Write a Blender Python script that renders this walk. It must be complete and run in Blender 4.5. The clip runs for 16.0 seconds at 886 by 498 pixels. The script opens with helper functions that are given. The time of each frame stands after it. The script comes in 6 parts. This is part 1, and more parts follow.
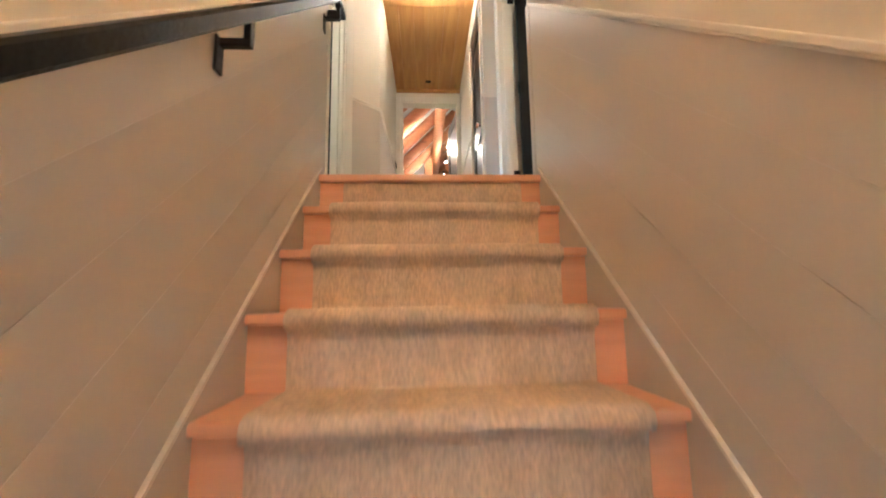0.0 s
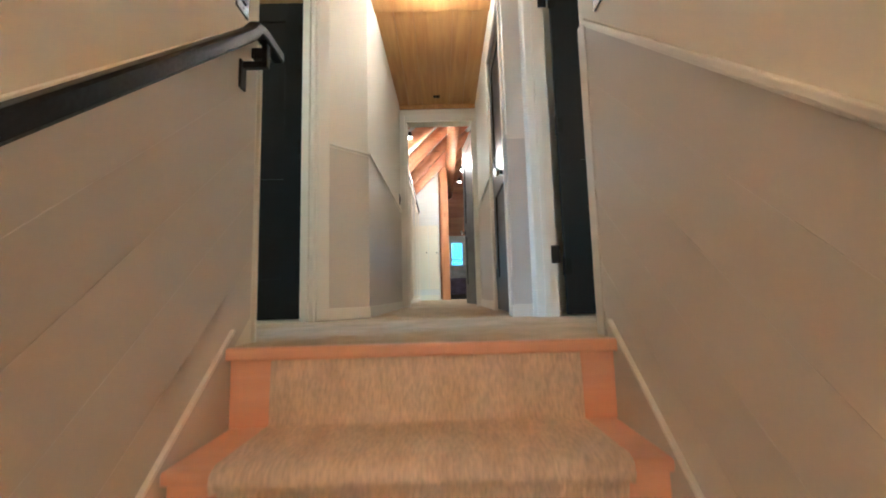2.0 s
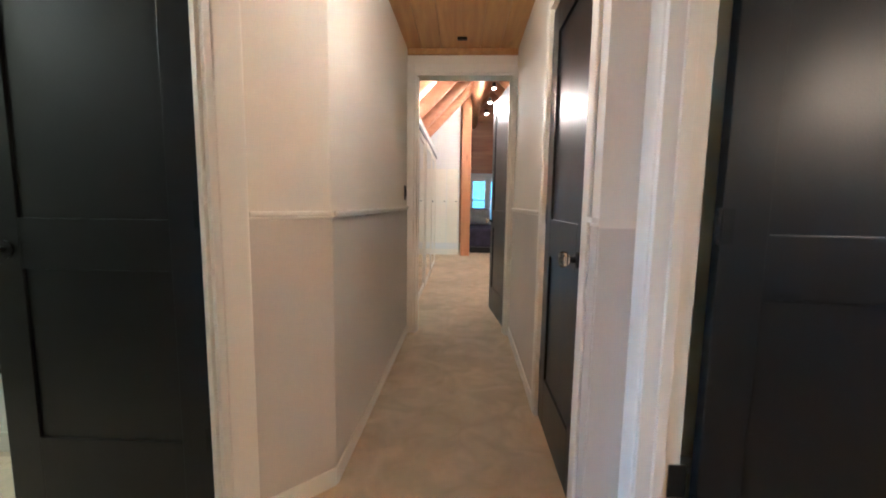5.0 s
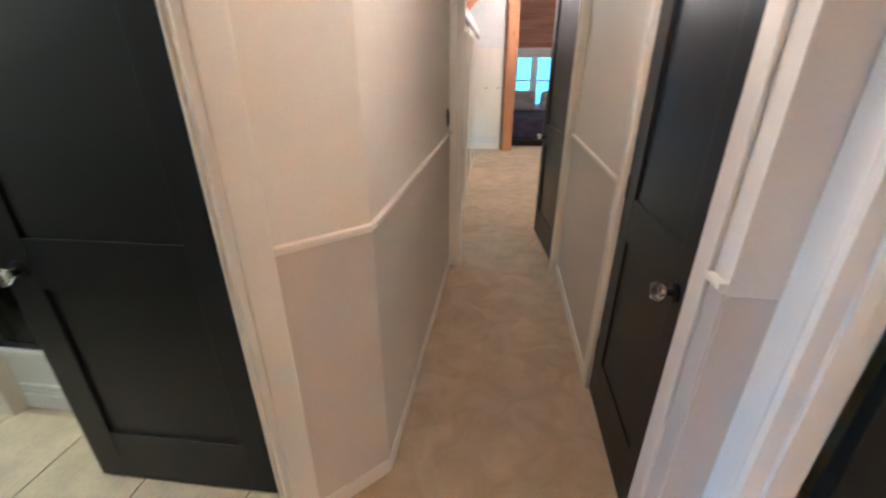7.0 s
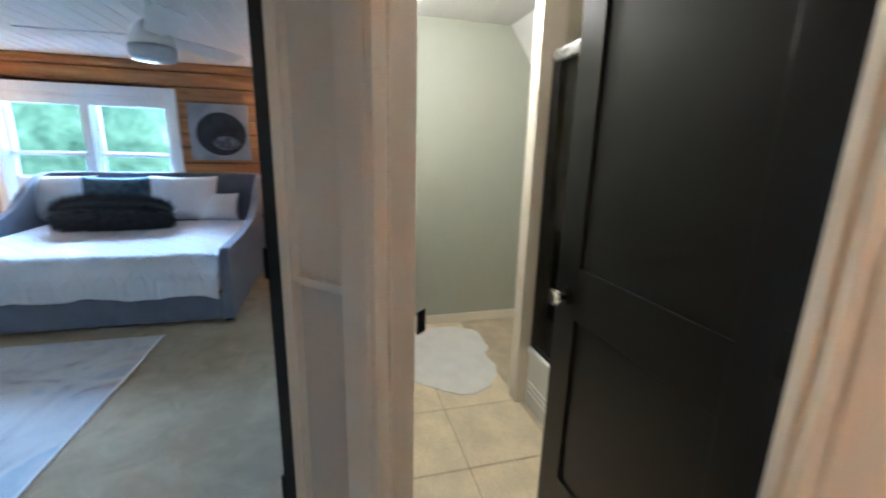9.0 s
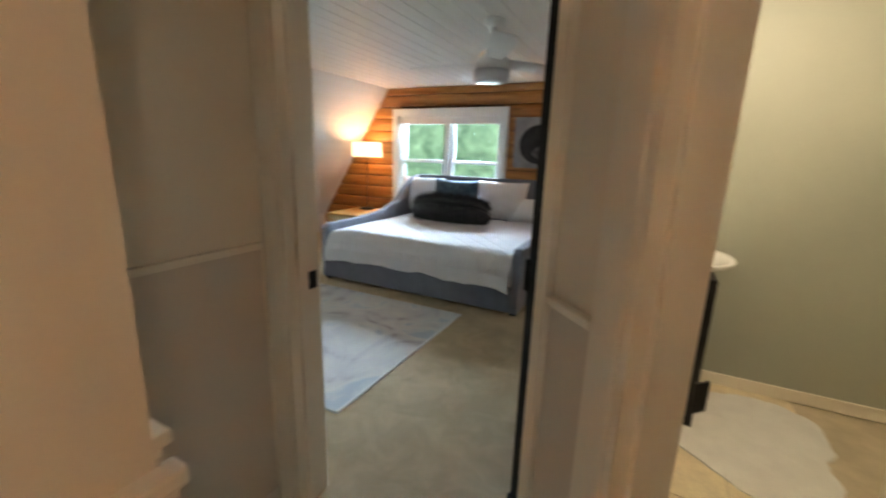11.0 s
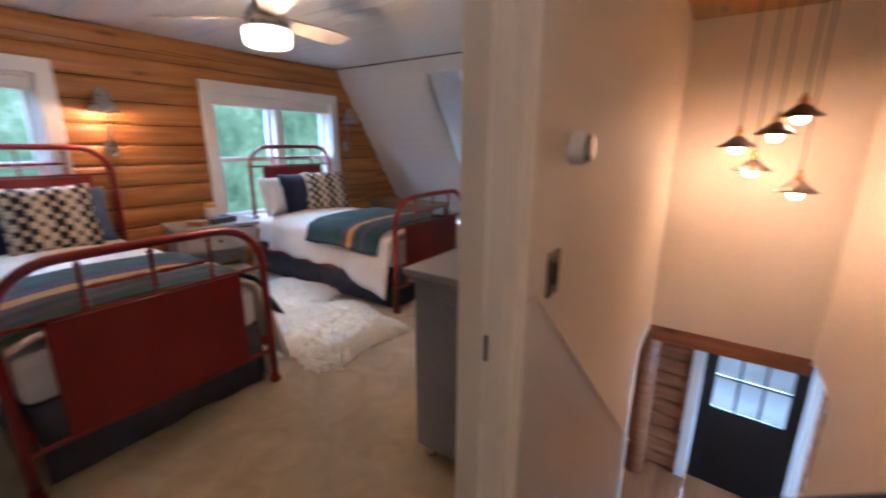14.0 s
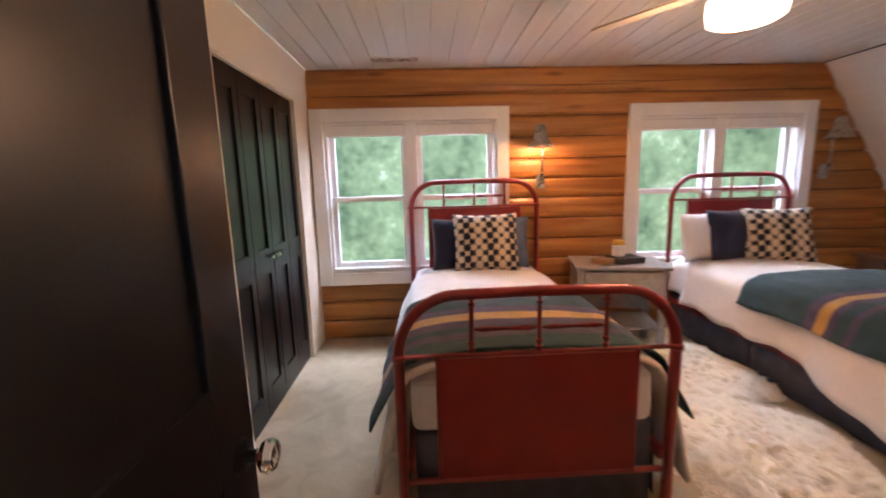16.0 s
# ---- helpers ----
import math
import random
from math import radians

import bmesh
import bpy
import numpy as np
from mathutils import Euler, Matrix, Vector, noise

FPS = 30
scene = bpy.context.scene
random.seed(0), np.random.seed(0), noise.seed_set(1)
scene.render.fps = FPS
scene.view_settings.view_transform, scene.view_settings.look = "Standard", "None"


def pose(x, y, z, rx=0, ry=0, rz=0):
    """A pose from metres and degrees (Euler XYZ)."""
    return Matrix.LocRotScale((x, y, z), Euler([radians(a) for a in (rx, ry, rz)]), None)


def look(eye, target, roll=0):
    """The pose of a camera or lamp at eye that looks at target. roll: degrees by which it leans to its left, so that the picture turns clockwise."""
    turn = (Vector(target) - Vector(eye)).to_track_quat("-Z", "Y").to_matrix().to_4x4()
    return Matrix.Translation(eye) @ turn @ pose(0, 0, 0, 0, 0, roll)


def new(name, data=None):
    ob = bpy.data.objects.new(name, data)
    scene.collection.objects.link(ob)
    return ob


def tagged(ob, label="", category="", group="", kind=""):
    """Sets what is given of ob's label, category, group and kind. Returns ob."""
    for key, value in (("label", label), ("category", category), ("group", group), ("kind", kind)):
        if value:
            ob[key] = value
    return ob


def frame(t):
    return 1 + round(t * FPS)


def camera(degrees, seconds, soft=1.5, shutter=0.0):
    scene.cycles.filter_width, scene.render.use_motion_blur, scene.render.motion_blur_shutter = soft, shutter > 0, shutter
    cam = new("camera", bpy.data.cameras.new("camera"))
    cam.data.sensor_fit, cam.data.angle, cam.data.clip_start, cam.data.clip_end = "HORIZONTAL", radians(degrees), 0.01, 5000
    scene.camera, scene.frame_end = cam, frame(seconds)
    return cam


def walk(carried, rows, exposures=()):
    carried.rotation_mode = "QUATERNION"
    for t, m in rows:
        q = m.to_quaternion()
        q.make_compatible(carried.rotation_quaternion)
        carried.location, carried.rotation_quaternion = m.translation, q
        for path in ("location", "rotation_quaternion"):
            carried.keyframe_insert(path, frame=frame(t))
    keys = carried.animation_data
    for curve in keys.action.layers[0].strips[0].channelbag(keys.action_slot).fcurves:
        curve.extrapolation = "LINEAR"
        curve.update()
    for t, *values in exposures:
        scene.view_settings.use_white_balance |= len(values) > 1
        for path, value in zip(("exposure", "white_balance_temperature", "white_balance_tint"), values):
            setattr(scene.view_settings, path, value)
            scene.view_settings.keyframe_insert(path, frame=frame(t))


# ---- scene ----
cam = camera(95.0, 16.0, soft=1.9, shutter=0.5)
PATH = [
    (0, (0.1, -0.215, -0.606), (0.208, 1.763, -0.335), -0.9),
    (0.5, (0.127, -0.034, -0.415), (0.231, 1.941, -0.113), -2.0),
    (1, (0.135, 0.149, -0.245), (0.164, 2.125, 0.062), -1.4),
    (1.5, (0.17, 0.335, -0.056), (0.275, 2.311, 0.235), -1.3),
    (2, (0.207, 0.526, 0.134), (0.221, 2.514, 0.355), -1.5),
    (2.5, (0.214, 0.71, 0.324), (0.295, 2.701, 0.491), -0.9),
    (3, (0.243, 0.909, 0.521), (0.255, 2.908, 0.591), -0.2),
    (3.5, (0.223, 1.099, 0.656), (0.217, 3.099, 0.619), 0.6),
    (4, (0.226, 1.321, 0.796), (0.197, 3.315, 0.653), 0.8),
    (6.3, (0.143, 1.901, 1.375), (0.034, 3.828, 0.85), 0.5),
    (6.5, (0.124, 1.949, 1.407), (0.02, 3.838, 0.759), 0.3),
    (7, (0.107, 1.976, 1.461), (-0.119, 3.786, 0.64), 0.0),
    (7.5, (0.122, 2.011, 1.435), (-0.565, 3.695, 0.602), 0.8),
    (8, (0.101, 2.045, 1.392), (-1.15, 3.426, 0.666), 1.2),
    (8.5, (-0.007, 2.111, 1.344), (-1.675, 3.08, 0.818), 1.1),
    (8.7, (-0.08, 2.135, 1.353), (-1.856, 2.917, 0.868), 1.3),
    (10.8, (-0.331, 2.243, 1.348), (-2.14, 1.53, 0.878), 1.6),
    (11, (-0.321, 2.244, 1.348), (-2.062, 1.371, 0.892), 1.8),
    (11.5, (-0.224, 2.328, 1.362), (-1.506, 0.855, 0.93), 1.6),
    (12, (-0.066, 2.37, 1.350), (-0.709, 0.538, 0.867), 1.8),
    (12.5, (0.034, 2.451, 1.345), (-0.216, 0.546, 0.792), 1.7),
    (13, (0.104, 2.538, 1.336), (0.212, 0.628, 0.753), 1.9),
    (13.5, (0.215, 2.610, 1.335), (0.81, 0.779, 0.791), 1.0),
    (14, (0.361, 2.608, 1.340), (1.446, 1.003, 0.843), 0.3),
    (14.5, (0.485, 2.520, 1.338), (1.98, 1.264, 0.905), -0.2),
    (15, (0.605, 2.425, 1.330), (2.389, 1.592, 0.981), -0.6),
    (15.2, (0.653, 2.403, 1.323), (2.514, 1.747, 1.001), -0.9),
    (15.5, (0.762, 2.352, 1.322), (2.696, 1.952, 1.003), -1.0),
    (16, (0.975, 2.312, 1.318), (2.946, 2.232, 0.990), -1.5),
]
walk(cam, [(t, look(eye, target, roll)) for t, eye, target, roll in PATH],
     [(0.0, 2.0, 5400, 2), (1.5, 1.88, 4900, -2), (3.0, 1.75, 4800, 1), (4.0, 1.75, 5050, 6), (6.5, 1.78, 5050, 10), (8.6, 1.7, 5200, 15), (11.0, 1.35, 7800, 18), (11.6, 1.22, 7800, 32), (12.5, 1.08, 7500, 37), (13.0, 1.02, 5900, 32), (13.5, 1.02, 5500, 32), (14.0, 0.92, 5700, 27), (15.0, 0.98, 6500, 32), (15.5, 1.05, 7900, 52), (16.0, 1.1, 7600, 40)])
# ---------------------------------------------------------------- world, sun, lights
world = bpy.data.worlds.new("sky")
scene.world = world
world.use_nodes = True
sky = world.node_tree.nodes.new("ShaderNodeTexSky")
sky.sky_type = "NISHITA"
sky.sun_disc = False
sky.sun_elevation, sky.sun_rotation = radians(38), radians(200)
world.node_tree.links.new(sky.outputs[0], world.node_tree.nodes["Background"].inputs[0])
world.node_tree.nodes["Background"].inputs[1].default_value = 0.12
sun_data = bpy.data.lights.new("sun", "SUN")
sun_data.energy, sun_data.angle, sun_data.color = 0.8, radians(12), (1.0, 0.96, 0.9)
sun_ob = new("sun", sun_data)
sun_ob.matrix_world = look((0, 0, 30), (6, 12, 0))


def lamp(name, at, watts, color, radius=0.04, kind="POINT"):
    d = bpy.data.lights.new(name, kind)
    d.energy, d.color = watts, color
    d.shadow_soft_size = radius
    ob = new(name, d)
    ob.location = at
    return ob


WARM = (1.0, 0.60, 0.32)
MILD = (1.0, 0.74, 0.48)


# ---------------------------------------------------------------- materials
def material(name, color, rough=0.6, metal=0.0, vary=0.08, scale=6.0, fine=0.04, fine_scale=90.0, bump=0.1, bump_scale=60.0,
             stretch=(1, 1, 1), spread=0.0, second=None, gloss_vary=0.06, sheen=0.0, spec=0.5, object_coords=True):
    """Base colour with a coarse and a fine variation, uneven gloss and a fine relief."""
    m = bpy.data.materials.new(name)
    m.use_nodes = True
    t = m.node_tree
    n, k = t.nodes, t.links
    bsdf = n["Principled BSDF"]
    co = n.new("ShaderNodeTexCoord")
    mp = n.new("ShaderNodeMapping")
    mp.inputs["Scale"].default_value = stretch
    k.new(co.outputs["Object"], mp.inputs["Vector"])
    big = n.new("ShaderNodeTexNoise")
    big.inputs["Scale"].default_value, big.inputs["Detail"].default_value = scale, 4
    small = n.new("ShaderNodeTexNoise")
    small.inputs["Scale"].default_value, small.inputs["Detail"].default_value = fine_scale, 3
    k.new(mp.outputs[0], big.inputs["Vector"])
    k.new(mp.outputs[0], small.inputs["Vector"])
    c = Vector(color)
    other = Vector(second) if second else c * (1 - 2 * vary)
    mix = n.new("ShaderNodeMix")
    mix.data_type = "RGBA"
    mix.inputs[6].default_value = (*c, 1)
    mix.inputs[7].default_value = (*other, 1)
    ramp = n.new("ShaderNodeMapRange")
    ramp.inputs[1].default_value, ramp.inputs[2].default_value = 0.35, 0.65
    k.new(big.outputs[0], ramp.inputs[0])
    k.new(ramp.outputs[0], mix.inputs[0])
    hsv = n.new("ShaderNodeHueSaturation")
    val = n.new("ShaderNodeMapRange")
    val.inputs[1].default_value, val.inputs[2].default_value = 0.3, 0.7
    val.inputs[3].default_value, val.inputs[4].default_value = 1 - fine, 1 + fine
    k.new(small.outputs[0], val.inputs[0])
    if spread:
        info = n.new("ShaderNodeObjectInfo")
        rnd = n.new("ShaderNodeMapRange")
        rnd.inputs[3].default_value, rnd.inputs[4].default_value = 1 - spread, 1 + spread
        k.new(info.outputs["Random"], rnd.inputs[0])
        mul = n.new("ShaderNodeMath")
        mul.operation = "MULTIPLY"
        k.new(rnd.outputs[0], mul.inputs[0])
        k.new(val.outputs[0], mul.inputs[1])
        k.new(mul.outputs[0], hsv.inputs["Value"])
    else:
        k.new(val.outputs[0], hsv.inputs["Value"])
    k.new(mix.outputs[2], hsv.inputs["Color"])
    k.new(hsv.outputs[0], bsdf.inputs["Base Color"])
    rg = n.new("ShaderNodeMapRange")
    rg.inputs[3].default_value, rg.inputs[4].default_value = max(0.02, rough - gloss_vary), min(1, rough + gloss_vary)
    k.new(big.outputs[0], rg.inputs[0])
    k.new(rg.outputs[0], bsdf.inputs["Roughness"])
    bsdf.inputs["Metallic"].default_value = metal
    bsdf.inputs["Specular IOR Level"].default_value = spec
    if sheen:
        bsdf.inputs["Sheen Weight"].default_value = sheen
    if bump:
        bt = n.new("ShaderNodeTexNoise")
        bt.inputs["Scale"].default_value, bt.inputs["Detail"].default_value = bump_scale, 4
        k.new(mp.outputs[0], bt.inputs["Vector"])
        b = n.new("ShaderNodeBump")
        b.inputs["Strength"].default_value, b.inputs["Distance"].default_value = bump, 0.01
        k.new(bt.outputs[0], b.inputs["Height"])
        k.new(b.outputs[0], bsdf.inputs["Normal"])
    return m


def wood(name, color, dark, along="x", rough=0.45, spread=0.12, rings=22.0, knots=True, bump=0.12):
    """Board timber: long grain, knots and a difference from piece to piece."""
    m = bpy.data.materials.new(name)
    m.use_nodes = True
    t = m.node_tree
    n, k = t.nodes, t.links
    bsdf = n["Principled BSDF"]
    co = n.new("ShaderNodeTexCoord")
    info = n.new("ShaderNodeObjectInfo")
    off = n.new("ShaderNodeVectorMath")
    off.operation = "MULTIPLY_ADD"
    comb = n.new("ShaderNodeCombineXYZ")
    for i in range(3):
        k.new(info.outputs["Random"], comb.inputs[i])
    off.inputs[1].default_value = (7, 13, 5)
    k.new(comb.outputs[0], off.inputs[0])
    k.new(co.outputs["Object"], off.inputs[2])
    mp = n.new("ShaderNodeMapping")
    s = {"x": (0.6, 9, 9), "y": (9, 0.6, 9), "z": (9, 9, 0.6)}[along]
    mp.inputs["Scale"].default_value = s
    k.new(off.outputs[0], mp.inputs["Vector"])
    grain = n.new("ShaderNodeTexNoise")
    grain.inputs["Scale"].default_value, grain.inputs["Detail"].default_value, grain.inputs["Distortion"].default_value = rings / 9, 6, 0.6
    k.new(mp.outputs[0], grain.inputs["Vector"])
    ramp = n.new("ShaderNodeValToRGB")
    ramp.color_ramp.elements[0].position, ramp.color_ramp.elements[1].position = 0.32, 0.72
    ramp.color_ramp.elements[0].color = (*dark, 1)
    ramp.color_ramp.elements[1].color = (*color, 1)
    k.new(grain.outputs[0], ramp.inputs[0])
    last = ramp.outputs[0]
    if knots:
        ks = n.new("ShaderNodeMapping")
        ks.inputs["Scale"].default_value = {"x": (1.3, 5, 5), "y": (5, 1.3, 5), "z": (5, 5, 1.3)}[along]
        k.new(off.outputs[0], ks.inputs["Vector"])
        vo = n.new("ShaderNodeTexVoronoi")
        vo.inputs["Scale"].default_value = 1.0
        k.new(ks.outputs[0], vo.inputs["Vector"])
        kr = n.new("ShaderNodeMapRange")
        kr.inputs[1].default_value, kr.inputs[2].default_value, kr.inputs[3].default_value, kr.inputs[4].default_value = 0.05, 0.13, 0.65, 0.0
        k.new(vo.outputs["Distance"], kr.inputs[0])
        km = n.new("ShaderNodeMix")
        km.data_type = "RGBA"
        km.inputs[7].default_value = (*[v * 0.35 for v in dark], 1)
        k.new(kr.outputs[0], km.inputs[0])
        k.new(last, km.inputs[6])
        last = km.outputs[2]
    hsv = n.new("ShaderNodeHueSaturation")
    rnd = n.new("ShaderNodeMapRange")
    rnd.inputs[3].default_value, rnd.inputs[4].default_value = 1 - spread, 1 + spread
    k.new(info.outputs["Random"], rnd.inputs[0])
    k.new(rnd.outputs[0], hsv.inputs["Value"])
    k.new(last, hsv.inputs["Color"])
    k.new(hsv.outputs[0], bsdf.inputs["Base Color"])
    bsdf.inputs["Roughness"].default_value = rough
    b = n.new("ShaderNodeBump")
    b.inputs["Strength"].default_value, b.inputs["Distance"].default_value = bump, 0.01
    k.new(grain.outputs[0], b.inputs["Height"])
    k.new(b.outputs[0], bsdf.inputs["Normal"])
    return m


def carpet(name, light, dark):
    """Cut pile: nap brushed two ways in patches, footmarks, and a fine tufted relief."""
    m = material(name, light, 0.97, vary=0.0, scale=3.0, fine=0.16, fine_scale=300, bump=0.9, bump_scale=420, sheen=0.15, spec=0.1, second=dark)
    t = m.node_tree
    n, k = t.nodes, t.links
    co = n.new("ShaderNodeTexCoord")
    nap = n.new("ShaderNodeTexNoise")
    nap.inputs["Scale"].default_value, nap.inputs["Detail"].default_value, nap.inputs["Roughness"].default_value, nap.inputs["Distortion"].default_value = 5.5, 5, 0.6, 0.8
    k.new(co.outputs["Object"], nap.inputs["Vector"])
    steps = n.new("ShaderNodeTexNoise")
    steps.inputs["Scale"].default_value, steps.inputs["Detail"].default_value = 1.1, 2
    k.new(co.outputs["Object"], steps.inputs["Vector"])
    add = n.new("ShaderNodeMath")
    add.operation = "MULTIPLY_ADD"
    add.inputs[1].default_value = 0.6
    k.new(steps.outputs[0], add.inputs[0])
    k.new(nap.outputs[0], add.inputs[2])
    r = n.new("ShaderNodeMapRange")
    r.inputs[1].default_value, r.inputs[2].default_value = 0.62, 0.98
    k.new(add.outputs[0], r.inputs[0])
    mix = next(x for x in n if x.bl_idname == "ShaderNodeMix")
    k.new(r.outputs[0], mix.inputs[0])
    return m


def glowing(name, color, strength):
    m = bpy.data.materials.new(name)
    m.use_nodes = True
    b = m.node_tree.nodes["Principled BSDF"]
    b.inputs["Base Color"].default_value = (*color, 1)
    b.inputs["Emission Color"].default_value = (*color, 1)
    b.inputs["Emission Strength"].default_value = strength
    return m


def clear_glass(name, tint=(1, 1, 1), rough=0.0):
    m = bpy.data.materials.new(name)
    m.use_nodes = True
    b = m.node_tree.nodes["Principled BSDF"]
    b.inputs["Base Color"].default_value = (*tint, 1)
    b.inputs["Transmission Weight"].default_value = 1
    b.inputs["Roughness"].default_value = rough
    b.inputs["IOR"].default_value = 1.45
    return m


def pane_glass(name):
    """Window pane: mostly clear, with a little mirror gloss by Fresnel."""
    m = bpy.data.materials.new(name)
    m.use_nodes = True
    t = m.node_tree
    n, k = t.nodes, t.links
    n.remove(n["Principled BSDF"])
    tr, gl, mx, fr = n.new("ShaderNodeBsdfTransparent"), n.new("ShaderNodeBsdfGlossy"), n.new("ShaderNodeMixShader"), n.new("ShaderNodeFresnel")
    tr.inputs[0].default_value = (0.93, 0.97, 0.96, 1)
    gl.inputs["Roughness"].default_value = 0.02
    fr.inputs[0].default_value = 1.35
    k.new(fr.outputs[0], mx.inputs[0])
    k.new(tr.outputs[0], mx.inputs[1])
    k.new(gl.outputs[0], mx.inputs[2])
    k.new(mx.outputs[0], n["Material Output"].inputs[0])
    return m


M_WALL = material("cream_wall_paint", (0.80, 0.73, 0.61), 0.66, vary=0.015, scale=1.5, fine=0.012, fine_scale=160, bump=0.05, bump_scale=220)
M_WAINSCOT = material("wainscot_paint", (0.63, 0.56, 0.475), 0.45, vary=0.015, scale=1.5, fine=0.012, fine_scale=120, bump=0.03, bump_scale=120)
# caulk lightened so that the glint on the board joints is in the colour
M_GLINT = material("pale_caulk_glint", (0.68, 0.62, 0.54), 0.5, vary=0.03)
M_TRIM = material("white_trim_paint", (0.81, 0.755, 0.65), 0.45, vary=0.012, scale=2, fine=0.006, bump=0.01, bump_scale=90)
M_WHITE = material("white_ceiling_paint", (0.74, 0.73, 0.715), 0.5, vary=0.02, scale=3, fine=0.02, bump=0.05, stretch=(0.4, 6, 6))
M_SAGE = material("sage_green_paint", (0.40, 0.42, 0.35), 0.55, vary=0.02, scale=1.5, fine=0.015, bump=0.05, bump_scale=200)
M_CARPET = carpet("beige_cut_pile_carpet", (0.69, 0.54, 0.355), (0.51, 0.39, 0.24))
M_RUNNER = material("tan_sisal_runner", (0.80, 0.63, 0.47), 0.95, vary=0.06, scale=0.12, fine=0.13, fine_scale=1.0, bump=0.45, bump_scale=1.0, stretch=(130, 42, 42), spec=0.15)
M_STEP = wood("salmon_fir_step", (0.88, 0.50, 0.31), (0.80, 0.42, 0.25), "x", 0.35, 0.05, 26, False)
M_BLACK = material("black_door_paint", (0.008, 0.008, 0.009), 0.33, vary=0.1, scale=3, fine=0.05, bump=0.04, bump_scale=150, spec=0.38)
M_IRON = material("black_iron", (0.018, 0.017, 0.017), 0.42, 0.6, vary=0.15, scale=14, bump=0.2, bump_scale=120)
M_PINE = wood("amber_pine_board", (0.62, 0.34, 0.11), (0.46, 0.21, 0.06), "y", 0.35, 0.10, 20)
M_LOG = wood("honey_log", (0.52, 0.235, 0.065), (0.30, 0.11, 0.026), "y", 0.4, 0.16, 16)
M_LOGX = wood("reddish_log", (0.42, 0.18, 0.08), (0.26, 0.09, 0.04), "x", 0.45, 0.18, 16)
M_RAFTER = wood("orange_log_rafter", (0.55, 0.24, 0.11), (0.40, 0.15, 0.06), "x", 0.5, 0.10, 14)
M_POSTW = wood("orange_timber_post", (0.58, 0.27, 0.12), (0.46, 0.18, 0.07), "z", 0.5, 0.05, 14)
M_OAK = wood("red_oak_plank", (0.42, 0.19, 0.09), (0.30, 0.12, 0.05), "y", 0.22, 0.16, 24, False, 0.05)
M_TILE = material("beige_travertine_tile", (0.80, 0.69, 0.48), 0.35, vary=0.085, scale=7, fine=0.06, fine_scale=60, bump=0.12, bump_scale=40, spread=0.05)
M_GROUT = material("tan_grout", (0.60, 0.51, 0.36), 0.9, vary=0.1)
M_PANE = pane_glass("window_glass")
M_CRYSTAL = clear_glass("crystal_glass")
M_MIRROR = material("mirror", (0.9, 0.9, 0.88), 0.03, 1.0, vary=0.0, bump=0, gloss_vary=0.01)


# ---------------------------------------------------------------- mesh helpers
def mesh_object(name, bm, mat, smooth=False):
    bmesh.ops.recalc_face_normals(bm, faces=bm.faces[:])
    me = bpy.data.meshes.new(name)
    bm.to_mesh(me)
    bm.free()
    for m in (mat if isinstance(mat, (list, tuple)) else [mat]):
        me.materials.append(m)
    if smooth:
        for p in me.polygons:
            p.use_smooth = True
    return new(name, me)


def part(name, bm, mat, parent=None, label="", smooth=False):
    ob = mesh_object(name, bm, mat, smooth)
    if parent is not None:
        ob.parent = parent
    if label:
        tagged(ob, label)
    return ob


def thing(name, label, category, group="", at=(0, 0, 0), rz=0.0):
    ob = new(name)
    ob.empty_display_size = 0.1
    ob.matrix_world = pose(*at, 0, 0, rz)
    return tagged(ob, label, category, group)


def setting(name, bm, mat, label="", parent=None, category="", smooth=False):
    ob = part(name, bm, mat, parent, smooth=smooth)
    return tagged(ob, label, category, kind="structure")


def add_box(bm, x0, x1, y0, y1, z0, z1, bev=0.0, m=None, seg=2):
    x0, x1, y0, y1, z0, z1 = min(x0, x1), max(x0, x1), min(y0, y1), max(y0, y1), min(z0, z1), max(z0, z1)
    r = bmesh.ops.create_cube(bm, size=1.0)
    vs = r["verts"]
    for v in vs:
        v.co = Vector((x0 + (v.co.x + 0.5) * (x1 - x0), y0 + (v.co.y + 0.5) * (y1 - y0), z0 + (v.co.z + 0.5) * (z1 - z0)))
    if bev > 0:
        es = list({e for v in vs for e in v.link_edges})
        g = bmesh.ops.bevel(bm, geom=es, offset=bev, segments=seg, profile=0.6, affect="EDGES", clamp_overlap=True)
        vs = list({v for v in vs if v.is_valid} | set(g["verts"]))
    if m is not None:
        bmesh.ops.transform(bm, matrix=m, verts=vs)
    return vs


def boxed(x0, x1, y0, y1, z0, z1, bev=0.0, m=None, seg=2):
    bm = bmesh.new()
    add_box(bm, x0, x1, y0, y1, z0, z1, bev, m, seg)
    return bm


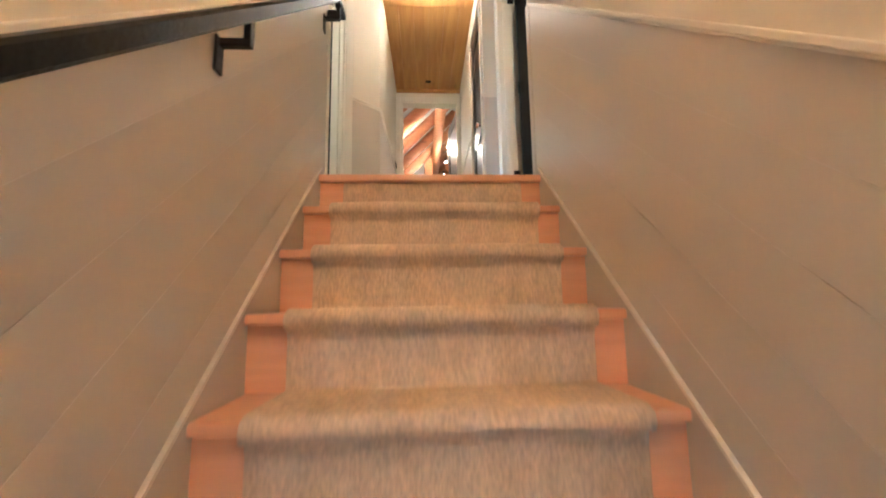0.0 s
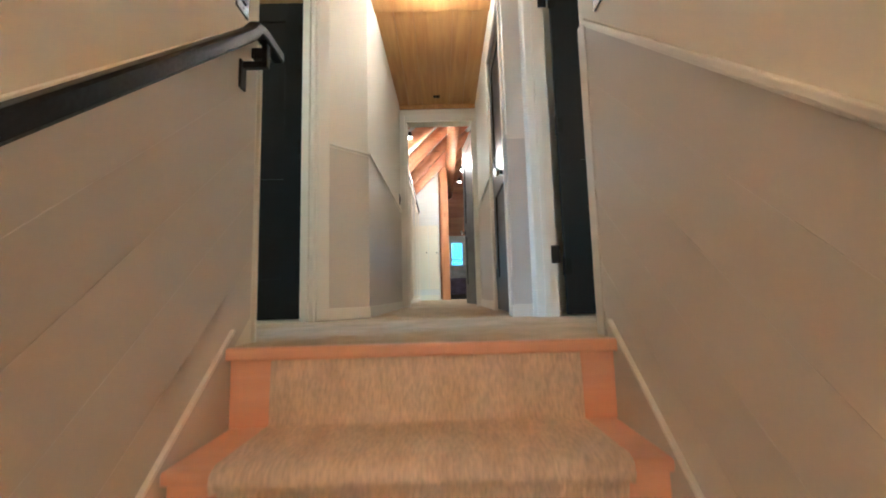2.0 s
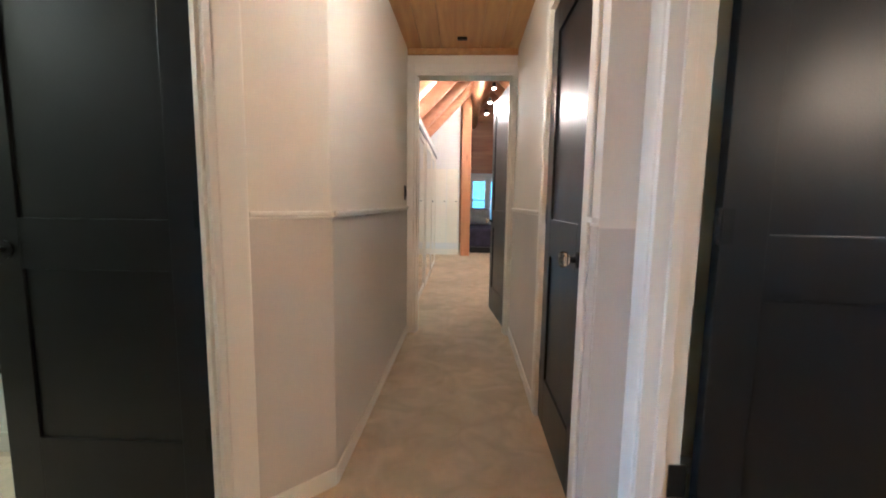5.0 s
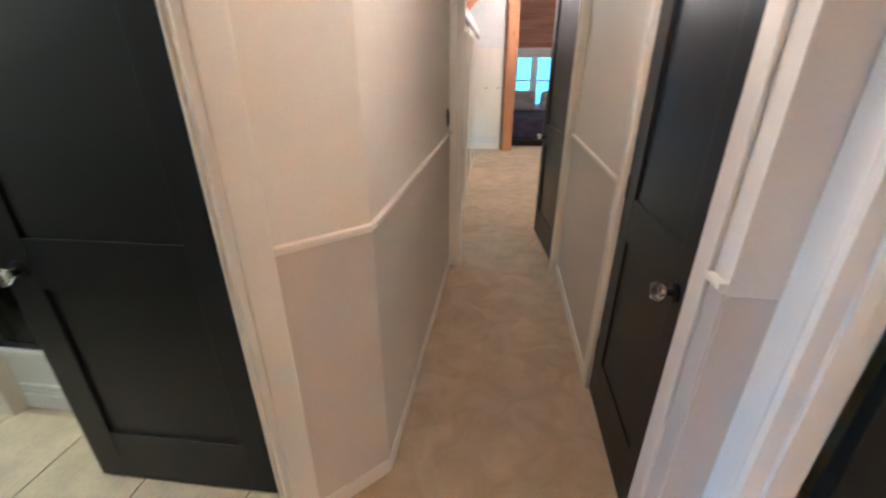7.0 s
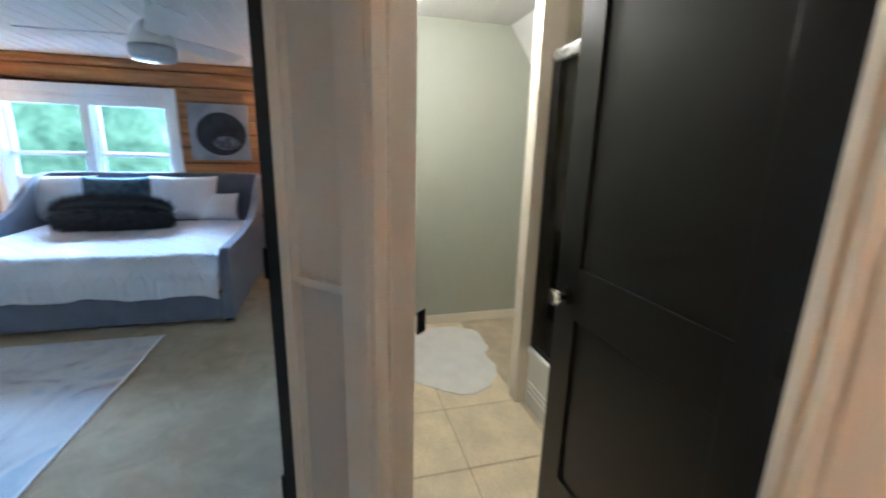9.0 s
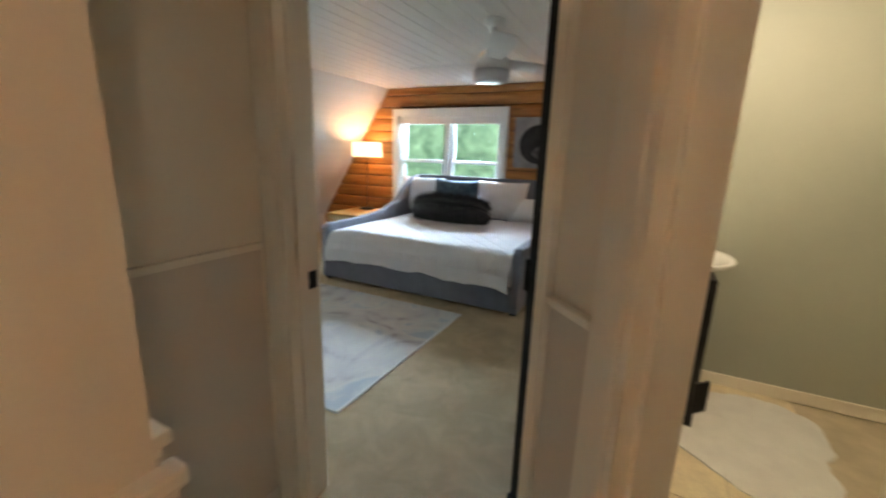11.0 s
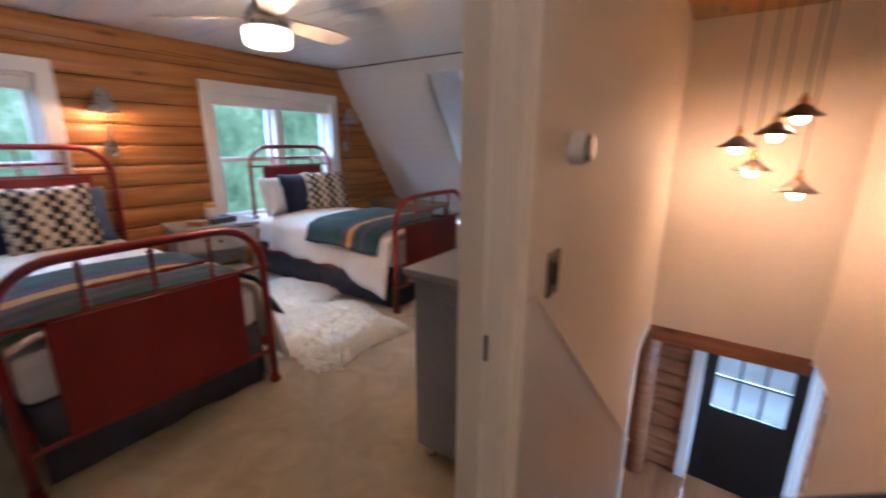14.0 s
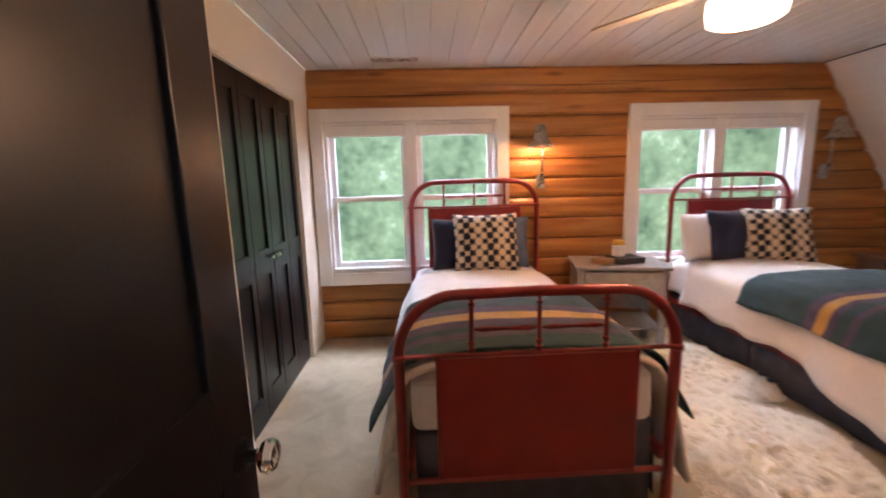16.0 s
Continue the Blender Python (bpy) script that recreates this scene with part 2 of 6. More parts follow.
def add_tube(bm, pts, radius, sides=10, closed_ends=True):
    """A round bar through the points; radius is a number or one for each point."""
    pts = [Vector(p) for p in pts]
    rads = radius if isinstance(radius, (list, tuple)) else [radius] * len(pts)
    rings = []
    up = None
    for i, p in enumerate(pts):
        a, b = pts[max(i - 1, 0)], pts[min(i + 1, len(pts) - 1)]
        d = (b - a).normalized()
        if up is None:
            up = Vector((0, 0, 1)) if abs(d.z) < 0.9 else Vector((1, 0, 0))
        side = d.cross(up).normalized()
        up = side.cross(d).normalized()
        rings.append([bm.verts.new(p + (side * math.cos(2 * math.pi * j / sides) + up * math.sin(2 * math.pi * j / sides)) * rads[i]) for j in range(sides)])
    for r0, r1 in zip(rings, rings[1:]):
        for j in range(sides):
            bm.faces.new((r0[j], r0[(j + 1) % sides], r1[(j + 1) % sides], r1[j]))
    if closed_ends:
        bm.faces.new(rings[0][::-1])
        bm.faces.new(rings[-1])


def tube(pts, radius, sides=10):
    bm = bmesh.new()
    add_tube(bm, pts, radius, sides)
    return bm


def add_lathe(bm, profile, at=(0, 0, 0), sides=24, m=None):
    """Turned shape from (radius, height) pairs about the z axis."""
    rings = []
    vs = []
    for r, z in profile:
        ring = []
        for j in range(sides):
            a = 2 * math.pi * j / sides
            v = bm.verts.new((max(r, 0.0004) * math.cos(a) + at[0], max(r, 0.0004) * math.sin(a) + at[1], z + at[2]))
            ring.append(v)
            vs.append(v)
        rings.append(ring)
    for r0, r1 in zip(rings, rings[1:]):
        for j in range(sides):
            bm.faces.new((r0[j], r0[(j + 1) % sides], r1[(j + 1) % sides], r1[j]))
    bm.faces.new(rings[0][::-1])
    bm.faces.new(rings[-1])
    if m is not None:
        bmesh.ops.transform(bm, matrix=m, verts=vs)


def lathe(profile, at=(0, 0, 0), sides=24, m=None):
    bm = bmesh.new()
    add_lathe(bm, profile, at, sides, m)
    return bm


def add_prism(bm, outline, z0, z1):
    """Upright prism over a plan outline."""
    lo = [bm.verts.new((x, y, z0)) for x, y in outline]
    hi = [bm.verts.new((x, y, z1)) for x, y in outline]
    bm.faces.new(lo[::-1])
    bm.faces.new(hi)
    n = len(outline)
    for i in range(n):
        bm.faces.new((lo[i], lo[(i + 1) % n], hi[(i + 1) % n], hi[i]))


def prism(outline, z0, z1):
    bm = bmesh.new()
    add_prism(bm, outline, z0, z1)
    return bm


def along(p0, p1):
    """Frame of a wall: x runs from p0 to p1, y points to its left, z up."""
    d = Vector((p1[0] - p0[0], p1[1] - p0[1]))
    return pose(p0[0], p0[1], 0, 0, 0, math.degrees(math.atan2(d.y, d.x))), d.length


def wall(name, p0, p1, z0, z1, thick, holes=(), mat=None, label="painted wall"):
    """Wall from p0 to p1; its body lies to the left of that way. holes: (s0, s1, z0, z1)."""
    m, length = along(p0, p1)
    xs = sorted({0.0, length, *[v for h in holes for v in h[:2]]})
    zs = sorted({z0, z1, *[v for h in holes for v in h[2:]]})
    bm = bmesh.new()
    for a, b in zip(xs, xs[1:]):
        run = None
        for c, d in zip(zs, zs[1:]):
            cx, cz = (a + b) / 2, (c + d) / 2
            hole = any(h[0] < cx < h[1] and h[2] < cz < h[3] for h in holes)
            if not hole:
                run = (run[0], d) if run else (c, d)
            if (hole or d == zs[-1]) and run:
                add_box(bm, a, b, 0, thick, run[0], run[1], m=m)
                run = None
    return setting(name, bm, mat or M_WALL, label)


def strip(name, p0, p1, z0, z1, proud, mat=None, label="", back=0.0, bev=0.004):
    """Trim lying on the left-hand face of the way p0 to p1."""
    m, length = along(p0, p1)
    return setting(name, boxed(0, length, -back, proud, z0, z1, bev, m), mat or M_TRIM, label)


def chair_rail(p0, p1, z=1.038):
    """Cap moulding with a small cove under it."""
    m, length = along(p0, p1)
    bm = bmesh.new()
    add_box(bm, 0, length, 0, 0.020, z - 0.010, z + 0.007, 0.004, m)
    add_box(bm, 0, length, 0, 0.008, z - 0.020, z - 0.010, 0.003, m)
    return setting("chair_rail", bm, M_TRIM, "cream painted chair rail moulding")


def wainscot(p0, p1, z0=0.07, z1=1.02):
    m, length = along(p0, p1)
    return setting("wainscot", boxed(0, length, 0, 0.004, z0, z1, 0, m), M_WAINSCOT, "taupe painted wainscot panel")

# ---------------------------------------------------------------- large structure
HALL_Z, TOP_Z, LOW_Z = 2.255, 2.222, -2.704
END_Y = 4.90
RISE, RUN, NOSE_Y = 0.208, 0.244, 1.66
XL, XR = -0.387, 0.69
T = 0.13
S2 = math.sqrt(0.5)

# floors
bm = bmesh.new()
for o in ([(-6.2, -3.4), (-0.43, -3.4), (-0.43, 1.664), (-0.49, 1.664), (-0.49, 2.14), (-6.2, 2.14)], [(-0.49, 1.664), (XR + 0.06, 1.664), (XR + 0.06, 10.6), (-0.49, 10.6)],
          [(XR + 0.06, -3.4), (4.7, -3.4), (4.7, 10.6), (XR + 0.06, 10.6)], [(-1.25, 2.14), (-0.49, 2.14), (-0.49, 2.9)]):
    add_prism(bm, o, -0.16, 0.0)
floor = setting("floor", bm, M_CARPET, "beige cut pile carpet, trodden and brushed")

bath_floor = setting("bath_floor", prism([(-3.4, 2.14), (-1.25, 2.14), (-0.49, 2.9), (-0.49, 4.3), (-3.4, 4.3)], -0.16, -0.006), M_GROUT, "tan grout bed of a tiled bathroom floor")
low_floor = setting("lower_floor", boxed(-3.2, 4.2, -2.9, 2.2, LOW_Z - 0.2, LOW_Z - 0.004), M_OAK, "red oak entry floor below the stairs")

# stairwell walls
wall("wall_stair_left", (XL, 1.81), (XL, -0.55), LOW_Z, -0.17, -T, label="cream stair wall", mat=M_WALL)
wall("wall_stair_left_upper", (XL, 1.81), (XL, -1.12), -0.17, TOP_Z, -T, label="cream painted stair wall")
wall("wall_stair_right", (XR, -0.55), (XR, 1.785), LOW_Z, -0.17, -T, label="cream stair wall")
wall("wall_stair_right_upper", (XR, -1.12), (XR, 1.785), -0.17, TOP_Z, -T, label="cream painted stair wall")
wall("wall_stair_end", (XL - T, -1.12), (XR + T, -1.12), -0.165, TOP_Z, -0.16, label="cream wall over the entry")
setting("header_beam", boxed(XL + 0.003, XR - 0.003, -1.27, -1.105, -0.30, -0.166, 0.008), M_LOGX, "reddish timber header over the entry")

# landing: recess, first bedroom's door, diagonal bath wall
wall("wall_recess", (-1.25, 1.10), (-0.49, 1.10), 0, TOP_Z, -0.10, label="cream wall beside the bedroom door")
wall("wall_bedroom_door", (-1.25, 2.07), (-1.25, 1.10), 0, TOP_Z, -0.12, [(0.02, 0.87, -0.1, 2.0)], label="cream wall with a bedroom doorway")
D0, D1 = (-1.217, 2.077), (-0.242, 3.052)
wall("wall_diagonal", D1, D0, 0, TOP_Z, -T, [(0.365, 1.14, -0.1, 2.0)], label="cream diagonal wall with the bathroom doorway")

# hallway
HL0, HL1 = (-0.242, 3.052), (-0.212, END_Y)
HR0, HR1 = (0.610, 2.79), (0.640, END_Y)
wall("wall_hall_left", HL1, HL0, 0, HALL_Z, -T, label="cream hallway wall")
wall("wall_hall_right", HR0, HR1, 0, HALL_Z, -T, [(0.125, 0.835, -0.1, 1.98)], label="cream hallway wall with a closet doorway")
wall("wall_hall_end", (-0.35, END_Y), (0.80, END_Y), 0, HALL_Z + 0.02, 0.12, [(0.20, 0.965, -0.1, 2.07)], label="cream wall round the hallway end doorway")
wall("wall_bedroom_two_door", (0.73, 1.785), (0.73, 2.79), 0, TOP_Z, -0.09, [(0.05, 0.915, -0.1, 2.0)], label="cream wall with the twin bedroom doorway")
wall("wall_closet_back", (1.4, 2.99), (0.78, END_Y), 0, TOP_Z, -0.05)

# ceilings
setting("ceiling_landing", boxed(-1.5, 0.95, -1.3, 3.33, TOP_Z, TOP_Z + 0.1), M_PINE, "amber pine board ceiling")
bm = bmesh.new()
for i in range(8):
    a = -0.40 + i * 0.15
    add_box(bm, a, a + 0.147, 3.333, END_Y, HALL_Z, HALL_Z + 0.02, 0.002)
add_box(bm, -0.5, 0.9, 3.333, END_Y + 0.02, HALL_Z + 0.02, HALL_Z + 0.08)
setting("ceiling_hall", bm, M_PINE, "amber knotty pine board ceiling")
setting("ceiling_trim", boxed(-0.21, 0.638, END_Y - 0.024, END_Y - 0.001, 2.205, HALL_Z - 0.002, 0.004), M_PINE, "amber pine trim over the doorway")

# second bedroom shell
CE2, X2, YS = 2.20, 4.37, -0.97
K = 0.667
wall("wall_closet", (0.82, 3.21), (X2, 3.21), 0, CE2, 0.12, [(2.04, 3.16, -0.1, 1.91)], M_WALL, "cream wall with bifold closet doors")
wall("wall_bedroom_two_west", (0.82, -2.5), (0.82, 1.755), 0, CE2, 0.12, label="cream bedroom wall")


def plank_ceiling(name, x0, x1, y0, y1, z, label):
    bm = bmesh.new()
    y = y0
    while y < y1 - 0.01:
        b = min(y + 0.14, y1)
        add_box(bm, x0, x1, y + 0.0015, b - 0.0015, z, z + 0.015, 0.003, seg=1)
        y = b
    add_box(bm, x0, x1, y0, y1, z + 0.012, z + 0.1)
    return setting(name, bm, M_WHITE, label)


plank_ceiling("ceiling_bedroom_two", 0.82, X2 + 0.1, YS, 3.21, CE2, "white painted plank ceiling")


def sloped(name, x0, x1, ya, za, yb, zb, thick=0.08, mat=None, label="white sloping attic wall"):
    """Slab falling from the line (ya, za) to the line (yb, zb)."""
    n = Vector((0, zb - za, ya - yb)).normalized()
    if n.z < 0:
        n = -n
    o = n * thick
    bm = bmesh.new()
    v = [bm.verts.new(c) for c in ((x0, ya, za), (x1, ya, za), (x1, yb, zb), (x0, yb, zb))]
    w = [bm.verts.new(Vector(c.co) + o) for c in v]
    bm.faces.new(v)
    bm.faces.new(w[::-1])
    for i in range(4):
        bm.faces.new((v[i], v[(i + 1) % 4], w[(i + 1) % 4], w[i]))
    return setting(name, bm, mat or M_WHITE, label)


ZB = 0.45
YB = YS - (CE2 - ZB) * K
DX0, DX1, DZ = 2.12, 3.03, 2.06
YD = YS - (CE2 - DZ) * K
sloped("slope_wall_a", DX1 + 0.004, X2 + 0.1, YS, CE2, YB, ZB)
sloped("slope_wall_b", 0.82, DX0 - 0.004, YS, CE2, YB, ZB)
sloped("slope_wall_c", DX0 - 0.004, DX1 + 0.004, YS, CE2, YD, DZ)
wall("knee_wall_a", (DX1 + 0.004, YB), (X2 + 0.1, YB), 0, ZB + 0.03, -0.08, mat=M_WHITE, label="white knee wall")
wall("knee_wall_b", (0.82, YB), (DX0 - 0.004, YB), 0, ZB + 0.03, -0.08, mat=M_WHITE, label="white knee wall")
# dormer
YW = -2.14
for x0, x1, nm in ((DX1, DX1 + 0.08, "dormer_cheek_a"), (DX0 - 0.08, DX0, "dormer_cheek_b")):
    bm = bmesh.new()
    pr = [(YD + 0.0, DZ), (YB, ZB), (YB, 0.0), (YW, 0.0), (YW, DZ)]
    a = [bm.verts.new((x0, y, z)) for y, z in pr]
    b = [bm.verts.new((x1, y, z)) for y, z in pr]
    bm.faces.new(a)
    bm.faces.new(b[::-1])
    for i in range(5):
        bm.faces.new((a[i], a[(i + 1) % 5], b[(i + 1) % 5], b[i]))
    setting(nm, bm, M_WHITE, "white dormer cheek wall")
setting("dormer_ceiling", boxed(DX0 - 0.08, DX1 + 0.08, YW - 0.1, YD, DZ, DZ + 0.08), M_WHITE, "white dormer ceiling")
wall("dormer_wall", (DX0 - 0.1, YW), (DX1 + 0.1, YW), 0, DZ, -0.12, [(0.18, 0.94, 0.68, 1.54)], M_WHITE, "white dormer wall with a window")

# first bedroom shell
CE1, X1, YS1 = 2.25, -5.6, -1.36
plank_ceiling("ceiling_bedroom_one", X1 - 0.1, -1.25, YS1, 2.2, CE1, "white painted plank ceiling")
YB1 = YS1 - (CE1 - 0.3) * K
sloped("slope_wall_d", X1 - 0.1, -0.49, YS1, CE1, YB1, 0.3)
wall("knee_wall_c", (X1 - 0.1, YB1), (-0.49, YB1), 0, 0.33, -0.08, mat=M_WHITE, label="white knee wall")
wall("wall_bedroom_one_north", (X1, 2.09), (-1.37, 2.09), 0, CE1, 0.04, label="cream bedroom wall")
wall("wall_bedroom_one_east", (-0.49, 1.10), (-0.49, -3.0), 0, CE1, -0.05, label="cream bedroom wall")
setting("ceiling_bedroom_fill", boxed(-1.25, -0.44, -1.5, 1.2, CE1, CE1 + 0.08), M_WHITE, "white ceiling")

# bathroom shell
wall("wall_bath_west", (-3.15, 4.3), (-3.15, 2.13), 0, 2.25, -0.1, mat=M_SAGE, label="sage green bathroom wall")
wall("wall_bath_south", (-3.15, 2.135), (-1.36, 2.135), 0, 2.25, 0.03, mat=M_SAGE, label="sage green bathroom wall")
wall("wall_bath_north", (-3.25, 4.2), (-0.4, 4.2), 0, 2.25, 0.1, mat=M_SAGE, label="sage green bathroom wall")
wall("wall_bath_east", (-0.40, 3.05), (-0.40, 4.3), 0, 2.25, 0.03, mat=M_SAGE, label="sage green bathroom wall")
setting("ceiling_bath", boxed(-3.25, -0.37, 2.05, 4.3, 2.25, 2.33), M_WHITE, "white bathroom ceiling")
sloped("slope_bath", -3.15, -2.09, 3.44, 2.25, 4.2, 1.19)

# lower entry shell
setting("ceiling_lower", boxed(-3.2, 4.2, -2.9, -1.28, -0.29, -0.18), M_WALL, "cream entry ceiling")
setting("ceiling_lower_left", boxed(-3.2, XL - T, -1.28, 2.2, -0.29, -0.18), M_WALL, "cream entry ceiling")
setting("ceiling_lower_right", boxed(XR + T, 4.2, -1.28, 2.2, -0.29, -0.18), M_WALL, "cream entry ceiling")
# The west wall's opening is unseen, cut to let the added fill lamp in.
wall("wall_lower_west", (-3.2, 2.2), (-3.2, -2.9), LOW_Z, -0.2, -0.1, [(2.2, 4.4, LOW_Z + 0.8, LOW_Z + 2.1)])
wall("wall_lower_north", (4.2, 2.2), (-3.2, 2.2), LOW_Z, -0.2, -0.1)
wall("wall_lower_east", (4.2, -2.9), (4.2, 2.2), LOW_Z, -0.2, -0.1)

# attic room past the hallway
wall("attic_wall_far", (-3.0, 10.0), (0.20, 10.0), 0, 3.6, 0.1, mat=M_WHITE, label="white plank wall")
wall("attic_wall_end", (-3.0, 12.6), (4.0, 12.6), 0, 4.2, 0.1, [(3.5, 4.4, 0.55, 1.75)], M_LOGX, "log wall with a window")
wall("attic_wall_east", (3.4, 4.4), (3.4, 12.6), 0, 4.2, -0.1, mat=M_WHITE, label="white attic wall")
wall("attic_wall_south", (0.80, END_Y), (3.4, END_Y), 0, 4.2, 0.1, mat=M_WHITE, label="white attic wall")
wall("attic_wall_south_top", (-3.0, END_Y), (0.80, END_Y), TOP_Z + 0.09, 4.2, 0.12, mat=M_WHITE, label="white attic wall")
wall("attic_wall_south_left", (-3.0, END_Y), (-0.35, END_Y), 0, TOP_Z + 0.09, 0.12, mat=M_WHITE, label="white attic wall")
setting("floor_attic", boxed(-3.0, 4.0, 10.6, 12.7, -0.16, -0.001), M_CARPET, "beige cut pile carpet")


def roof(name, xa, za, xb, zb):
    bm = bmesh.new()
    v = [bm.verts.new(c) for c in ((xa, END_Y, za), (xb, END_Y, zb), (xb, 12.7, zb), (xa, 12.7, za))]
    w = [bm.verts.new((c.co.x, c.co.y, c.co.z + 0.1)) for c in v]
    bm.faces.new(v)
    bm.faces.new(w[::-1])
    for i in range(4):
        bm.faces.new((v[i], v[(i + 1) % 4], w[(i + 1) % 4], w[i]))
    return setting(name, bm, M_WHITE, "white boards between the rafters")


roof("attic_roof_a", -1.9, 1.1, 0.9, 3.9)
roof("attic_roof_b", 0.9, 3.9, 3.5, 1.3)

# ---------------------------------------------------------------- window units and log walls
M_SASH = material("white_window_paint", (0.80, 0.80, 0.77), 0.35, vary=0.02, scale=5, fine=0.01, bump=0.02)
M_SHADE = material("white_roller_fabric", (0.82, 0.81, 0.78), 0.8, vary=0.03, scale=8, bump=0.2, bump_scale=300)
WINDOWS = []


def window(name, m, w, h, trim=0.10, double=True, label="white double window with two sashes", shade=0.09):
    """m: pose with x along the wall, y out of the room, z up, origin at the opening's lower corner on the wall face."""
    unit = tagged(new(name), label, "window", kind="structure")
    unit.matrix_world = m
    bm = bmesh.new()
    add_box(bm, -trim, 0, -0.035, 0.0, -trim, h + trim, 0.005)
    add_box(bm, w, w + trim, -0.035, 0.0, -trim, h + trim, 0.005)
    add_box(bm, 0, w, -0.035, 0.0, h, h + trim, 0.005)
    add_box(bm, 0, w, -0.035, 0.0, -trim, 0, 0.005)
    part("window_casing", bm, M_SASH, unit)
    bm = bmesh.new()
    add_box(bm, 0, 0.02, 0, 0.13, 0, h)
    add_box(bm, w - 0.02, w, 0, 0.13, 0, h)
    add_box(bm, 0.02, w - 0.02, 0, 0.13, h - 0.02, h)
    add_box(bm, 0.02, w - 0.02, 0, 0.13, 0, 0.02)
    part("window_frame", bm, M_SASH, unit)
    part("window_sill", boxed(0.02, w - 0.02, -0.02, 0.06, 0.0205, 0.04, 0.005), M_SASH, unit)
    cells = [(0.02, w / 2 - 0.045), (w / 2 + 0.045, w - 0.02)] if double else [(0.02, w - 0.02)]
    if double:
        part("mullion", boxed(w / 2 - 0.045, w / 2 + 0.045, 0.0, 0.12, 0.041, h - 0.02, 0.004), M_SASH, unit)
    for a, b in cells:
        mid = h * 0.5
        for z0, z1, d in ((0.041, mid + 0.02, 0.05), (mid - 0.02, h - 0.02, 0.085)):
            bm = bmesh.new()
            f = 0.042
            add_box(bm, a, a + f, d, d + 0.032, z0, z1, 0.004)
            add_box(bm, b - f, b, d, d + 0.032, z0, z1, 0.004)
            add_box(bm, a + f, b - f, d, d + 0.032, z0, z0 + f, 0.004)
            add_box(bm, a + f, b - f, d, d + 0.032, z1 - f, z1, 0.004)
            sash = part("sash", bm, M_SASH, unit)
            pn = part("pane", boxed(a + f, b - f, d + 0.013, d + 0.018, z0 + f, z1 - f), M_PANE, sash)
            pn.visible_shadow = False
        for s in (0.3, 0.7):
            x = a + (b - a) * s
            part("sash_lift", boxed(x - 0.03, x + 0.03, 0.036, 0.05, 0.075, 0.09, 0.004), M_SASH, unit)
        if shade:
            part("shade_cassette", boxed(a + 0.002, b - 0.002, 0.0, 0.045, h - 0.02 - shade, h - 0.021, 0.012, seg=3), M_SHADE, unit)
    return unit


def log_wall(name, m, length, height, holes, mat, label, pitch=0.152, deep=0.05, seed=1):
    """Stacked logs as pieces, cut at the openings. Frame as in window(): room at -y."""
    rng = random.Random(seed)
    xs = sorted({0.0, length, *[v for h in holes for v in h[:2]]})
    zs = sorted({0.0, height, *[v for h in holes for v in h[2:]]})
    bm = bmesh.new()
    for a, b in zip(xs, xs[1:]):
        for c, d in zip(zs, zs[1:]):
            if not any(h[0] < (a + b) / 2 < h[1] and h[2] < (c + d) / 2 < h[3] for h in holes):
                add_box(bm, a, b, 0.0, 0.14, c, d, m=m)
    backing = setting(name, bm, M_CHINK, label)
    z = 0.0
    while z < height - 0.02:
        ph = pitch * rng.uniform(0.93, 1.07)
        z1 = min(z + ph, height)
        if height - z1 < 0.06:
            z1 = height
        spans = [(0.0, length)]
        for h in holes:
            if h[2] < z1 - 0.01 and h[3] > z + 0.01:
                spans = [q for a, b in spans for q in ((a, min(b, h[0])), (max(a, h[1]), b)) if q[1] - q[0] > 0.02]
        cut = rng.uniform(0.25, 0.75)
        for a, b in spans:
            bits = [(a, b)] if b - a < 1.4 or rng.random() < 0.55 else [(a, a + (b - a) * cut - 0.002), (a + (b - a) * cut + 0.002, b)]
            for p, q in bits:
                bow = deep * rng.uniform(0.8, 1.15)
                zc, hh = (z + z1) / 2, (z1 - z) / 2 - 0.004
                prof = [(0.0, -hh), (-bow * 0.45, -hh), (-bow * 0.82, -hh * 0.78), (-bow, -hh * 0.35), (-bow * 1.02, hh * 0.3), (-bow * 0.85, hh * 0.78), (-bow * 0.5, hh), (0.0, hh)]
                bm = bmesh.new()
                n = max(2, int((q - p) / 0.35))
                rings = []
                for i in range(n + 1):
                    x = p + (q - p) * i / n
                    w = 0.004 * noise.noise((x * 1.7, zc * 9, seed))
                    rings.append([bm.verts.new((x, yy + (w if yy < -0.01 else 0), zc + zz + 0.003 * noise.noise((x * 2.1, zc * 5, seed + 3)))) for yy, zz in prof])
                for r0, r1 in zip(rings, rings[1:]):
                    for j in range(len(prof) - 1):
                        bm.faces.new((r0[j], r0[j + 1], r1[j + 1], r1[j]))
                bm.faces.new(rings[0])
                bm.faces.new(rings[-1][::-1])
                bmesh.ops.transform(bm, matrix=m, verts=bm.verts[:])
                part("log", bm, mat, backing)
        z = z1
    return backing


M_CHINK = material("dark_chinking", (0.10, 0.045, 0.02), 0.9, vary=0.2)

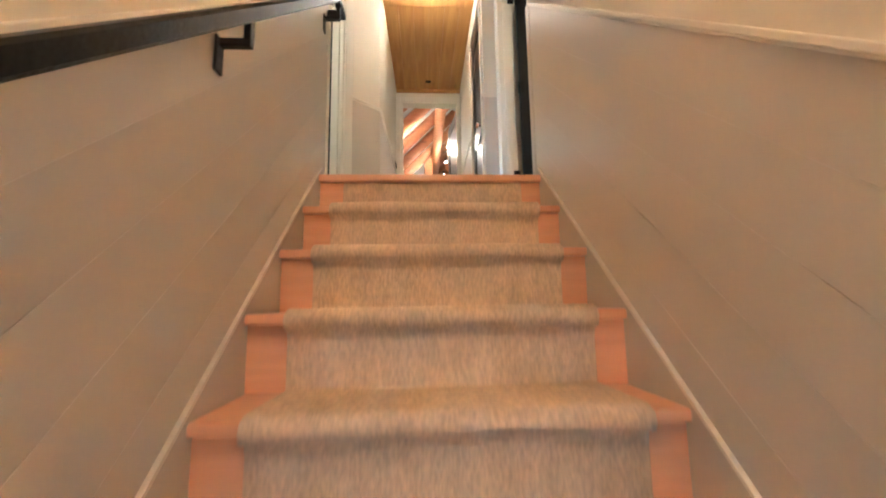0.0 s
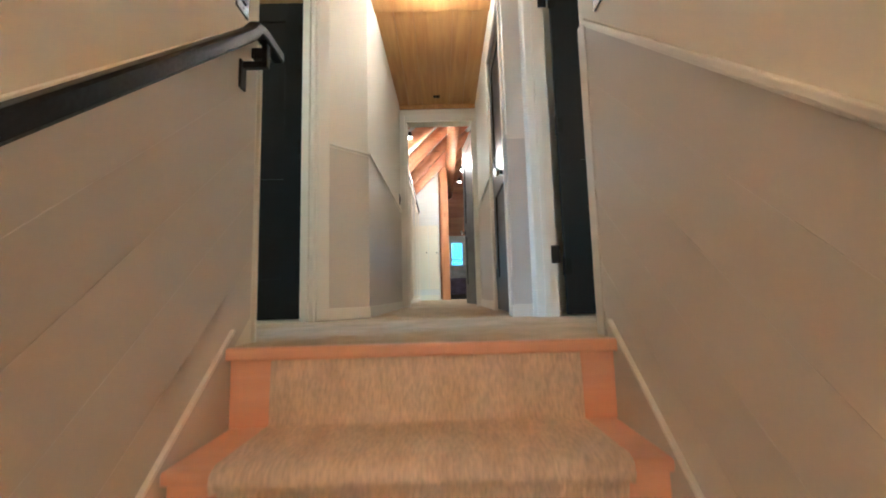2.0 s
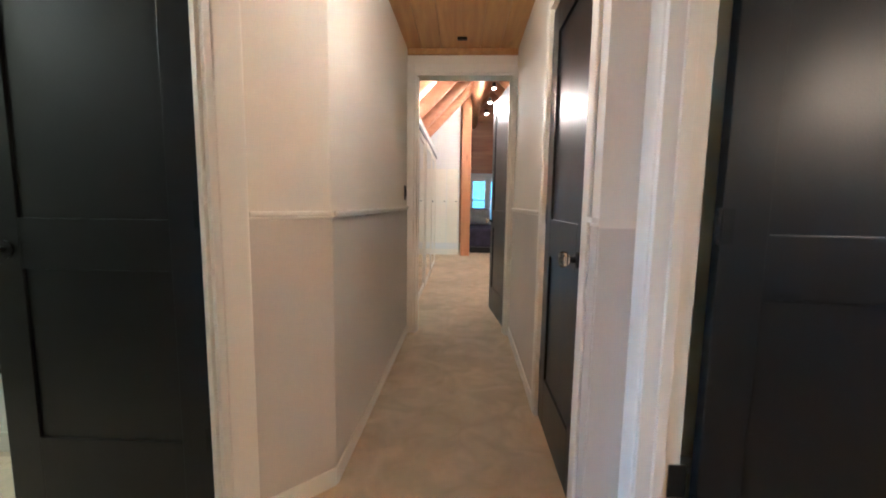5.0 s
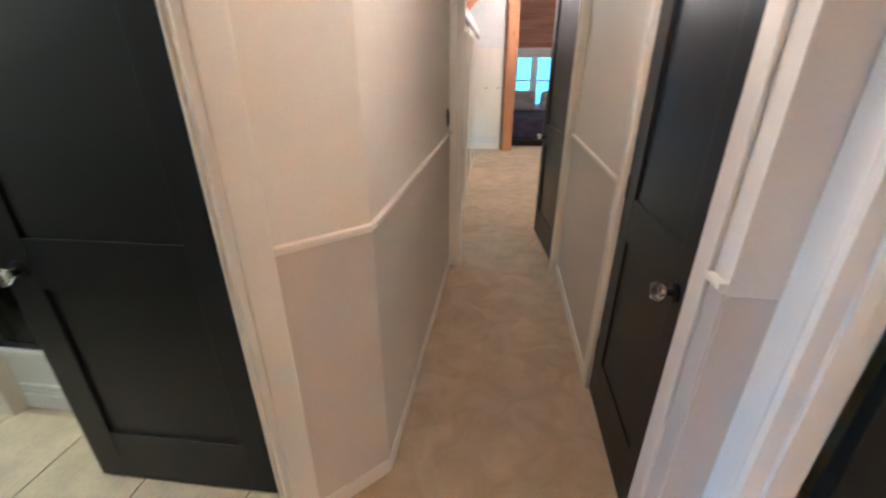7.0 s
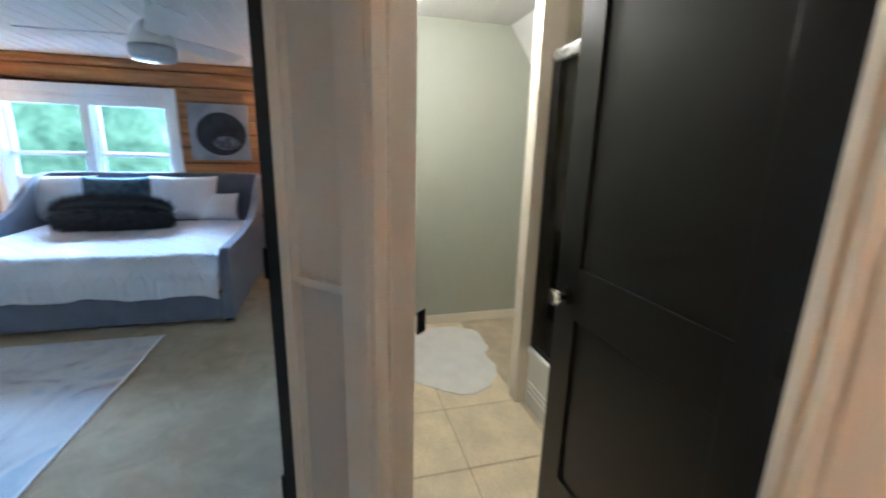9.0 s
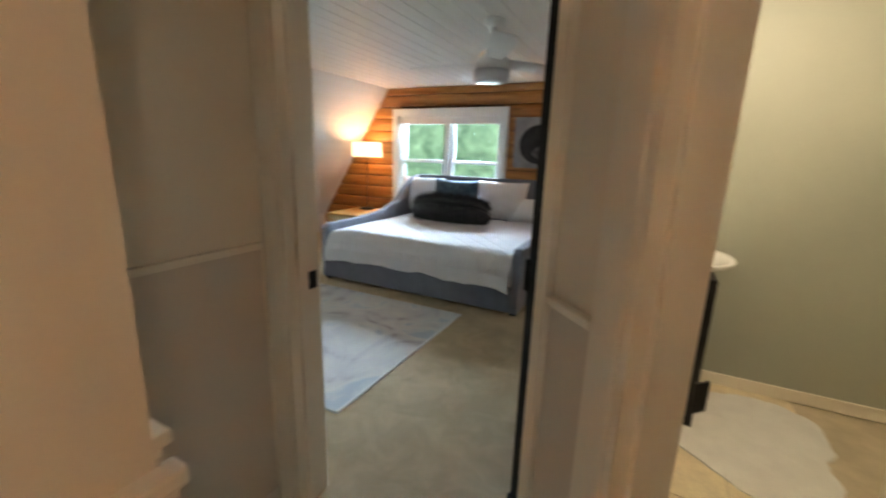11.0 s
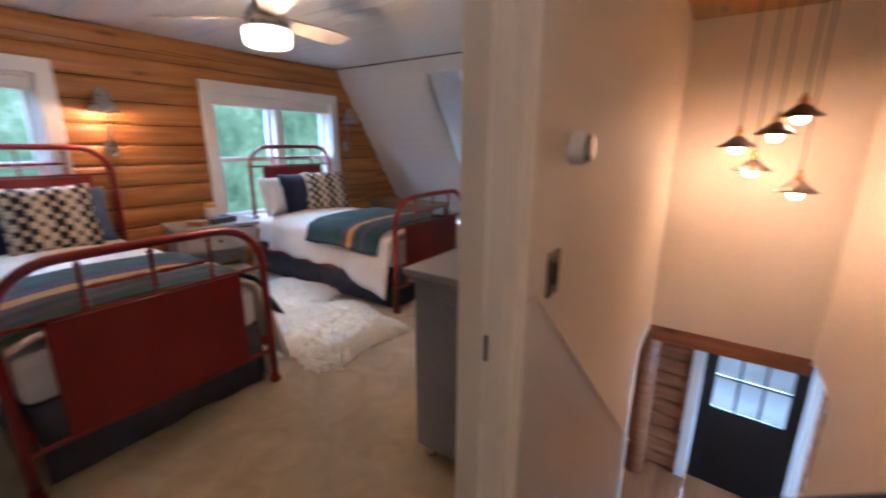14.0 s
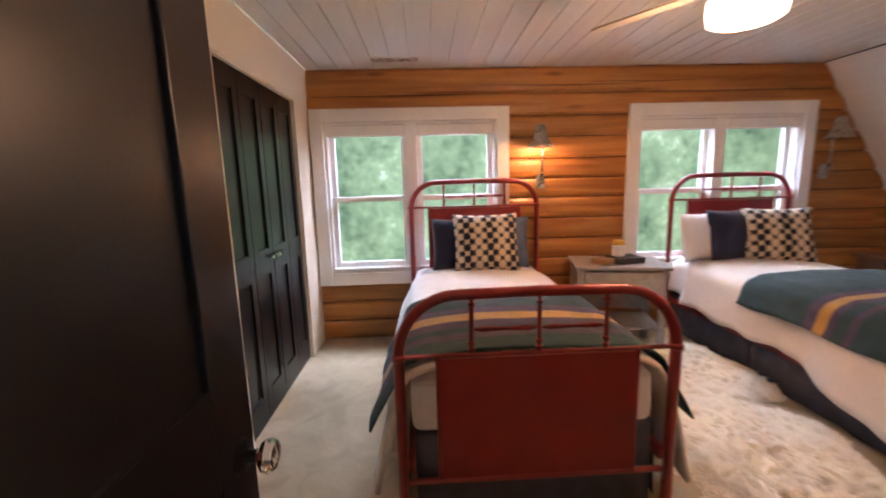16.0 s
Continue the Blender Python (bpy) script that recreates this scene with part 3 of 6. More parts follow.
# ---------------------------------------------------------------- staircase
stairs = tagged(new("stairs"), "salmon stained fir staircase between painted walls", "stairs", kind="structure")
STEPS = 13
tread_bm = boxed(XL + 0.0165, XR - 0.0165, -0.028, RUN + 0.02, -0.030, 0.0, 0.010, seg=3)
tread_me = bpy.data.meshes.new("tread")
tread_bm.to_mesh(tread_me)
tread_me.materials.append(M_STEP)
riser_bm = boxed(XL + 0.0165, XR - 0.0165, 0.0, 0.018, -RISE, -0.0305)
riser_me = bpy.data.meshes.new("riser")
riser_bm.to_mesh(riser_me)
riser_me.materials.append(M_STEP)
for i in range(STEPS):
    y, z = NOSE_Y - i * RUN, -i * RISE
    if i:
        o = new("tread", tread_me)
        o.parent, o.location = stairs, (0, y, z)
    o = new("riser", riser_me)
    o.parent, o.location = stairs, (0, y, z)
setting("landing_nosing", boxed(XL + 0.002, XR - 0.002, NOSE_Y - 0.028, NOSE_Y + 0.006, -0.030, 0.004, 0.010, seg=3), M_STEP, "salmon fir nosing board at the landing")
bm = bmesh.new()
sk = RISE / RUN
for x0, x1 in ((XL + 0.001, XL + 0.016), (XR - 0.016, XR - 0.001)):
    pr = [(NOSE_Y + 0.02, 0.045), (NOSE_Y + 0.02, -0.25), (NOSE_Y - 12.6 * RUN, -12.6 * RISE - 0.20), (NOSE_Y - 12.6 * RUN, -12.6 * RISE + 0.02)]
    a = [bm.verts.new((x0, y, z)) for y, z in pr]
    b = [bm.verts.new((x1, y, z)) for y, z in pr]
    bm.faces.new(a)
    bm.faces.new(b[::-1])
    for i in range(4):
        bm.faces.new((a[i], a[(i + 1) % 4], b[(i + 1) % 4], b[i]))
setting("skirt_board", bm, M_WAINSCOT, "taupe painted stair skirt boards")
for x0, x1 in ((XL + 0.0005, XL + 0.018), (XR - 0.018, XR - 0.0005)):
    bm = bmesh.new()
    d = Vector((0, -RUN, -RISE)).normalized()
    m = Matrix.Translation((0, NOSE_Y + 0.02, 0.048)) @ Matrix(((1, 0, 0, 0), (0, d.y, d.z, 0), (0, d.z, -d.y, 0), (0, 0, 0, 1)))
    add_box(bm, x0, x1, 0.0, 12.6 * math.hypot(RUN, RISE), -0.004, 0.006, 0.002, m)
    setting("skirt_cap", bm, M_TRIM, "cream cap along the stair skirt")

# stair runner: one band over every step
bm = bmesh.new()
pts = [(NOSE_Y - 0.004, -0.032), (NOSE_Y - 0.011, -RISE + 0.05), (NOSE_Y - 0.012, -RISE + 0.013)]
for i in range(1, STEPS):
    y, z = NOSE_Y - i * RUN, -i * RISE
    pts += [(y + 0.02 + RUN - 0.035, z + 0.010), (y + 0.02 + RUN - 0.075, z + 0.011), (y + 0.01, z + 0.013), (y - 0.026, z + 0.014), (y - 0.046, z + 0.004), (y - 0.052, z - 0.016), (y - 0.044, z - 0.036), (y - 0.016, z - 0.046), (y - 0.011, z - 0.075), (y - 0.011, z - RISE + 0.05), (y - 0.012, z - RISE + 0.013)]
xs = [-0.262, -0.256, -0.05, 0.165, 0.37, 0.578, 0.584]
rows = []
for j, (y, z) in enumerate(pts):
    row = []
    for x in xs:
        edge = 0.006 if x in (xs[0], xs[-1]) else 0.0
        row.append(bm.verts.new((x, y + edge, z - edge + 0.005 * noise.noise((x * 5, y * 8, z * 8)))))
    rows.append(row)
for r0, r1 in zip(rows, rows[1:]):
    for j in range(len(xs) - 1):
        bm.faces.new((r0[j], r0[j + 1], r1[j + 1], r1[j]))
runner = part("stair_runner", bm, M_RUNNER, smooth=True)
tagged(runner, "tan woven sisal runner wrapped over the steps", "stair runner")

# sloping wainscot boards, rails and caps on the stair walls
dz_b = 0.19


def slope_board(x0, x1, y0, y1, zt, zb):
    """Board along the pitch of the stairs; zt and zb are its upper and lower heights at y0."""
    bm = bmesh.new()
    g = RISE / RUN
    pr = [(y0, zt), (y0, zb), (y1, zb + (y1 - y0) * g), (y1, zt + (y1 - y0) * g)]
    a = [bm.verts.new((x0, y, z)) for y, z in pr]
    b = [bm.verts.new((x1, y, z)) for y, z in pr]
    bm.faces.new(a)
    bm.faces.new(b[::-1])
    for i in range(4):
        bm.faces.new((a[i], a[(i + 1) % 4], b[(i + 1) % 4], b[i]))
    bmesh.ops.recalc_face_normals(bm, faces=bm.faces[:])
    return bm


for nm, xa, xb, yt in (("panelling_left", XL + 0.0005, XL + 0.006, 1.79), ("panelling_right", XR - 0.006, XR - 0.0005, 1.725)):
    holder = tagged(new(nm), "taupe painted boards laid along the stair pitch", "panelling", kind="structure")
    top = 0.952 + (yt - 1.70) * sk
    for i in range(5):
        zt = top - i * dz_b
        part("board", slope_board(xa, xb, yt, -0.54, zt - 0.0006, zt - dz_b + 0.0006), M_WAINSCOT, holder)
    s = 0.0006 if xa < 0 else -0.0006
    # pale strips painted in for the highlight along each board joint
    for i in range(1, 5):
        zt = top - i * dz_b
        part("joint_glint", slope_board(xa + s, xb + s, yt, -0.54, zt + 0.0011, zt - 0.0011), M_GLINT, holder, "thin caulk line, its glint put into the pale colour")
    d = Vector((0, -RUN, -RISE)).normalized()
    bm = bmesh.new()
    m = Matrix.Translation((0, yt, top + 0.01)) @ Matrix(((1, 0, 0, 0), (0, d.y, d.z, 0), (0, d.z, -d.y, 0), (0, 0, 0, 1)))
    side = 1 if xa < 0 else -1
    wx = XL if xa < 0 else XR
    add_box(bm, wx, wx + side * 0.017, 0.0, (yt + 0.54) * math.hypot(1, sk), -0.008, 0.006, 0.003, m)
    add_box(bm, wx, wx + side * 0.008, 0.0, (yt + 0.54) * math.hypot(1, sk), -0.015, -0.008, 0.002, m)
    setting("stair_chair_rail", bm, M_TRIM, "cream chair rail rising with the stairs")
setting("wall_end_board", boxed(XR - 0.010, XR + 0.0, 1.7265, 1.784, 0.0, 0.995, 0.003), M_WAINSCOT, "taupe board at the stair wall end")
# vertical edge of the left wall's end with its cap
setting("wall_end_panel", boxed(XL - T - 0.012, XL + 0.012, 1.8105, 1.823, 0.0, 0.985, 0.003), M_TRIM, "cream panel on the stair wall end")
setting("wall_end_cap", boxed(XL - T - 0.020, XL + 0.020, 1.803, 1.834, 0.985, 1.010, 0.006), M_TRIM, "cream cap on the stair wall end")

# handrail
rail = tagged(new("handrail"), "black iron stair handrail with bent end on wall brackets", "handrail")
RX = -0.308


def bar_path(pts, hw, hh):
    """Flat bar with rounded arrises through points in the plane x = const."""
    bm = bmesh.new()
    rings = []
    prof = [(-hw, -hh * 0.7), (-hw * 0.7, -hh), (hw * 0.7, -hh), (hw, -hh * 0.7), (hw, hh * 0.7), (hw * 0.7, hh), (-hw * 0.7, hh), (-hw, hh * 0.7)]
    for i, p in enumerate(pts):
        p = Vector(p)
        a, b = Vector(pts[max(0, i - 1)]), Vector(pts[min(len(pts) - 1, i + 1)])
        d = (b - a).normalized()
        s = Vector((1, 0, 0))
        u = s.cross(d).normalized()
        if u.z < 0:
            u = -u
        rings.append([bm.verts.new(p + s * q + u * r) for q, r in prof])
    for r0, r1 in zip(rings, rings[1:]):
        for j in range(8):
            bm.faces.new((r0[j], r0[(j + 1) % 8], r1[(j + 1) % 8], r1[j]))
    bm.faces.new(rings[0][::-1])
    bm.faces.new(rings[-1])
    return bm


def rail_z(y):
    return 0.897 + (y - 1.62) * 0.87


part("rail_bar", bar_path([(RX, -1.42, rail_z(-1.42)), (RX, 0.2, rail_z(0.2)), (RX, 1.585, rail_z(1.585)), (RX, 1.62, 0.908), (RX, 1.66, 0.918), (RX, 1.785, 0.918)], 0.018, 0.018), M_IRON, rail)
part("rail_return", boxed(XL + 0.004, RX - 0.0185, 1.749, 1.785, 0.9005, 0.9355, 0.006), M_IRON, rail)
for y in (1.69, 0.705, -0.62):
    z = min(rail_z(y), 0.918) - 0.016
    bm = bmesh.new()
    add_box(bm, RX - 0.009, RX + 0.009, y - 0.012, y + 0.012, z - 0.06, z, 0.003)
    add_box(bm, XL + 0.012, RX + 0.009, y - 0.010, y + 0.010, z - 0.075, z - 0.055, 0.003)
    add_box(bm, XL + 0.006, XL + 0.014, y - 0.018, y + 0.018, z - 0.14, z - 0.05, 0.003)
    part("bracket", bm, M_IRON, rail)
part("newel_bar", tube([(RX - 0.0, -1.41, LOW_Z - 0.004), (RX, -1.41, rail_z(-1.41))], 0.014, 10), M_IRON, rail)

# ---------------------------------------------------------------- door cases and doors
def casing(name, p0, p1, s0, s1, top, thick, wide=0.085, proud=0.020, label="white painted door casing", stop=0.055, first=0.0):
    """Casing on the left-hand face of p0 to p1 round an opening from s0 to s1, with the jamb lining through the wall."""
    m, _ = along(p0, p1)
    holder = tagged(new(name), label, "door casing", kind="structure")
    holder.matrix_world = m
    for a, b in ((s0 - (first or wide), s0 - 0.004), (s1 + 0.004, s1 + wide)):
        bm = bmesh.new()
        add_box(bm, a, b, 0.0005, proud, 0.0, top + wide, 0.009, seg=3)
        part("casing_board", bm, M_TRIM, holder)
    part("casing_head", boxed(s0 - 0.004, s1 + 0.004, 0.0005, proud, top + 0.004, top + wide, 0.004), M_TRIM, holder)
    for a, b in ((s0 - 0.003, s0 + 0.016), (s1 - 0.016, s1 + 0.003)):
        part("jamb", boxed(a, b, -thick - 0.01, proud - 0.004, 0.0, top, 0.002), M_TRIM, holder)
    part("jamb_head", boxed(s0 + 0.016, s1 - 0.016, -thick - 0.01, proud - 0.004, top - 0.016, top + 0.003, 0.002), M_TRIM, holder)
    for a, b in ((s0 + 0.016, s0 + 0.028), (s1 - 0.028, s1 - 0.016)):
        part("door_stop", boxed(a, b, -stop, -stop + 0.03, 0.0, top - 0.017, 0.002), M_TRIM, holder)
    return holder


def crystal_knob(parent, x, y, z, way):
    """Octagonal glass knob on a black rose; way is +1 or -1 along the leaf's own y."""
    rot = pose(x, y, z, -90 * way, 0, 0)
    part("knob_rose", lathe([(0.0, 0.0), (0.030, 0.0), (0.030, 0.006), (0.012, 0.010), (0.011, 0.030), (0.0, 0.030)], sides=20, m=rot), M_IRON, parent)
    part("glass_knob", lathe([(0.0, 0.029), (0.014, 0.029), (0.026, 0.038), (0.029, 0.050), (0.024, 0.060), (0.0, 0.064)], sides=8, m=rot), M_CRYSTAL, parent, "faceted clear glass knob")


def door_leaf(name, hinge, rz, w, h=1.965, label="", knob_sides=(1, -1), lift=0.012, flip=1, mat=None, knob=(0.065, 0.895)):
    """Two-panel shaker door. Hinge edge at the origin, leaf along local +x, body from y=0 to y=0.036*flip."""
    door = tagged(new(name), label, "door", kind="structure")
    door.matrix_world = pose(hinge[0], hinge[1], lift, 0, 0, rz)
    mat = mat or M_BLACK
    y0, y1 = (0.0, 0.036) if flip > 0 else (-0.036, 0.0)
    st = 0.115
    for a, b in ((0, st), (w - st, w)):
        part("stile", boxed(a, b, y0, y1, 0, h, 0.003), mat, door)
    for a, b in ((0.0, 0.235), (0.83, 1.0), (h - 0.125, h)):
        part("rail", boxed(st - 0.001, w - st + 0.001, y0 + 0.0004, y1 - 0.0004, a, b, 0.002), mat, door)
    for a, b in ((0.235, 0.83), (1.0, h - 0.125)):
        part("panel", boxed(st - 0.006, w - st + 0.006, y0 + 0.011, y1 - 0.011, a - 0.006, b + 0.006), mat, door)
    for s in knob_sides:
        crystal_knob(door, w - knob[0], (y1 if s > 0 else y0), knob[1], s)
    part("latch_plate", boxed(w - 0.001, w + 0.0025, (y0 + y1) / 2 - 0.012, (y0 + y1) / 2 + 0.012, 0.875, 0.935, 0.001), M_IRON, door)
    for z in (0.25, 1.02, h - 0.20):
        bm = bmesh.new()
        yb = y1 if flip > 0 else y0
        add_tube(bm, [(-0.006, yb, z - 0.045), (-0.006, yb, z + 0.045)], 0.008, 8)
        add_box(bm, -0.006, 0.03, yb - 0.001, yb + 0.002 * flip, z - 0.044, z + 0.044)
        part("hinge", bm, M_IRON, door)
    return door


def strike(at, rz, name="strike_plate"):
    bm = bmesh.new()
    add_box(bm, -0.018, 0.018, -0.001, 0.0035, -0.032, 0.032, 0.001, pose(*at, 0, 0, rz))
    add_box(bm, -0.006, 0.006, 0.003, 0.005, -0.012, 0.012, 0.001, pose(*at, 0, 0, rz))
    ob = part(name, bm, M_IRON)
    return tagged(ob, "black metal strike plate on the door jamb", "strike plate")


casing("door_casing_bath", D1, D0, 0.365, 1.14, 2.0, T)
casing("door_casing_bedroom", (-1.25, 2.07), (-1.25, 1.10), 0.02, 0.87, 2.0, 0.12, wide=0.085, first=0.045)
casing("door_casing_closet", HR0, HR1, 0.125, 0.835, 1.98, T, stop=0.075, wide=0.06, proud=0.014)
casing("door_casing_hall_end", (0.80, END_Y), (-0.35, END_Y), 0.185, 0.95, 2.07, 0.12, wide=0.07)
twin_casing = casing("door_casing_twin", (0.73, 1.785), (0.73, 2.79), 0.05, 0.915, 2.0, 0.09, first=0.05)
for z in (0.33, 1.80):
    part("hinge_leaf", boxed(0.800, 0.848, 2.6785, 2.6838, z - 0.048, z + 0.048, 0.001, twin_casing.matrix_world.inverted()), M_IRON, twin_casing, "black hinge leaf on the white jamb")

door_leaf("door_bath", (-0.608, 2.932), 180.6, 0.735, label="black two panel door standing open into the bathroom", flip=1)
door_leaf("door_bedroom", (-1.392, 2.008), 178.5, 0.79, label="black two panel door standing open into the bedroom", flip=1)
door_leaf("door_twin", (0.866, 2.694), -1.0, 0.81, label="black two panel door standing open into the twin bedroom", flip=-1, knob=(0.050, 0.845))
ang = math.degrees(math.atan2(HR1[1] - HR0[1], HR1[0] - HR0[0]))
closet = door_leaf("door_closet", (HR0[0] + 0.820 * math.cos(radians(ang)) + 0.046, HR0[1] + 0.820 * math.sin(radians(ang))), ang + 180, 0.675, h=1.94, label="black two panel closet door, shut", flip=-1, knob_sides=(-1,), knob=(0.085, 0.88))
door_leaf("door_hall_end", (0.604, END_Y + 0.13), 96, 0.72, h=2.03, label="black two panel door standing open at the hallway end", flip=-1)
strike((-1.155, 2.378, 0.915), 45 + 90)
strike((-1.345, 1.217, 0.90), 0)
strike((0.765, 1.853, 0.89), 0)

# wainscot, chair rails and baseboards on the landing
u = Vector((S2, S2))


def on_diag(s):
    return (D1[0] - u.x * s, D1[1] - u.y * s)


for a, b in (((-0.240, 3.054), on_diag(0.280)), (on_diag(1.226), on_diag(1.378))):
    wainscot(a, b)
    chair_rail(a, b)
    strip("baseboard", a, b, 0, 0.07, 0.012, label="cream baseboard")
for a, b in ((HL1, HL0), (HR0, (HR0[0], HR0[1] + 0.06)), ((HR0[0] + 0.013, HR0[1] + 0.90), HR1), ((-1.23, 1.10), (-0.49, 1.10))):
    wainscot(a, b)
    chair_rail(a, b)
    strip("baseboard", a, b, 0, 0.07, 0.012, label="cream baseboard")
wainscot((XL - T, 1.10), (XL - T, 1.81))
chair_rail((XL - T, 1.10), (XL - T, 1.81))
setting("hall_corner_return", boxed(0.6105, 0.71, 2.782, 2.789, 0.07, 1.015), M_WAINSCOT, "cream wall corner return")

# switches, small fixtures
M_BRONZE = material("dark_bronze", (0.05, 0.035, 0.028), 0.4, 0.7, vary=0.1, scale=20)


def switch_plate(at, rz, label, w=0.075, h=0.12):
    t = thing("switch_plate", label, "light switch", at=at, rz=rz)
    part("plate", boxed(-w / 2, w / 2, -0.007, 0, -h / 2, h / 2, 0.003), M_BRONZE, t)
    part("rocker", boxed(-0.011, 0.011, -0.014, -0.006, -0.03, 0.03, 0.003), M_IRON, t)
    for z in (-h / 2 + 0.016, h / 2 - 0.016):
        part("screw", lathe([(0.0, 0.0), (0.004, 0.0), (0.003, 0.002), (0.0, 0.002)], sides=8, m=pose(0, -0.007, z, 90)), M_IRON, t)
    return t


switch_plate((XL, 1.69, 1.07), 90, "dark bronze switch plate on the stair wall")
switch_plate((XR, 1.615, 1.02), -90, "dark bronze switch plate above the chair rail")
switch_plate((-0.2145, 4.78, 1.15), 89, "dark switch plate on the hallway wall", 0.07, 0.11)
M_CHROME = material("chrome_lens", (0.75, 0.76, 0.8), 0.12, 1.0, vary=0.1, scale=40, bump=0.3, bump_scale=90)
M_PLASTIC = material("white_plastic", (0.78, 0.77, 0.73), 0.4, vary=0.02, bump=0.02)
t = thing("wall_light", "small white round battery wall light with a chrome lens", "wall light", at=(XR, 1.53, 1.335))
side = pose(0, 0, 0, 0, -90, 0)
M_LENS = material("dark_chrome_lens", (0.22, 0.22, 0.27), 0.16, 1.0, vary=0.1, scale=60, bump=0.3, bump_scale=90)
part("base", lathe([(0.0, 0.0), (0.040, 0.0), (0.043, 0.005), (0.043, 0.030), (0.038, 0.042), (0.0, 0.042)], sides=28, m=side), M_PLASTIC, t)
part("lens", lathe([(0.0, 0.041), (0.036, 0.041), (0.034, 0.047), (0.025, 0.053), (0.010, 0.055), (0.0, 0.055)], sides=24, m=side), M_LENS, t, "ribbed chrome lens")
# pendant cluster
M_BULB = glowing("warm_bulb", (1.0, 0.70, 0.42), 26)
M_BRASS = material("aged_brass", (0.45, 0.28, 0.12), 0.35, 1.0, vary=0.15, scale=30)
M_TIN = material("grey_metal_shade", (0.22, 0.17, 0.14), 0.4, 0.7, vary=0.15, scale=20)
PEND = ((0.308, -0.637, 1.329), (0.136, -0.536, 1.404), (0.030, -0.599, 1.505), (0.209, -0.738, 1.184), (-0.018, -0.575, 1.074))
chand = thing("pendant_cluster", "cluster of five pendants with small conical metal shades", "chandelier", at=(0.14, -0.60, TOP_Z))
part("canopy", lathe([(0.0, -0.001), (0.11, -0.001), (0.11, -0.016), (0.10, -0.022), (0.0, -0.022)], sides=32), M_BRONZE, chand)
for x, y, z in PEND:
    x, y, z = x - 0.14, y + 0.60, z - TOP_Z
    hang = part("pendant_cord", tube([(x, y, -0.02), (x, y, z + 0.11)], 0.0035, 6), M_BRONZE, chand)
    part("socket", lathe([(0.0, 0.055), (0.020, 0.058), (0.023, 0.072), (0.023, 0.10), (0.014, 0.115), (0.012, 0.135), (0.0, 0.135)], (x, y, z), 16), M_BRASS, hang, "aged brass socket")
    bm = lathe([(r * 1.22, h * 1.22) for r, h in ((0.088, 0.004), (0.088, 0.007), (0.055, 0.030), (0.022, 0.060), (0.0, 0.064), (0.0, 0.061), (0.021, 0.056), (0.054, 0.026), (0.086, 0.003))], (x, y, z), 28)
    part("shade", bm, M_TIN, hang, "conical metal shade", smooth=True)
    part("bulb", lathe([(0.0, -0.040), (0.022, -0.033), (0.034, -0.012), (0.034, 0.006), (0.018, 0.026), (0.012, 0.045), (0.0, 0.046)], (x, y, z), 16), M_BULB, hang, "glowing warm globe bulb", smooth=True)
# landing ceiling light
M_GLOBE = glowing("white_globe", (1.0, 0.93, 0.84), 6)
t = thing("ceiling_light", "small white flush ceiling light on the pine boards", "ceiling light", at=(0.19, 3.06, TOP_Z))
part("base", lathe([(0.0, 0.0), (0.055, 0.0), (0.055, -0.02), (0.04, -0.03), (0.0, -0.03)], sides=24), M_PLASTIC, t)
part("globe", lathe([(0.0, -0.029), (0.038, -0.03), (0.046, -0.05), (0.040, -0.075), (0.020, -0.092), (0.0, -0.095)], sides=24), M_GLOBE, t, smooth=True)
t = thing("ceiling_sensor", "small dark sensor in the pine ceiling", "sensor", at=(0.21, 4.69, HALL_Z))
part("body", boxed(-0.035, 0.035, -0.02, 0.02, -0.014, 0.0, 0.004), M_IRON, t)

# ---------------------------------------------------------------- log walls and windows of the bedrooms
m2 = pose(X2, 3.21, 0, 0, 0, -90)          # x runs to -y, y out through the wall
W2 = (0.115, 1.485, 0.585, 1.795)
W3 = (2.66, 4.03, 0.585, 1.795)
twin_logs = log_wall("log_wall_twin", m2, 5.6, CE2, [W2, W3], M_LOG, "honey coloured log wall with two windows", seed=3, pitch=0.165, deep=0.032)
for y0, y1, z in ((1.85, 0.55, 2.055), (0.95, 0.10, 2.075)):
    part("drying_crack", tube([(4.3355, y0, z + 0.004), (4.3365, (y0 + y1) / 2, z - 0.003), (4.3355, y1, z + 0.002)], [0.0015, 0.0045, 0.0015], 6), M_CHINK, twin_logs, "long dark drying crack")
window("window_1", m2 @ pose(W2[0], -0.05, W2[2]), W2[1] - W2[0], W2[3] - W2[2])
window("window_2", m2 @ pose(W3[0], -0.05, W3[2]), W3[1] - W3[0], W3[3] - W3[2])
m1 = pose(X1, -3.2, 0, 0, 0, 90)
W1 = (-1.15 + 3.2, 0.41 + 3.2, 0.62, 1.86)
log_wall("log_wall_king", m1, 5.3, CE1, [W1], M_LOG, "honey coloured log wall behind the king bed", seed=8, pitch=0.165, deep=0.036)
window("window_3", m1 @ pose(W1[0], -0.05, W1[2]), W1[1] - W1[0], W1[3] - W1[2])
window("window_4", pose(DX0 - 0.1 + 0.94, YW, 0.68, 0, 0, 180), 0.76, 0.86, trim=0.06, double=False, label="white dormer window", shade=0.06)
window("window_5", pose(0.5, 12.6, 0.55), 0.9, 1.2, label="white attic window")

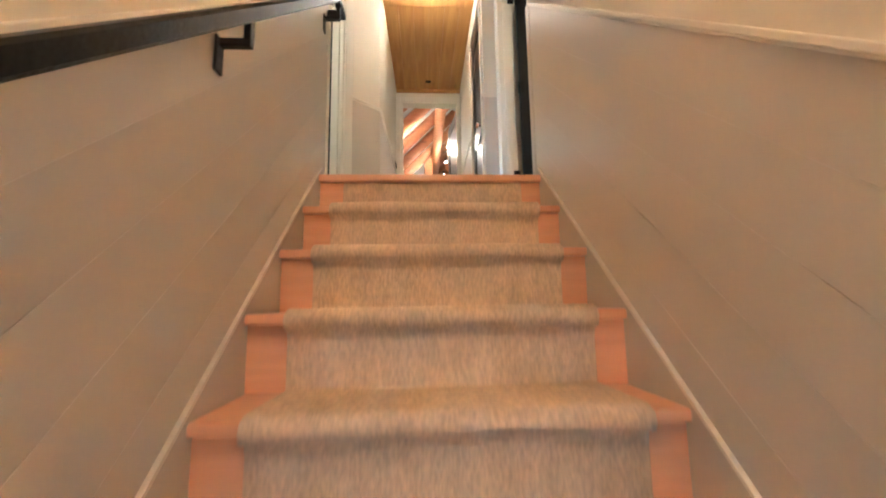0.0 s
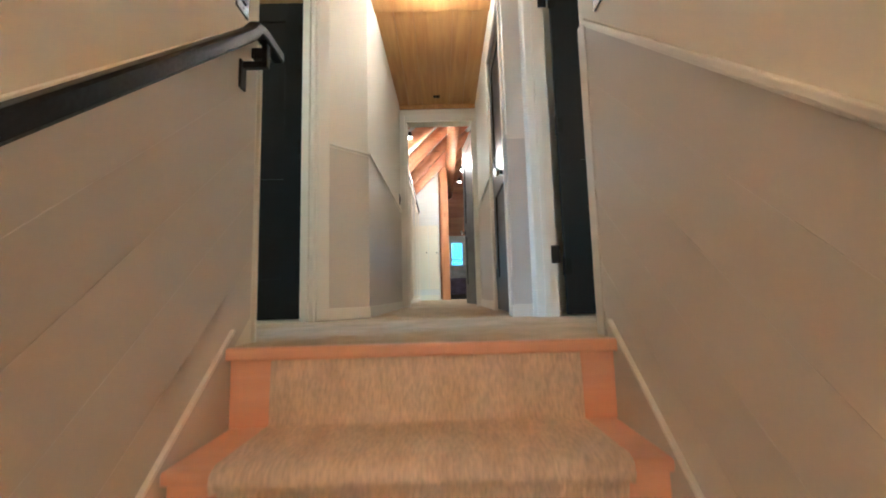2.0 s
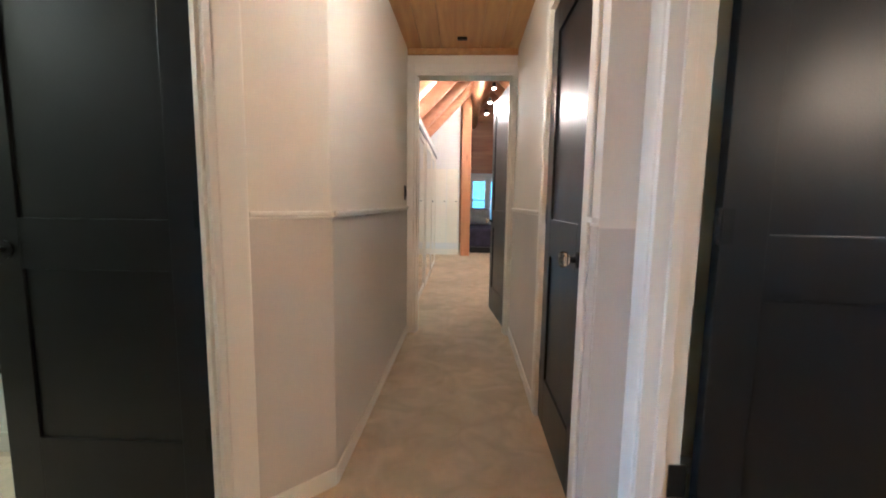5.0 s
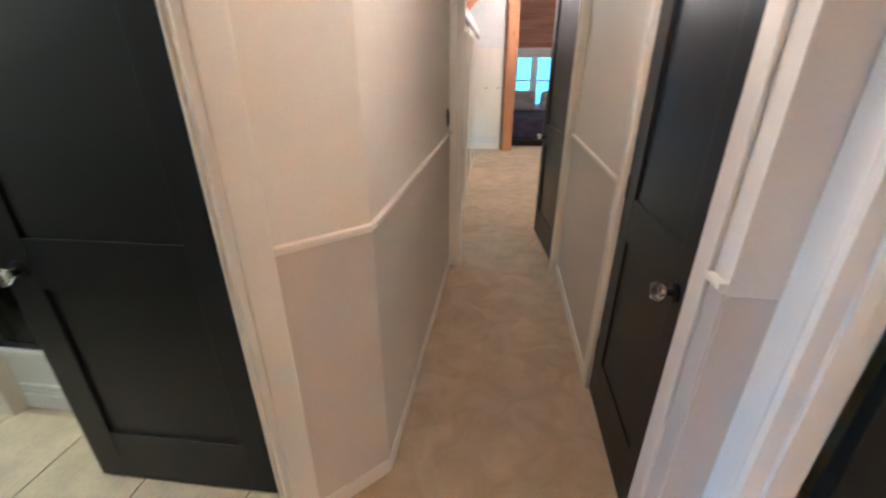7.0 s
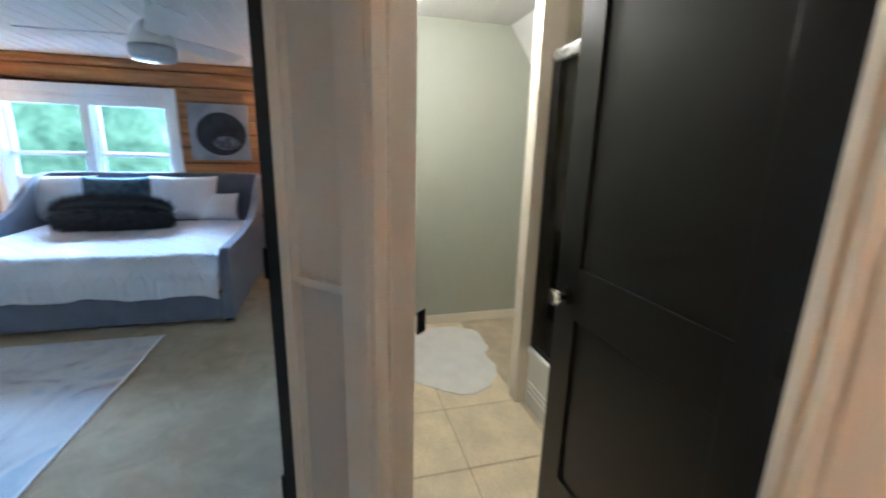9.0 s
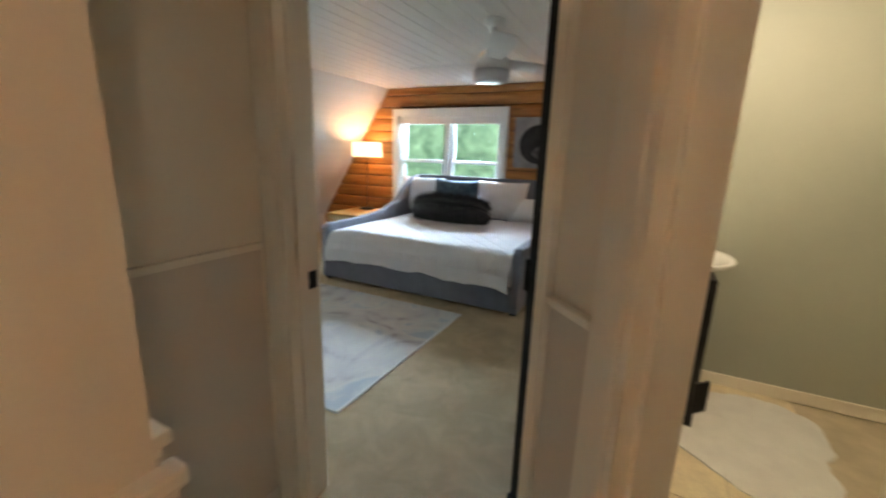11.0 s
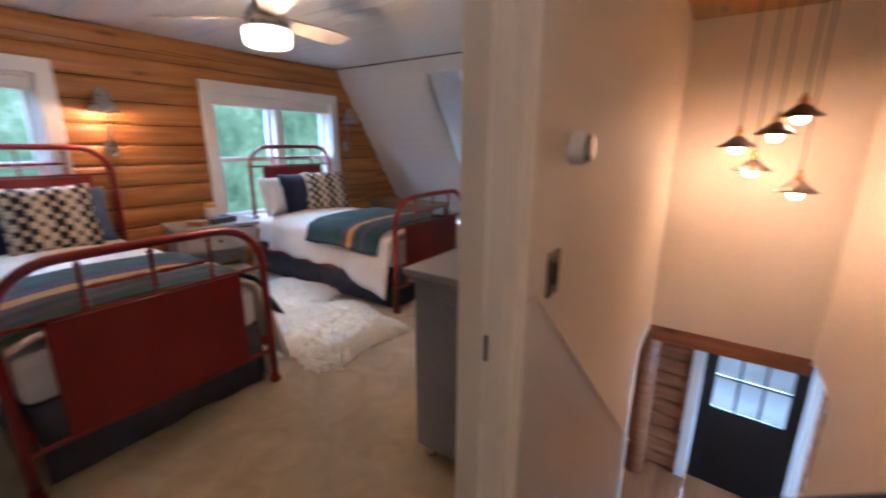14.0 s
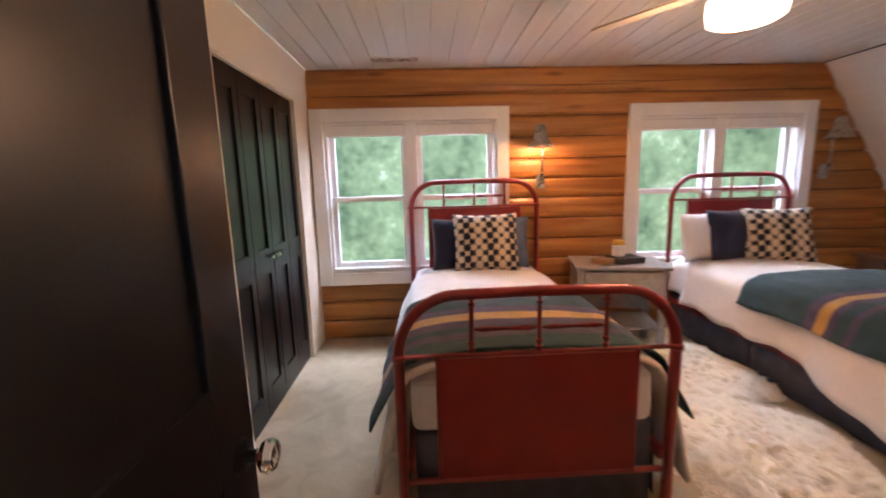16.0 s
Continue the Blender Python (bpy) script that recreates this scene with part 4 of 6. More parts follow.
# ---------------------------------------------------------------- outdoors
# Emission puts the daylight on the foliage into the colour itself.
def self_lit_backdrop(name, strength, deep=(0.06, 0.13, 0.085), light=(0.34, 0.52, 0.36), gap=(0.80, 0.93, 0.96)):
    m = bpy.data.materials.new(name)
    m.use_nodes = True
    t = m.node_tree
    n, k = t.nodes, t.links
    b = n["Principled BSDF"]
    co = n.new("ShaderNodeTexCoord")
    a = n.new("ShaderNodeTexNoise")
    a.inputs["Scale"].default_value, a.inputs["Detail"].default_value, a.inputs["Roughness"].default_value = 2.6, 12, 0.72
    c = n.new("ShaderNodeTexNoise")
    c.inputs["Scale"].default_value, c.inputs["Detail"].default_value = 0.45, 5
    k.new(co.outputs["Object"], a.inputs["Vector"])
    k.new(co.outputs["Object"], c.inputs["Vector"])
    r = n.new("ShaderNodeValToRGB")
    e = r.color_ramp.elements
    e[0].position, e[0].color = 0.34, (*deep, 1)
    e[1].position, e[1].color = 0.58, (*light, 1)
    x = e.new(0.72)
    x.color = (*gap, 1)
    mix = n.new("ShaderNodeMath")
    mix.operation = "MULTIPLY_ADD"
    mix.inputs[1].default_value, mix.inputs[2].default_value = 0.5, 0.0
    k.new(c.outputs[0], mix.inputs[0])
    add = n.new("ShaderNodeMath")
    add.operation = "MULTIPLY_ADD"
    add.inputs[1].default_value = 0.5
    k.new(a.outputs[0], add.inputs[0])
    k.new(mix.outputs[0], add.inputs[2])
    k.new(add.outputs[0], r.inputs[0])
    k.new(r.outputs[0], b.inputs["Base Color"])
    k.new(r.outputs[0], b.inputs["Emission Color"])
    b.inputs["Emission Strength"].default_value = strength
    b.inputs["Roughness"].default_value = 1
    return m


M_WOODS = self_lit_backdrop("self_lit_woods", 0.55, (0.03, 0.09, 0.06), (0.26, 0.46, 0.30))
M_YARD = self_lit_backdrop("self_lit_yard", 0.85, (0.25, 0.33, 0.36), (0.62, 0.72, 0.80), (1.0, 1.0, 1.0))
M_SKYB = glowing("clear_sky", (0.16, 0.52, 0.80), 1.0)
# These cards glow by themselves, in place of daylit woods, yard and sky.
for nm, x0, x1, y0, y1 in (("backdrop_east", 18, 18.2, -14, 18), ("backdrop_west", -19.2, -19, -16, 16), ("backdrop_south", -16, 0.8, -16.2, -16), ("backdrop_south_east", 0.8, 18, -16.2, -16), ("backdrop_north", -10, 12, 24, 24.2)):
    setting(nm, boxed(x0, x1, y0, y1, -3.1, 9.0), M_YARD if nm == "backdrop_south" else M_SKYB if nm == "backdrop_north" else M_WOODS, "self-lit backdrop painted as distant woods, yard and sky")
M_GRASS = material("grass", (0.16, 0.26, 0.10), 0.9, vary=0.2, scale=1.5, fine=0.2, fine_scale=40, bump=0.5, bump_scale=30)
setting("ground", boxed(-60, 60, -60, 60, -3.4, -3.05), M_GRASS, "mown green lawn round the house")
# unseen slab, added to block the sky from above
setting("sky_blocking_cover", boxed(-6.1, 4.75, -2.75, 12.9, 4.35, 4.5), M_CHINK, "unseen dark slab that keeps sky light off the rooms")
M_GRAVEL = material("pale_gravel", (0.38, 0.42, 0.46), 0.9, vary=0.15, scale=1.2, fine=0.2, fine_scale=30, bump=0.5, bump_scale=40)
setting("driveway", boxed(-9, 7, -15.8, -3.4, -3.06, -3.03), M_GRAVEL, "pale gravel yard before the entry door")
# ---------------------------------------------------------------- lower entry
log_wall("log_wall_entry", pose(4.0, -2.70, LOW_Z, 0, 0, 180), 7.0, 2.42, [(4.0 - 0.33, 4.0 + 0.82, -0.1, 2.1)], M_LOGX, "reddish log wall beside the entry door", pitch=0.19, deep=0.07, seed=12)
t = tagged(new("door_entry"), "black entry door with six panes, ajar", "door", kind="structure")
t.matrix_world = pose(0.20, -2.685, LOW_Z, 0, 0, 180 - 4)
DW, DH = 0.92, 2.0
for a, b in ((0, 0.12), (DW - 0.12, DW)):
    part("stile", boxed(a, b, 0, 0.045, 0.012, DH, 0.003), M_BLACK, t)
part("lower_panel", boxed(0.119, DW - 0.119, 0.006, 0.04, 0.012, 1.05), M_BLACK, t)
part("rail", boxed(0.119, DW - 0.119, 0.0, 0.045, DH - 0.13, DH, 0.003), M_BLACK, t)
pw, ph = (DW - 0.24) / 3, (DH - 0.13 - 1.05) / 2
for i in range(3):
    for j in range(2):
        p = part("pane", boxed(0.12 + i * pw, 0.12 + (i + 1) * pw, 0.02, 0.025, 1.05 + j * ph, 1.05 + (j + 1) * ph), M_PANE, t)
        p.visible_shadow = False
for i in (1, 2):
    part("glazing_bar", boxed(0.12 + i * pw - 0.012, 0.12 + i * pw + 0.012, 0.005, 0.04, 1.05, DH - 0.13, 0.003), M_BLACK, t)
part("glazing_bar", boxed(0.12, DW - 0.12, 0.006, 0.039, 1.05 + ph - 0.012, 1.05 + ph + 0.012, 0.003), M_BLACK, t)
bm = bmesh.new()
add_box(bm, 0.215, 0.33, -2.70, -2.60, LOW_Z, LOW_Z + 2.1, 0.006)
add_box(bm, -0.82, -0.74, -2.70, -2.60, LOW_Z, LOW_Z + 2.1, 0.006)
add_box(bm, -0.74, 0.215, -2.70, -2.60, LOW_Z + 2.02, LOW_Z + 2.1, 0.006)
setting("door_casing_entry", bm, M_SASH, "white entry door casing")
post = tagged(part("log_post", tube([(0.78, -2.45, LOW_Z - 0.004), (0.79, -2.45, LOW_Z + 1.2), (0.78, -2.46, -0.29)], 0.12, 14), M_LOGX, smooth=True), "upright reddish log post on the entry floor", "log post")
for i in range(5):
    tagged(part("log_end", tube([(1.05, -2.62, LOW_Z + 0.9 + i * 0.28), (1.05, -2.25, LOW_Z + 0.9 + i * 0.28)], 0.085, 12), M_LOGX), "sawn reddish log end jutting from the wall", "log", "crossing log ends")
setting("lower_wall_cross", boxed(1.14, 1.26, -2.7, 1.5, LOW_Z, -0.29), M_LOGX, "reddish timber wall of the entry")
# planks
for i in range(22):
    x = -1.25 + i * 0.11
    cut = -1.75 + 0.5 * ((i * 7) % 5) / 5
    for y0, y1 in ((-2.69, cut - 0.002), (cut + 0.002, -0.4)):
        part("plank", boxed(x + 0.001, x + 0.109, y0, y1, LOW_Z - 0.008, LOW_Z, 0.0015, seg=1), M_OAK, low_floor)
t = thing("door_mat", "dark woven mat on the entry floor", "mat", at=(0.40, -1.5, LOW_Z))
part("mat", boxed(-0.28, 0.28, -0.2, 0.2, 0, 0.012, 0.004), M_IRON, t)

# ---------------------------------------------------------------- attic room
setting("attic_post", boxed(0.235, 0.42, 9.86, 10.04, 0, 3.4, 0.012), M_POSTW, "orange squared timber post")
for i in range(9):
    y = 5.2 + i * 0.86
    for xa, za, xb, zb in ((-1.85, 1.02, 0.9, 3.77), (0.9, 3.77, 3.4, 1.27)):
        tagged(part("rafter", tube([(xa, y, za), ((xa + xb) / 2, y + 0.02, (za + zb) / 2 - 0.03), (xb, y, zb)], [0.11, 0.12, 0.10], 12), M_RAFTER, smooth=True), "orange peeled log rafter under the white roof", "rafter", "attic rafters", kind="structure")
tagged(part("ridge_log", tube([(0.5, 5.03, 3.1), (0.5, 12.6, 3.1)], 0.11, 12), M_RAFTER, smooth=True), "orange log purlin along the attic", "beam", kind="structure")
M_SPOT = glowing("warm_spot", (1.0, 0.80, 0.55), 20)
for i in range(6):
    y = 5.75 + i * 1.0
    x = -0.35 + 0.12 * (i % 2) if i < 3 else 0.75
    z = 2.62 + (x + 0.35) - 0.12 if x < 0.5 else 3.0
    t = thing("spot_light", "small warm spot lamp under the rafters", "spot light", "attic spot lights", at=(x, y, z))
    part("can", lathe([(0.0, 0.09), (0.03, 0.09), (0.042, 0.0), (0.0, 0.001)], sides=16), M_BRONZE, t)
    part("bulb", lathe([(0.0, 0.0), (0.036, 0.0), (0.03, -0.012), (0.0, -0.016)], sides=16), M_SPOT, t)
# closet wall with sliding mirror doors
bm = bmesh.new()
add_box(bm, -0.85, -0.22, 5.06, 9.0, 1.87, 1.97)
add_box(bm, -0.85, -0.25, 8.9, 9.0, 0, 1.87)
setting("attic_closet_case", bm, M_WHITE, "white closet case under the roof")
setting("closet_track", boxed(-0.25, -0.205, 5.06, 8.9, 1.83, 1.872, 0.003), M_BRONZE, "dark metal sliding door track")
for i, y in enumerate((5.64, 6.69, 7.74)):
    t = thing("closet_door", "sliding mirrored closet door in a white frame", "closet door", "attic closet doors", at=(-0.24 + 0.012 * (i % 2), y, 0.0))
    bm = bmesh.new()
    add_box(bm, 0, 0.02, 0, 0.05, 0.01, 1.83, 0.003)
    add_box(bm, 0, 0.02, 1.0, 1.05, 0.01, 1.83, 0.003)
    add_box(bm, 0, 0.02, 0.05, 1.0, 0.01, 0.07, 0.003)
    add_box(bm, 0, 0.02, 0.05, 1.0, 1.77, 1.83, 0.003)
    part("frame", bm, M_TRIM, t)
    part("mirror", boxed(0.004, 0.012, 0.05, 1.0, 0.07, 1.77), M_MIRROR, t)
# built-in white cupboard doors on the far wall
for i in range(2):
    t = thing("cupboard_door", "white panelled cupboard door in the attic wall", "cupboard door", "attic cupboards", at=(-0.30 + i * 0.24, 10.0, 0.25))
    part("panel", boxed(0, 0.225, -0.02, 0, 0, 1.5, 0.004), M_TRIM, t)
    part("knob", lathe([(0.0, 0.0), (0.008, 0.0), (0.014, 0.02), (0.0, 0.026)], sides=12, m=pose(0.19, -0.02, 0.85, 90)), M_IRON, t)
strip("baseboard", (0.20, 10.0), (-1.0, 10.0), 0, 0.12, 0.015, label="white baseboard", back=0.0)
t = thing("sofa_bed", "dark purple covered bed beneath the attic window", "bed", at=(1.0, 11.2, 0))
M_PLUM = material("plum_blanket", (0.05, 0.04, 0.075), 0.9, vary=0.2, scale=8, bump=0.4, bump_scale=60)
M_GREYP = material("grey_pillow", (0.45, 0.42, 0.42), 0.9, vary=0.15, scale=10, bump=0.3)
part("mattress", boxed(-0.7, 0.9, -0.8, 1.2, 0.12, 0.52, 0.08, seg=3), M_PLUM, t)
part("base", boxed(-0.68, 0.88, -0.78, 1.18, 0.0, 0.119), M_IRON, t)
for i in range(2):
    part("pillow", boxed(-0.6 + i * 0.7, 0.0 + i * 0.7, 0.75, 1.15, 0.521, 0.95, 0.12, seg=3), M_GREYP, t)

# ---------------------------------------------------------------- lamps for the fixtures; attic and bath lamps hang apart from theirs
for x, y, z in PEND:
    lamp("pendant_light", (x, y, z - 0.05), 2.1, (1.0, 0.54, 0.25), 0.03)
lamp("landing_light", (0.19, 3.06, 2.09), 4.6, (1.0, 0.84, 0.66), 0.05)
lamp("attic_light_a", (-0.02, 7.0, 2.30), 23, (1.0, 0.82, 0.62), 0.06)
lamp("attic_light_b", (0.7, 9.0, 2.6), 22, (1.0, 0.82, 0.62), 0.06)
# bathroom lamp placed to suit the brightness; no fixture is in view
lamp("bath_light", (-2.15, 2.72, 2.10), 10.5, (1.0, 0.90, 0.68), 0.08)
lamp("twin_fan_light", (2.45, 1.18, 1.70), 13, (1.0, 0.68, 0.40), 0.10)
lamp("twin_sconce_light", (4.17, 1.405, 1.545), 4.2, WARM, 0.02)
lamp("king_lamp_light", (-5.30, -1.56, 1.40), 6, WARM, 0.05)
lamp("king_lamp_light_two", (-5.32, 1.58, 1.25), 3, WARM, 0.05)


def skylight(name, at, target, w, h, watts, color=(0.46, 0.73, 1.0)):
    """Area lamp for the sky's light through an opening, from above its head outside."""
    a = bpy.data.lights.new(name, "AREA")
    a.shape, a.size, a.size_y, a.energy, a.color = "RECTANGLE", w, h, watts, color
    o = new(name, a)
    o.matrix_world = look(at, target)
    return o


skylight("sky_window_1", (5.3, 2.42, 2.75), (3.4, 2.3, 0.6), 1.6, 1.0, 270)
skylight("sky_window_2", (5.3, -0.13, 2.75), (3.4, 0.1, 0.6), 1.6, 1.0, 270)
skylight("sky_window_3", (-7.1, -0.37, 2.05), (-3.0, 0.1, 0.3), 1.8, 1.0, 410)
skylight("sky_dormer", (2.55, -3.1, 2.4), (2.55, -1.5, 0.6), 1.0, 0.9, 150)
skylight("sky_entry", (-0.3, -4.2, -0.3), (-0.2, -2.3, -2.4), 1.2, 1.2, 150)
# added fill for the entry floor, through the unseen west opening
skylight("added_lower_fill", (-4.3, -1.1, -0.7), (-1.0, -1.5, -2.7), 2.0, 1.2, 190)

# ---------------------------------------------------------------- soft goods helpers
def pillow(name, label, mat, at, w, h, d, rz, tilt, category="pillow", group="", piping=None, seed=0, n=14):
    """Cushion standing in its own x-z plane: w wide, h high, d thick, leaning back by tilt degrees, front towards local -y."""
    bm = bmesh.new()
    grid = {}
    for s in (1, -1):
        for i in range(n + 1):
            for j in range(n + 1):
                u, v = 2 * i / n - 1, 2 * j / n - 1
                if s < 0 and (i in (0, n) or j in (0, n)):
                    grid[s, i, j] = grid[1, i, j]
                    continue
                puff = (max(0, 1 - abs(u) ** 2.6) * max(0, 1 - abs(v) ** 2.6)) ** 0.55
                pinch = 1 - 0.07 * (abs(v) ** 2) * (1 - abs(u) ** 2)
                pinch2 = 1 - 0.07 * (abs(u) ** 2) * (1 - abs(v) ** 2)
                wr = 0.05 * noise.noise((u * 2.3 + seed, v * 2.3, s * 3.1))
                grid[s, i, j] = bm.verts.new((u * w / 2 * pinch2, -s * d / 2 * puff * (1 + wr * 3), h / 2 + v * h / 2 * pinch + wr * 0.12 * h * puff))
        for i in range(n):
            for j in range(n):
                q = [grid[s, i, j], grid[s, i + 1, j], grid[s, i + 1, j + 1], grid[s, i, j + 1]]
                bm.faces.new(q if s > 0 else q[::-1])
    ob = part(name, bm, mat, smooth=True)
    ob.matrix_world = pose(*at, 0, 0, rz) @ pose(0, 0, 0, -tilt, 0, 0)
    return tagged(ob, label, category, group)


def drape(x0, x1, half, z, drop, nx=40, ny=44, lift=0.0, seed=0, wave=0.05, crown=0.02, end_drop=0.0, round_r=0.07, side_out=0.03, bands=None, sweep=0.0):
    """Cloth laid along x over a bed of half width 'half': flat top, rounded shoulders, hanging sides with folds."""
    bm = bmesh.new()
    total = half + drop
    rows = []
    for i in range(nx + 1):
        f = i / nx
        x = x0 + (x1 - x0) * f
        row = []
        for j in range(ny + 1):
            s = (2 * j / ny - 1) * total
            a = abs(s)
            sg = 1 if s > 0 else -1
            fold = noise.noise((x * 2.6, sg * 2.0 + seed, 0.3)) + 0.5 * noise.noise((x * 6.0, sg * 5.0 + seed, 1.3))
            flat = half - round_r
            if a < flat:
                y, zz = a, z + crown * (1 - (a / half) ** 2) + 0.010 * noise.noise((x * 3.5, s * 3.5, seed)) + 0.004 * noise.noise((x * 11, s * 11, seed))
            else:
                q = a - flat
                arc = round_r * math.pi / 2
                if q < arc:
                    t = q / round_r
                    y, zz = flat + round_r * math.sin(t), z - round_r * (1 - math.cos(t))
                else:
                    g = q - arc
                    y = half + side_out * (g / max(drop, 0.01)) + wave * fold * min(1, g / 0.12)
                    zz = max(0.06, z - round_r - g * (1 + 0.26 * fold + sweep * (1 - f) ** 3))
            e = 0.0
            if end_drop and i < 4:
                e = end_drop * (1 - i / 4) ** 2
            row.append(bm.verts.new((x - (0.0 if not e else -0.0), sg * y if s else 0.0, zz + lift - e)))
        rows.append(row)
    for i in range(nx):
        for j in range(ny):
            fc = bm.faces.new((rows[i][j], rows[i + 1][j], rows[i + 1][j + 1], rows[i][j + 1]))
            if bands:
                x = x0 + (x1 - x0) * (i + 0.5) / nx
                fc.material_index = next(k for lim, k in bands if x < lim)
    return bm


def thicken(ob, t=0.012):
    md = ob.modifiers.new("thickness", "SOLIDIFY")
    md.thickness, md.offset = t, 1.0
    return ob


# ---------------------------------------------------------------- twin bedroom
M_RED = material("barn_red_enamel", (0.26, 0.022, 0.020), 0.32, vary=0.10, scale=9, fine=0.06, bump=0.06, bump_scale=60)
M_REDP = material("barn_red_panel", (0.27, 0.020, 0.019), 0.36, vary=0.10, scale=4, fine=0.05, bump=0.05)
M_NAVY = material("navy_cotton", (0.014, 0.020, 0.055), 0.9, vary=0.15, scale=12, fine=0.1, fine_scale=200, bump=0.3, bump_scale=200, sheen=0.2)
M_SKIRT = material("charcoal_bed_skirt", (0.075, 0.073, 0.098), 0.95, vary=0.15, scale=10, fine=0.1, fine_scale=250, bump=0.3, bump_scale=200)
M_DUVET = material("ivory_cotton", (0.72, 0.66, 0.58), 0.9, vary=0.04, scale=6, fine=0.03, fine_scale=200, bump=0.25, bump_scale=26, sheen=0.2)
M_SHEET = material("white_cotton", (0.78, 0.78, 0.80), 0.9, vary=0.03, scale=6, fine=0.02, fine_scale=200, bump=0.2, bump_scale=30, sheen=0.2)
M_GREEN = material("bottle_green_wool", (0.020, 0.060, 0.062), 0.97, vary=0.15, scale=10, fine=0.15, fine_scale=300, bump=0.5, bump_scale=300, sheen=0.06)
M_PURPLE = material("dusty_purple_wool", (0.075, 0.050, 0.085), 0.97, vary=0.15, scale=10, fine=0.15, fine_scale=300, bump=0.5, bump_scale=300, sheen=0.08)
M_YELLOW = material("mustard_wool", (0.52, 0.26, 0.035), 0.97, vary=0.12, scale=10, fine=0.12, fine_scale=300, bump=0.5, bump_scale=300, sheen=0.3)
M_BLUEGREY = material("blue_grey_cotton", (0.11, 0.15, 0.24), 0.9, vary=0.12, scale=12, bump=0.3, bump_scale=120)


def plaid(name):
    """Cream woven cloth with a dark pinwheel check."""
    m = bpy.data.materials.new(name)
    m.use_nodes = True
    t = m.node_tree
    n, k = t.nodes, t.links
    b = n["Principled BSDF"]
    co = n.new("ShaderNodeTexCoord")
    sep = n.new("ShaderNodeSeparateXYZ")
    k.new(co.outputs["Object"], sep.inputs[0])

    def wave(sock, freq, phase=0.0):
        a = n.new("ShaderNodeMath")
        a.operation = "MULTIPLY_ADD"
        a.inputs[1].default_value, a.inputs[2].default_value = freq, phase
        k.new(sock, a.inputs[0])
        s = n.new("ShaderNodeMath")
        s.operation = "SINE"
        k.new(a.outputs[0], s.inputs[0])
        return s.outputs[0]

    def mul(a, c):
        q = n.new("ShaderNodeMath")
        q.operation = "MULTIPLY"
        k.new(a, q.inputs[0])
        k.new(c, q.inputs[1])
        return q.outputs[0]

    f = 2 * math.pi / 0.086
    x, z = sep.outputs[0], sep.outputs[2]
    big = mul(wave(x, f), wave(z, f))
    small = mul(wave(x, 3 * f), wave(z, 3 * f))
    ad = n.new("ShaderNodeMath")
    ad.operation = "MULTIPLY_ADD"
    ad.inputs[1].default_value = 0.45
    k.new(small, ad.inputs[0])
    k.new(big, ad.inputs[2])
    stripe = n.new("ShaderNodeMath")
    stripe.operation = "MULTIPLY_ADD"
    stripe.inputs[1].default_value = 0.35
    k.new(wave(x, f / 2, 0.6), stripe.inputs[0])
    k.new(ad.outputs[0], stripe.inputs[2])
    r = n.new("ShaderNodeValToRGB")
    e = r.color_ramp.elements
    e[0].position, e[0].color = 0.47, (0.66, 0.53, 0.38, 1)
    e[1].position, e[1].color = 0.56, (0.018, 0.018, 0.026, 1)
    mp = n.new("ShaderNodeMapRange")
    mp.inputs[1].default_value, mp.inputs[2].default_value = -1.4, 1.4
    k.new(stripe.outputs[0], mp.inputs[0])
    k.new(mp.outputs[0], r.inputs[0])
    k.new(r.outputs[0], b.inputs["Base Color"])
    b.inputs["Roughness"].default_value = 0.95
    w = n.new("ShaderNodeTexNoise")
    w.inputs["Scale"].default_value = 260
    k.new(co.outputs["Object"], w.inputs["Vector"])
    bp = n.new("ShaderNodeBump")
    bp.inputs["Strength"].default_value, bp.inputs["Distance"].default_value = 0.5, 0.004
    k.new(w.outputs[0], bp.inputs["Height"])
    k.new(bp.outputs[0], b.inputs["Normal"])
    return m


M_PLAID = plaid("cream_black_pinwheel_weave")


def arch(z_post, z_top, half, r, x, sides=12):
    """Bent tube: two posts joined by a flat-topped arch."""
    pts = [(x, -half, 0.05), (x, -half, z_post * 0.6), (x, -half, z_post)]
    k = z_top - z_post
    for a in range(1, 9):
        t = a / 9 * math.pi / 2
        pts.append((x, -half + k * 0.95 * (1 - math.cos(t)), z_post + k * math.sin(t)))
    pts += [(x, -half + k, z_top), (x, 0, z_top + 0.004)]
    full = pts + [(p[0], -p[1], p[2]) for p in pts[-2::-1]]
    return tube(full, r, sides)


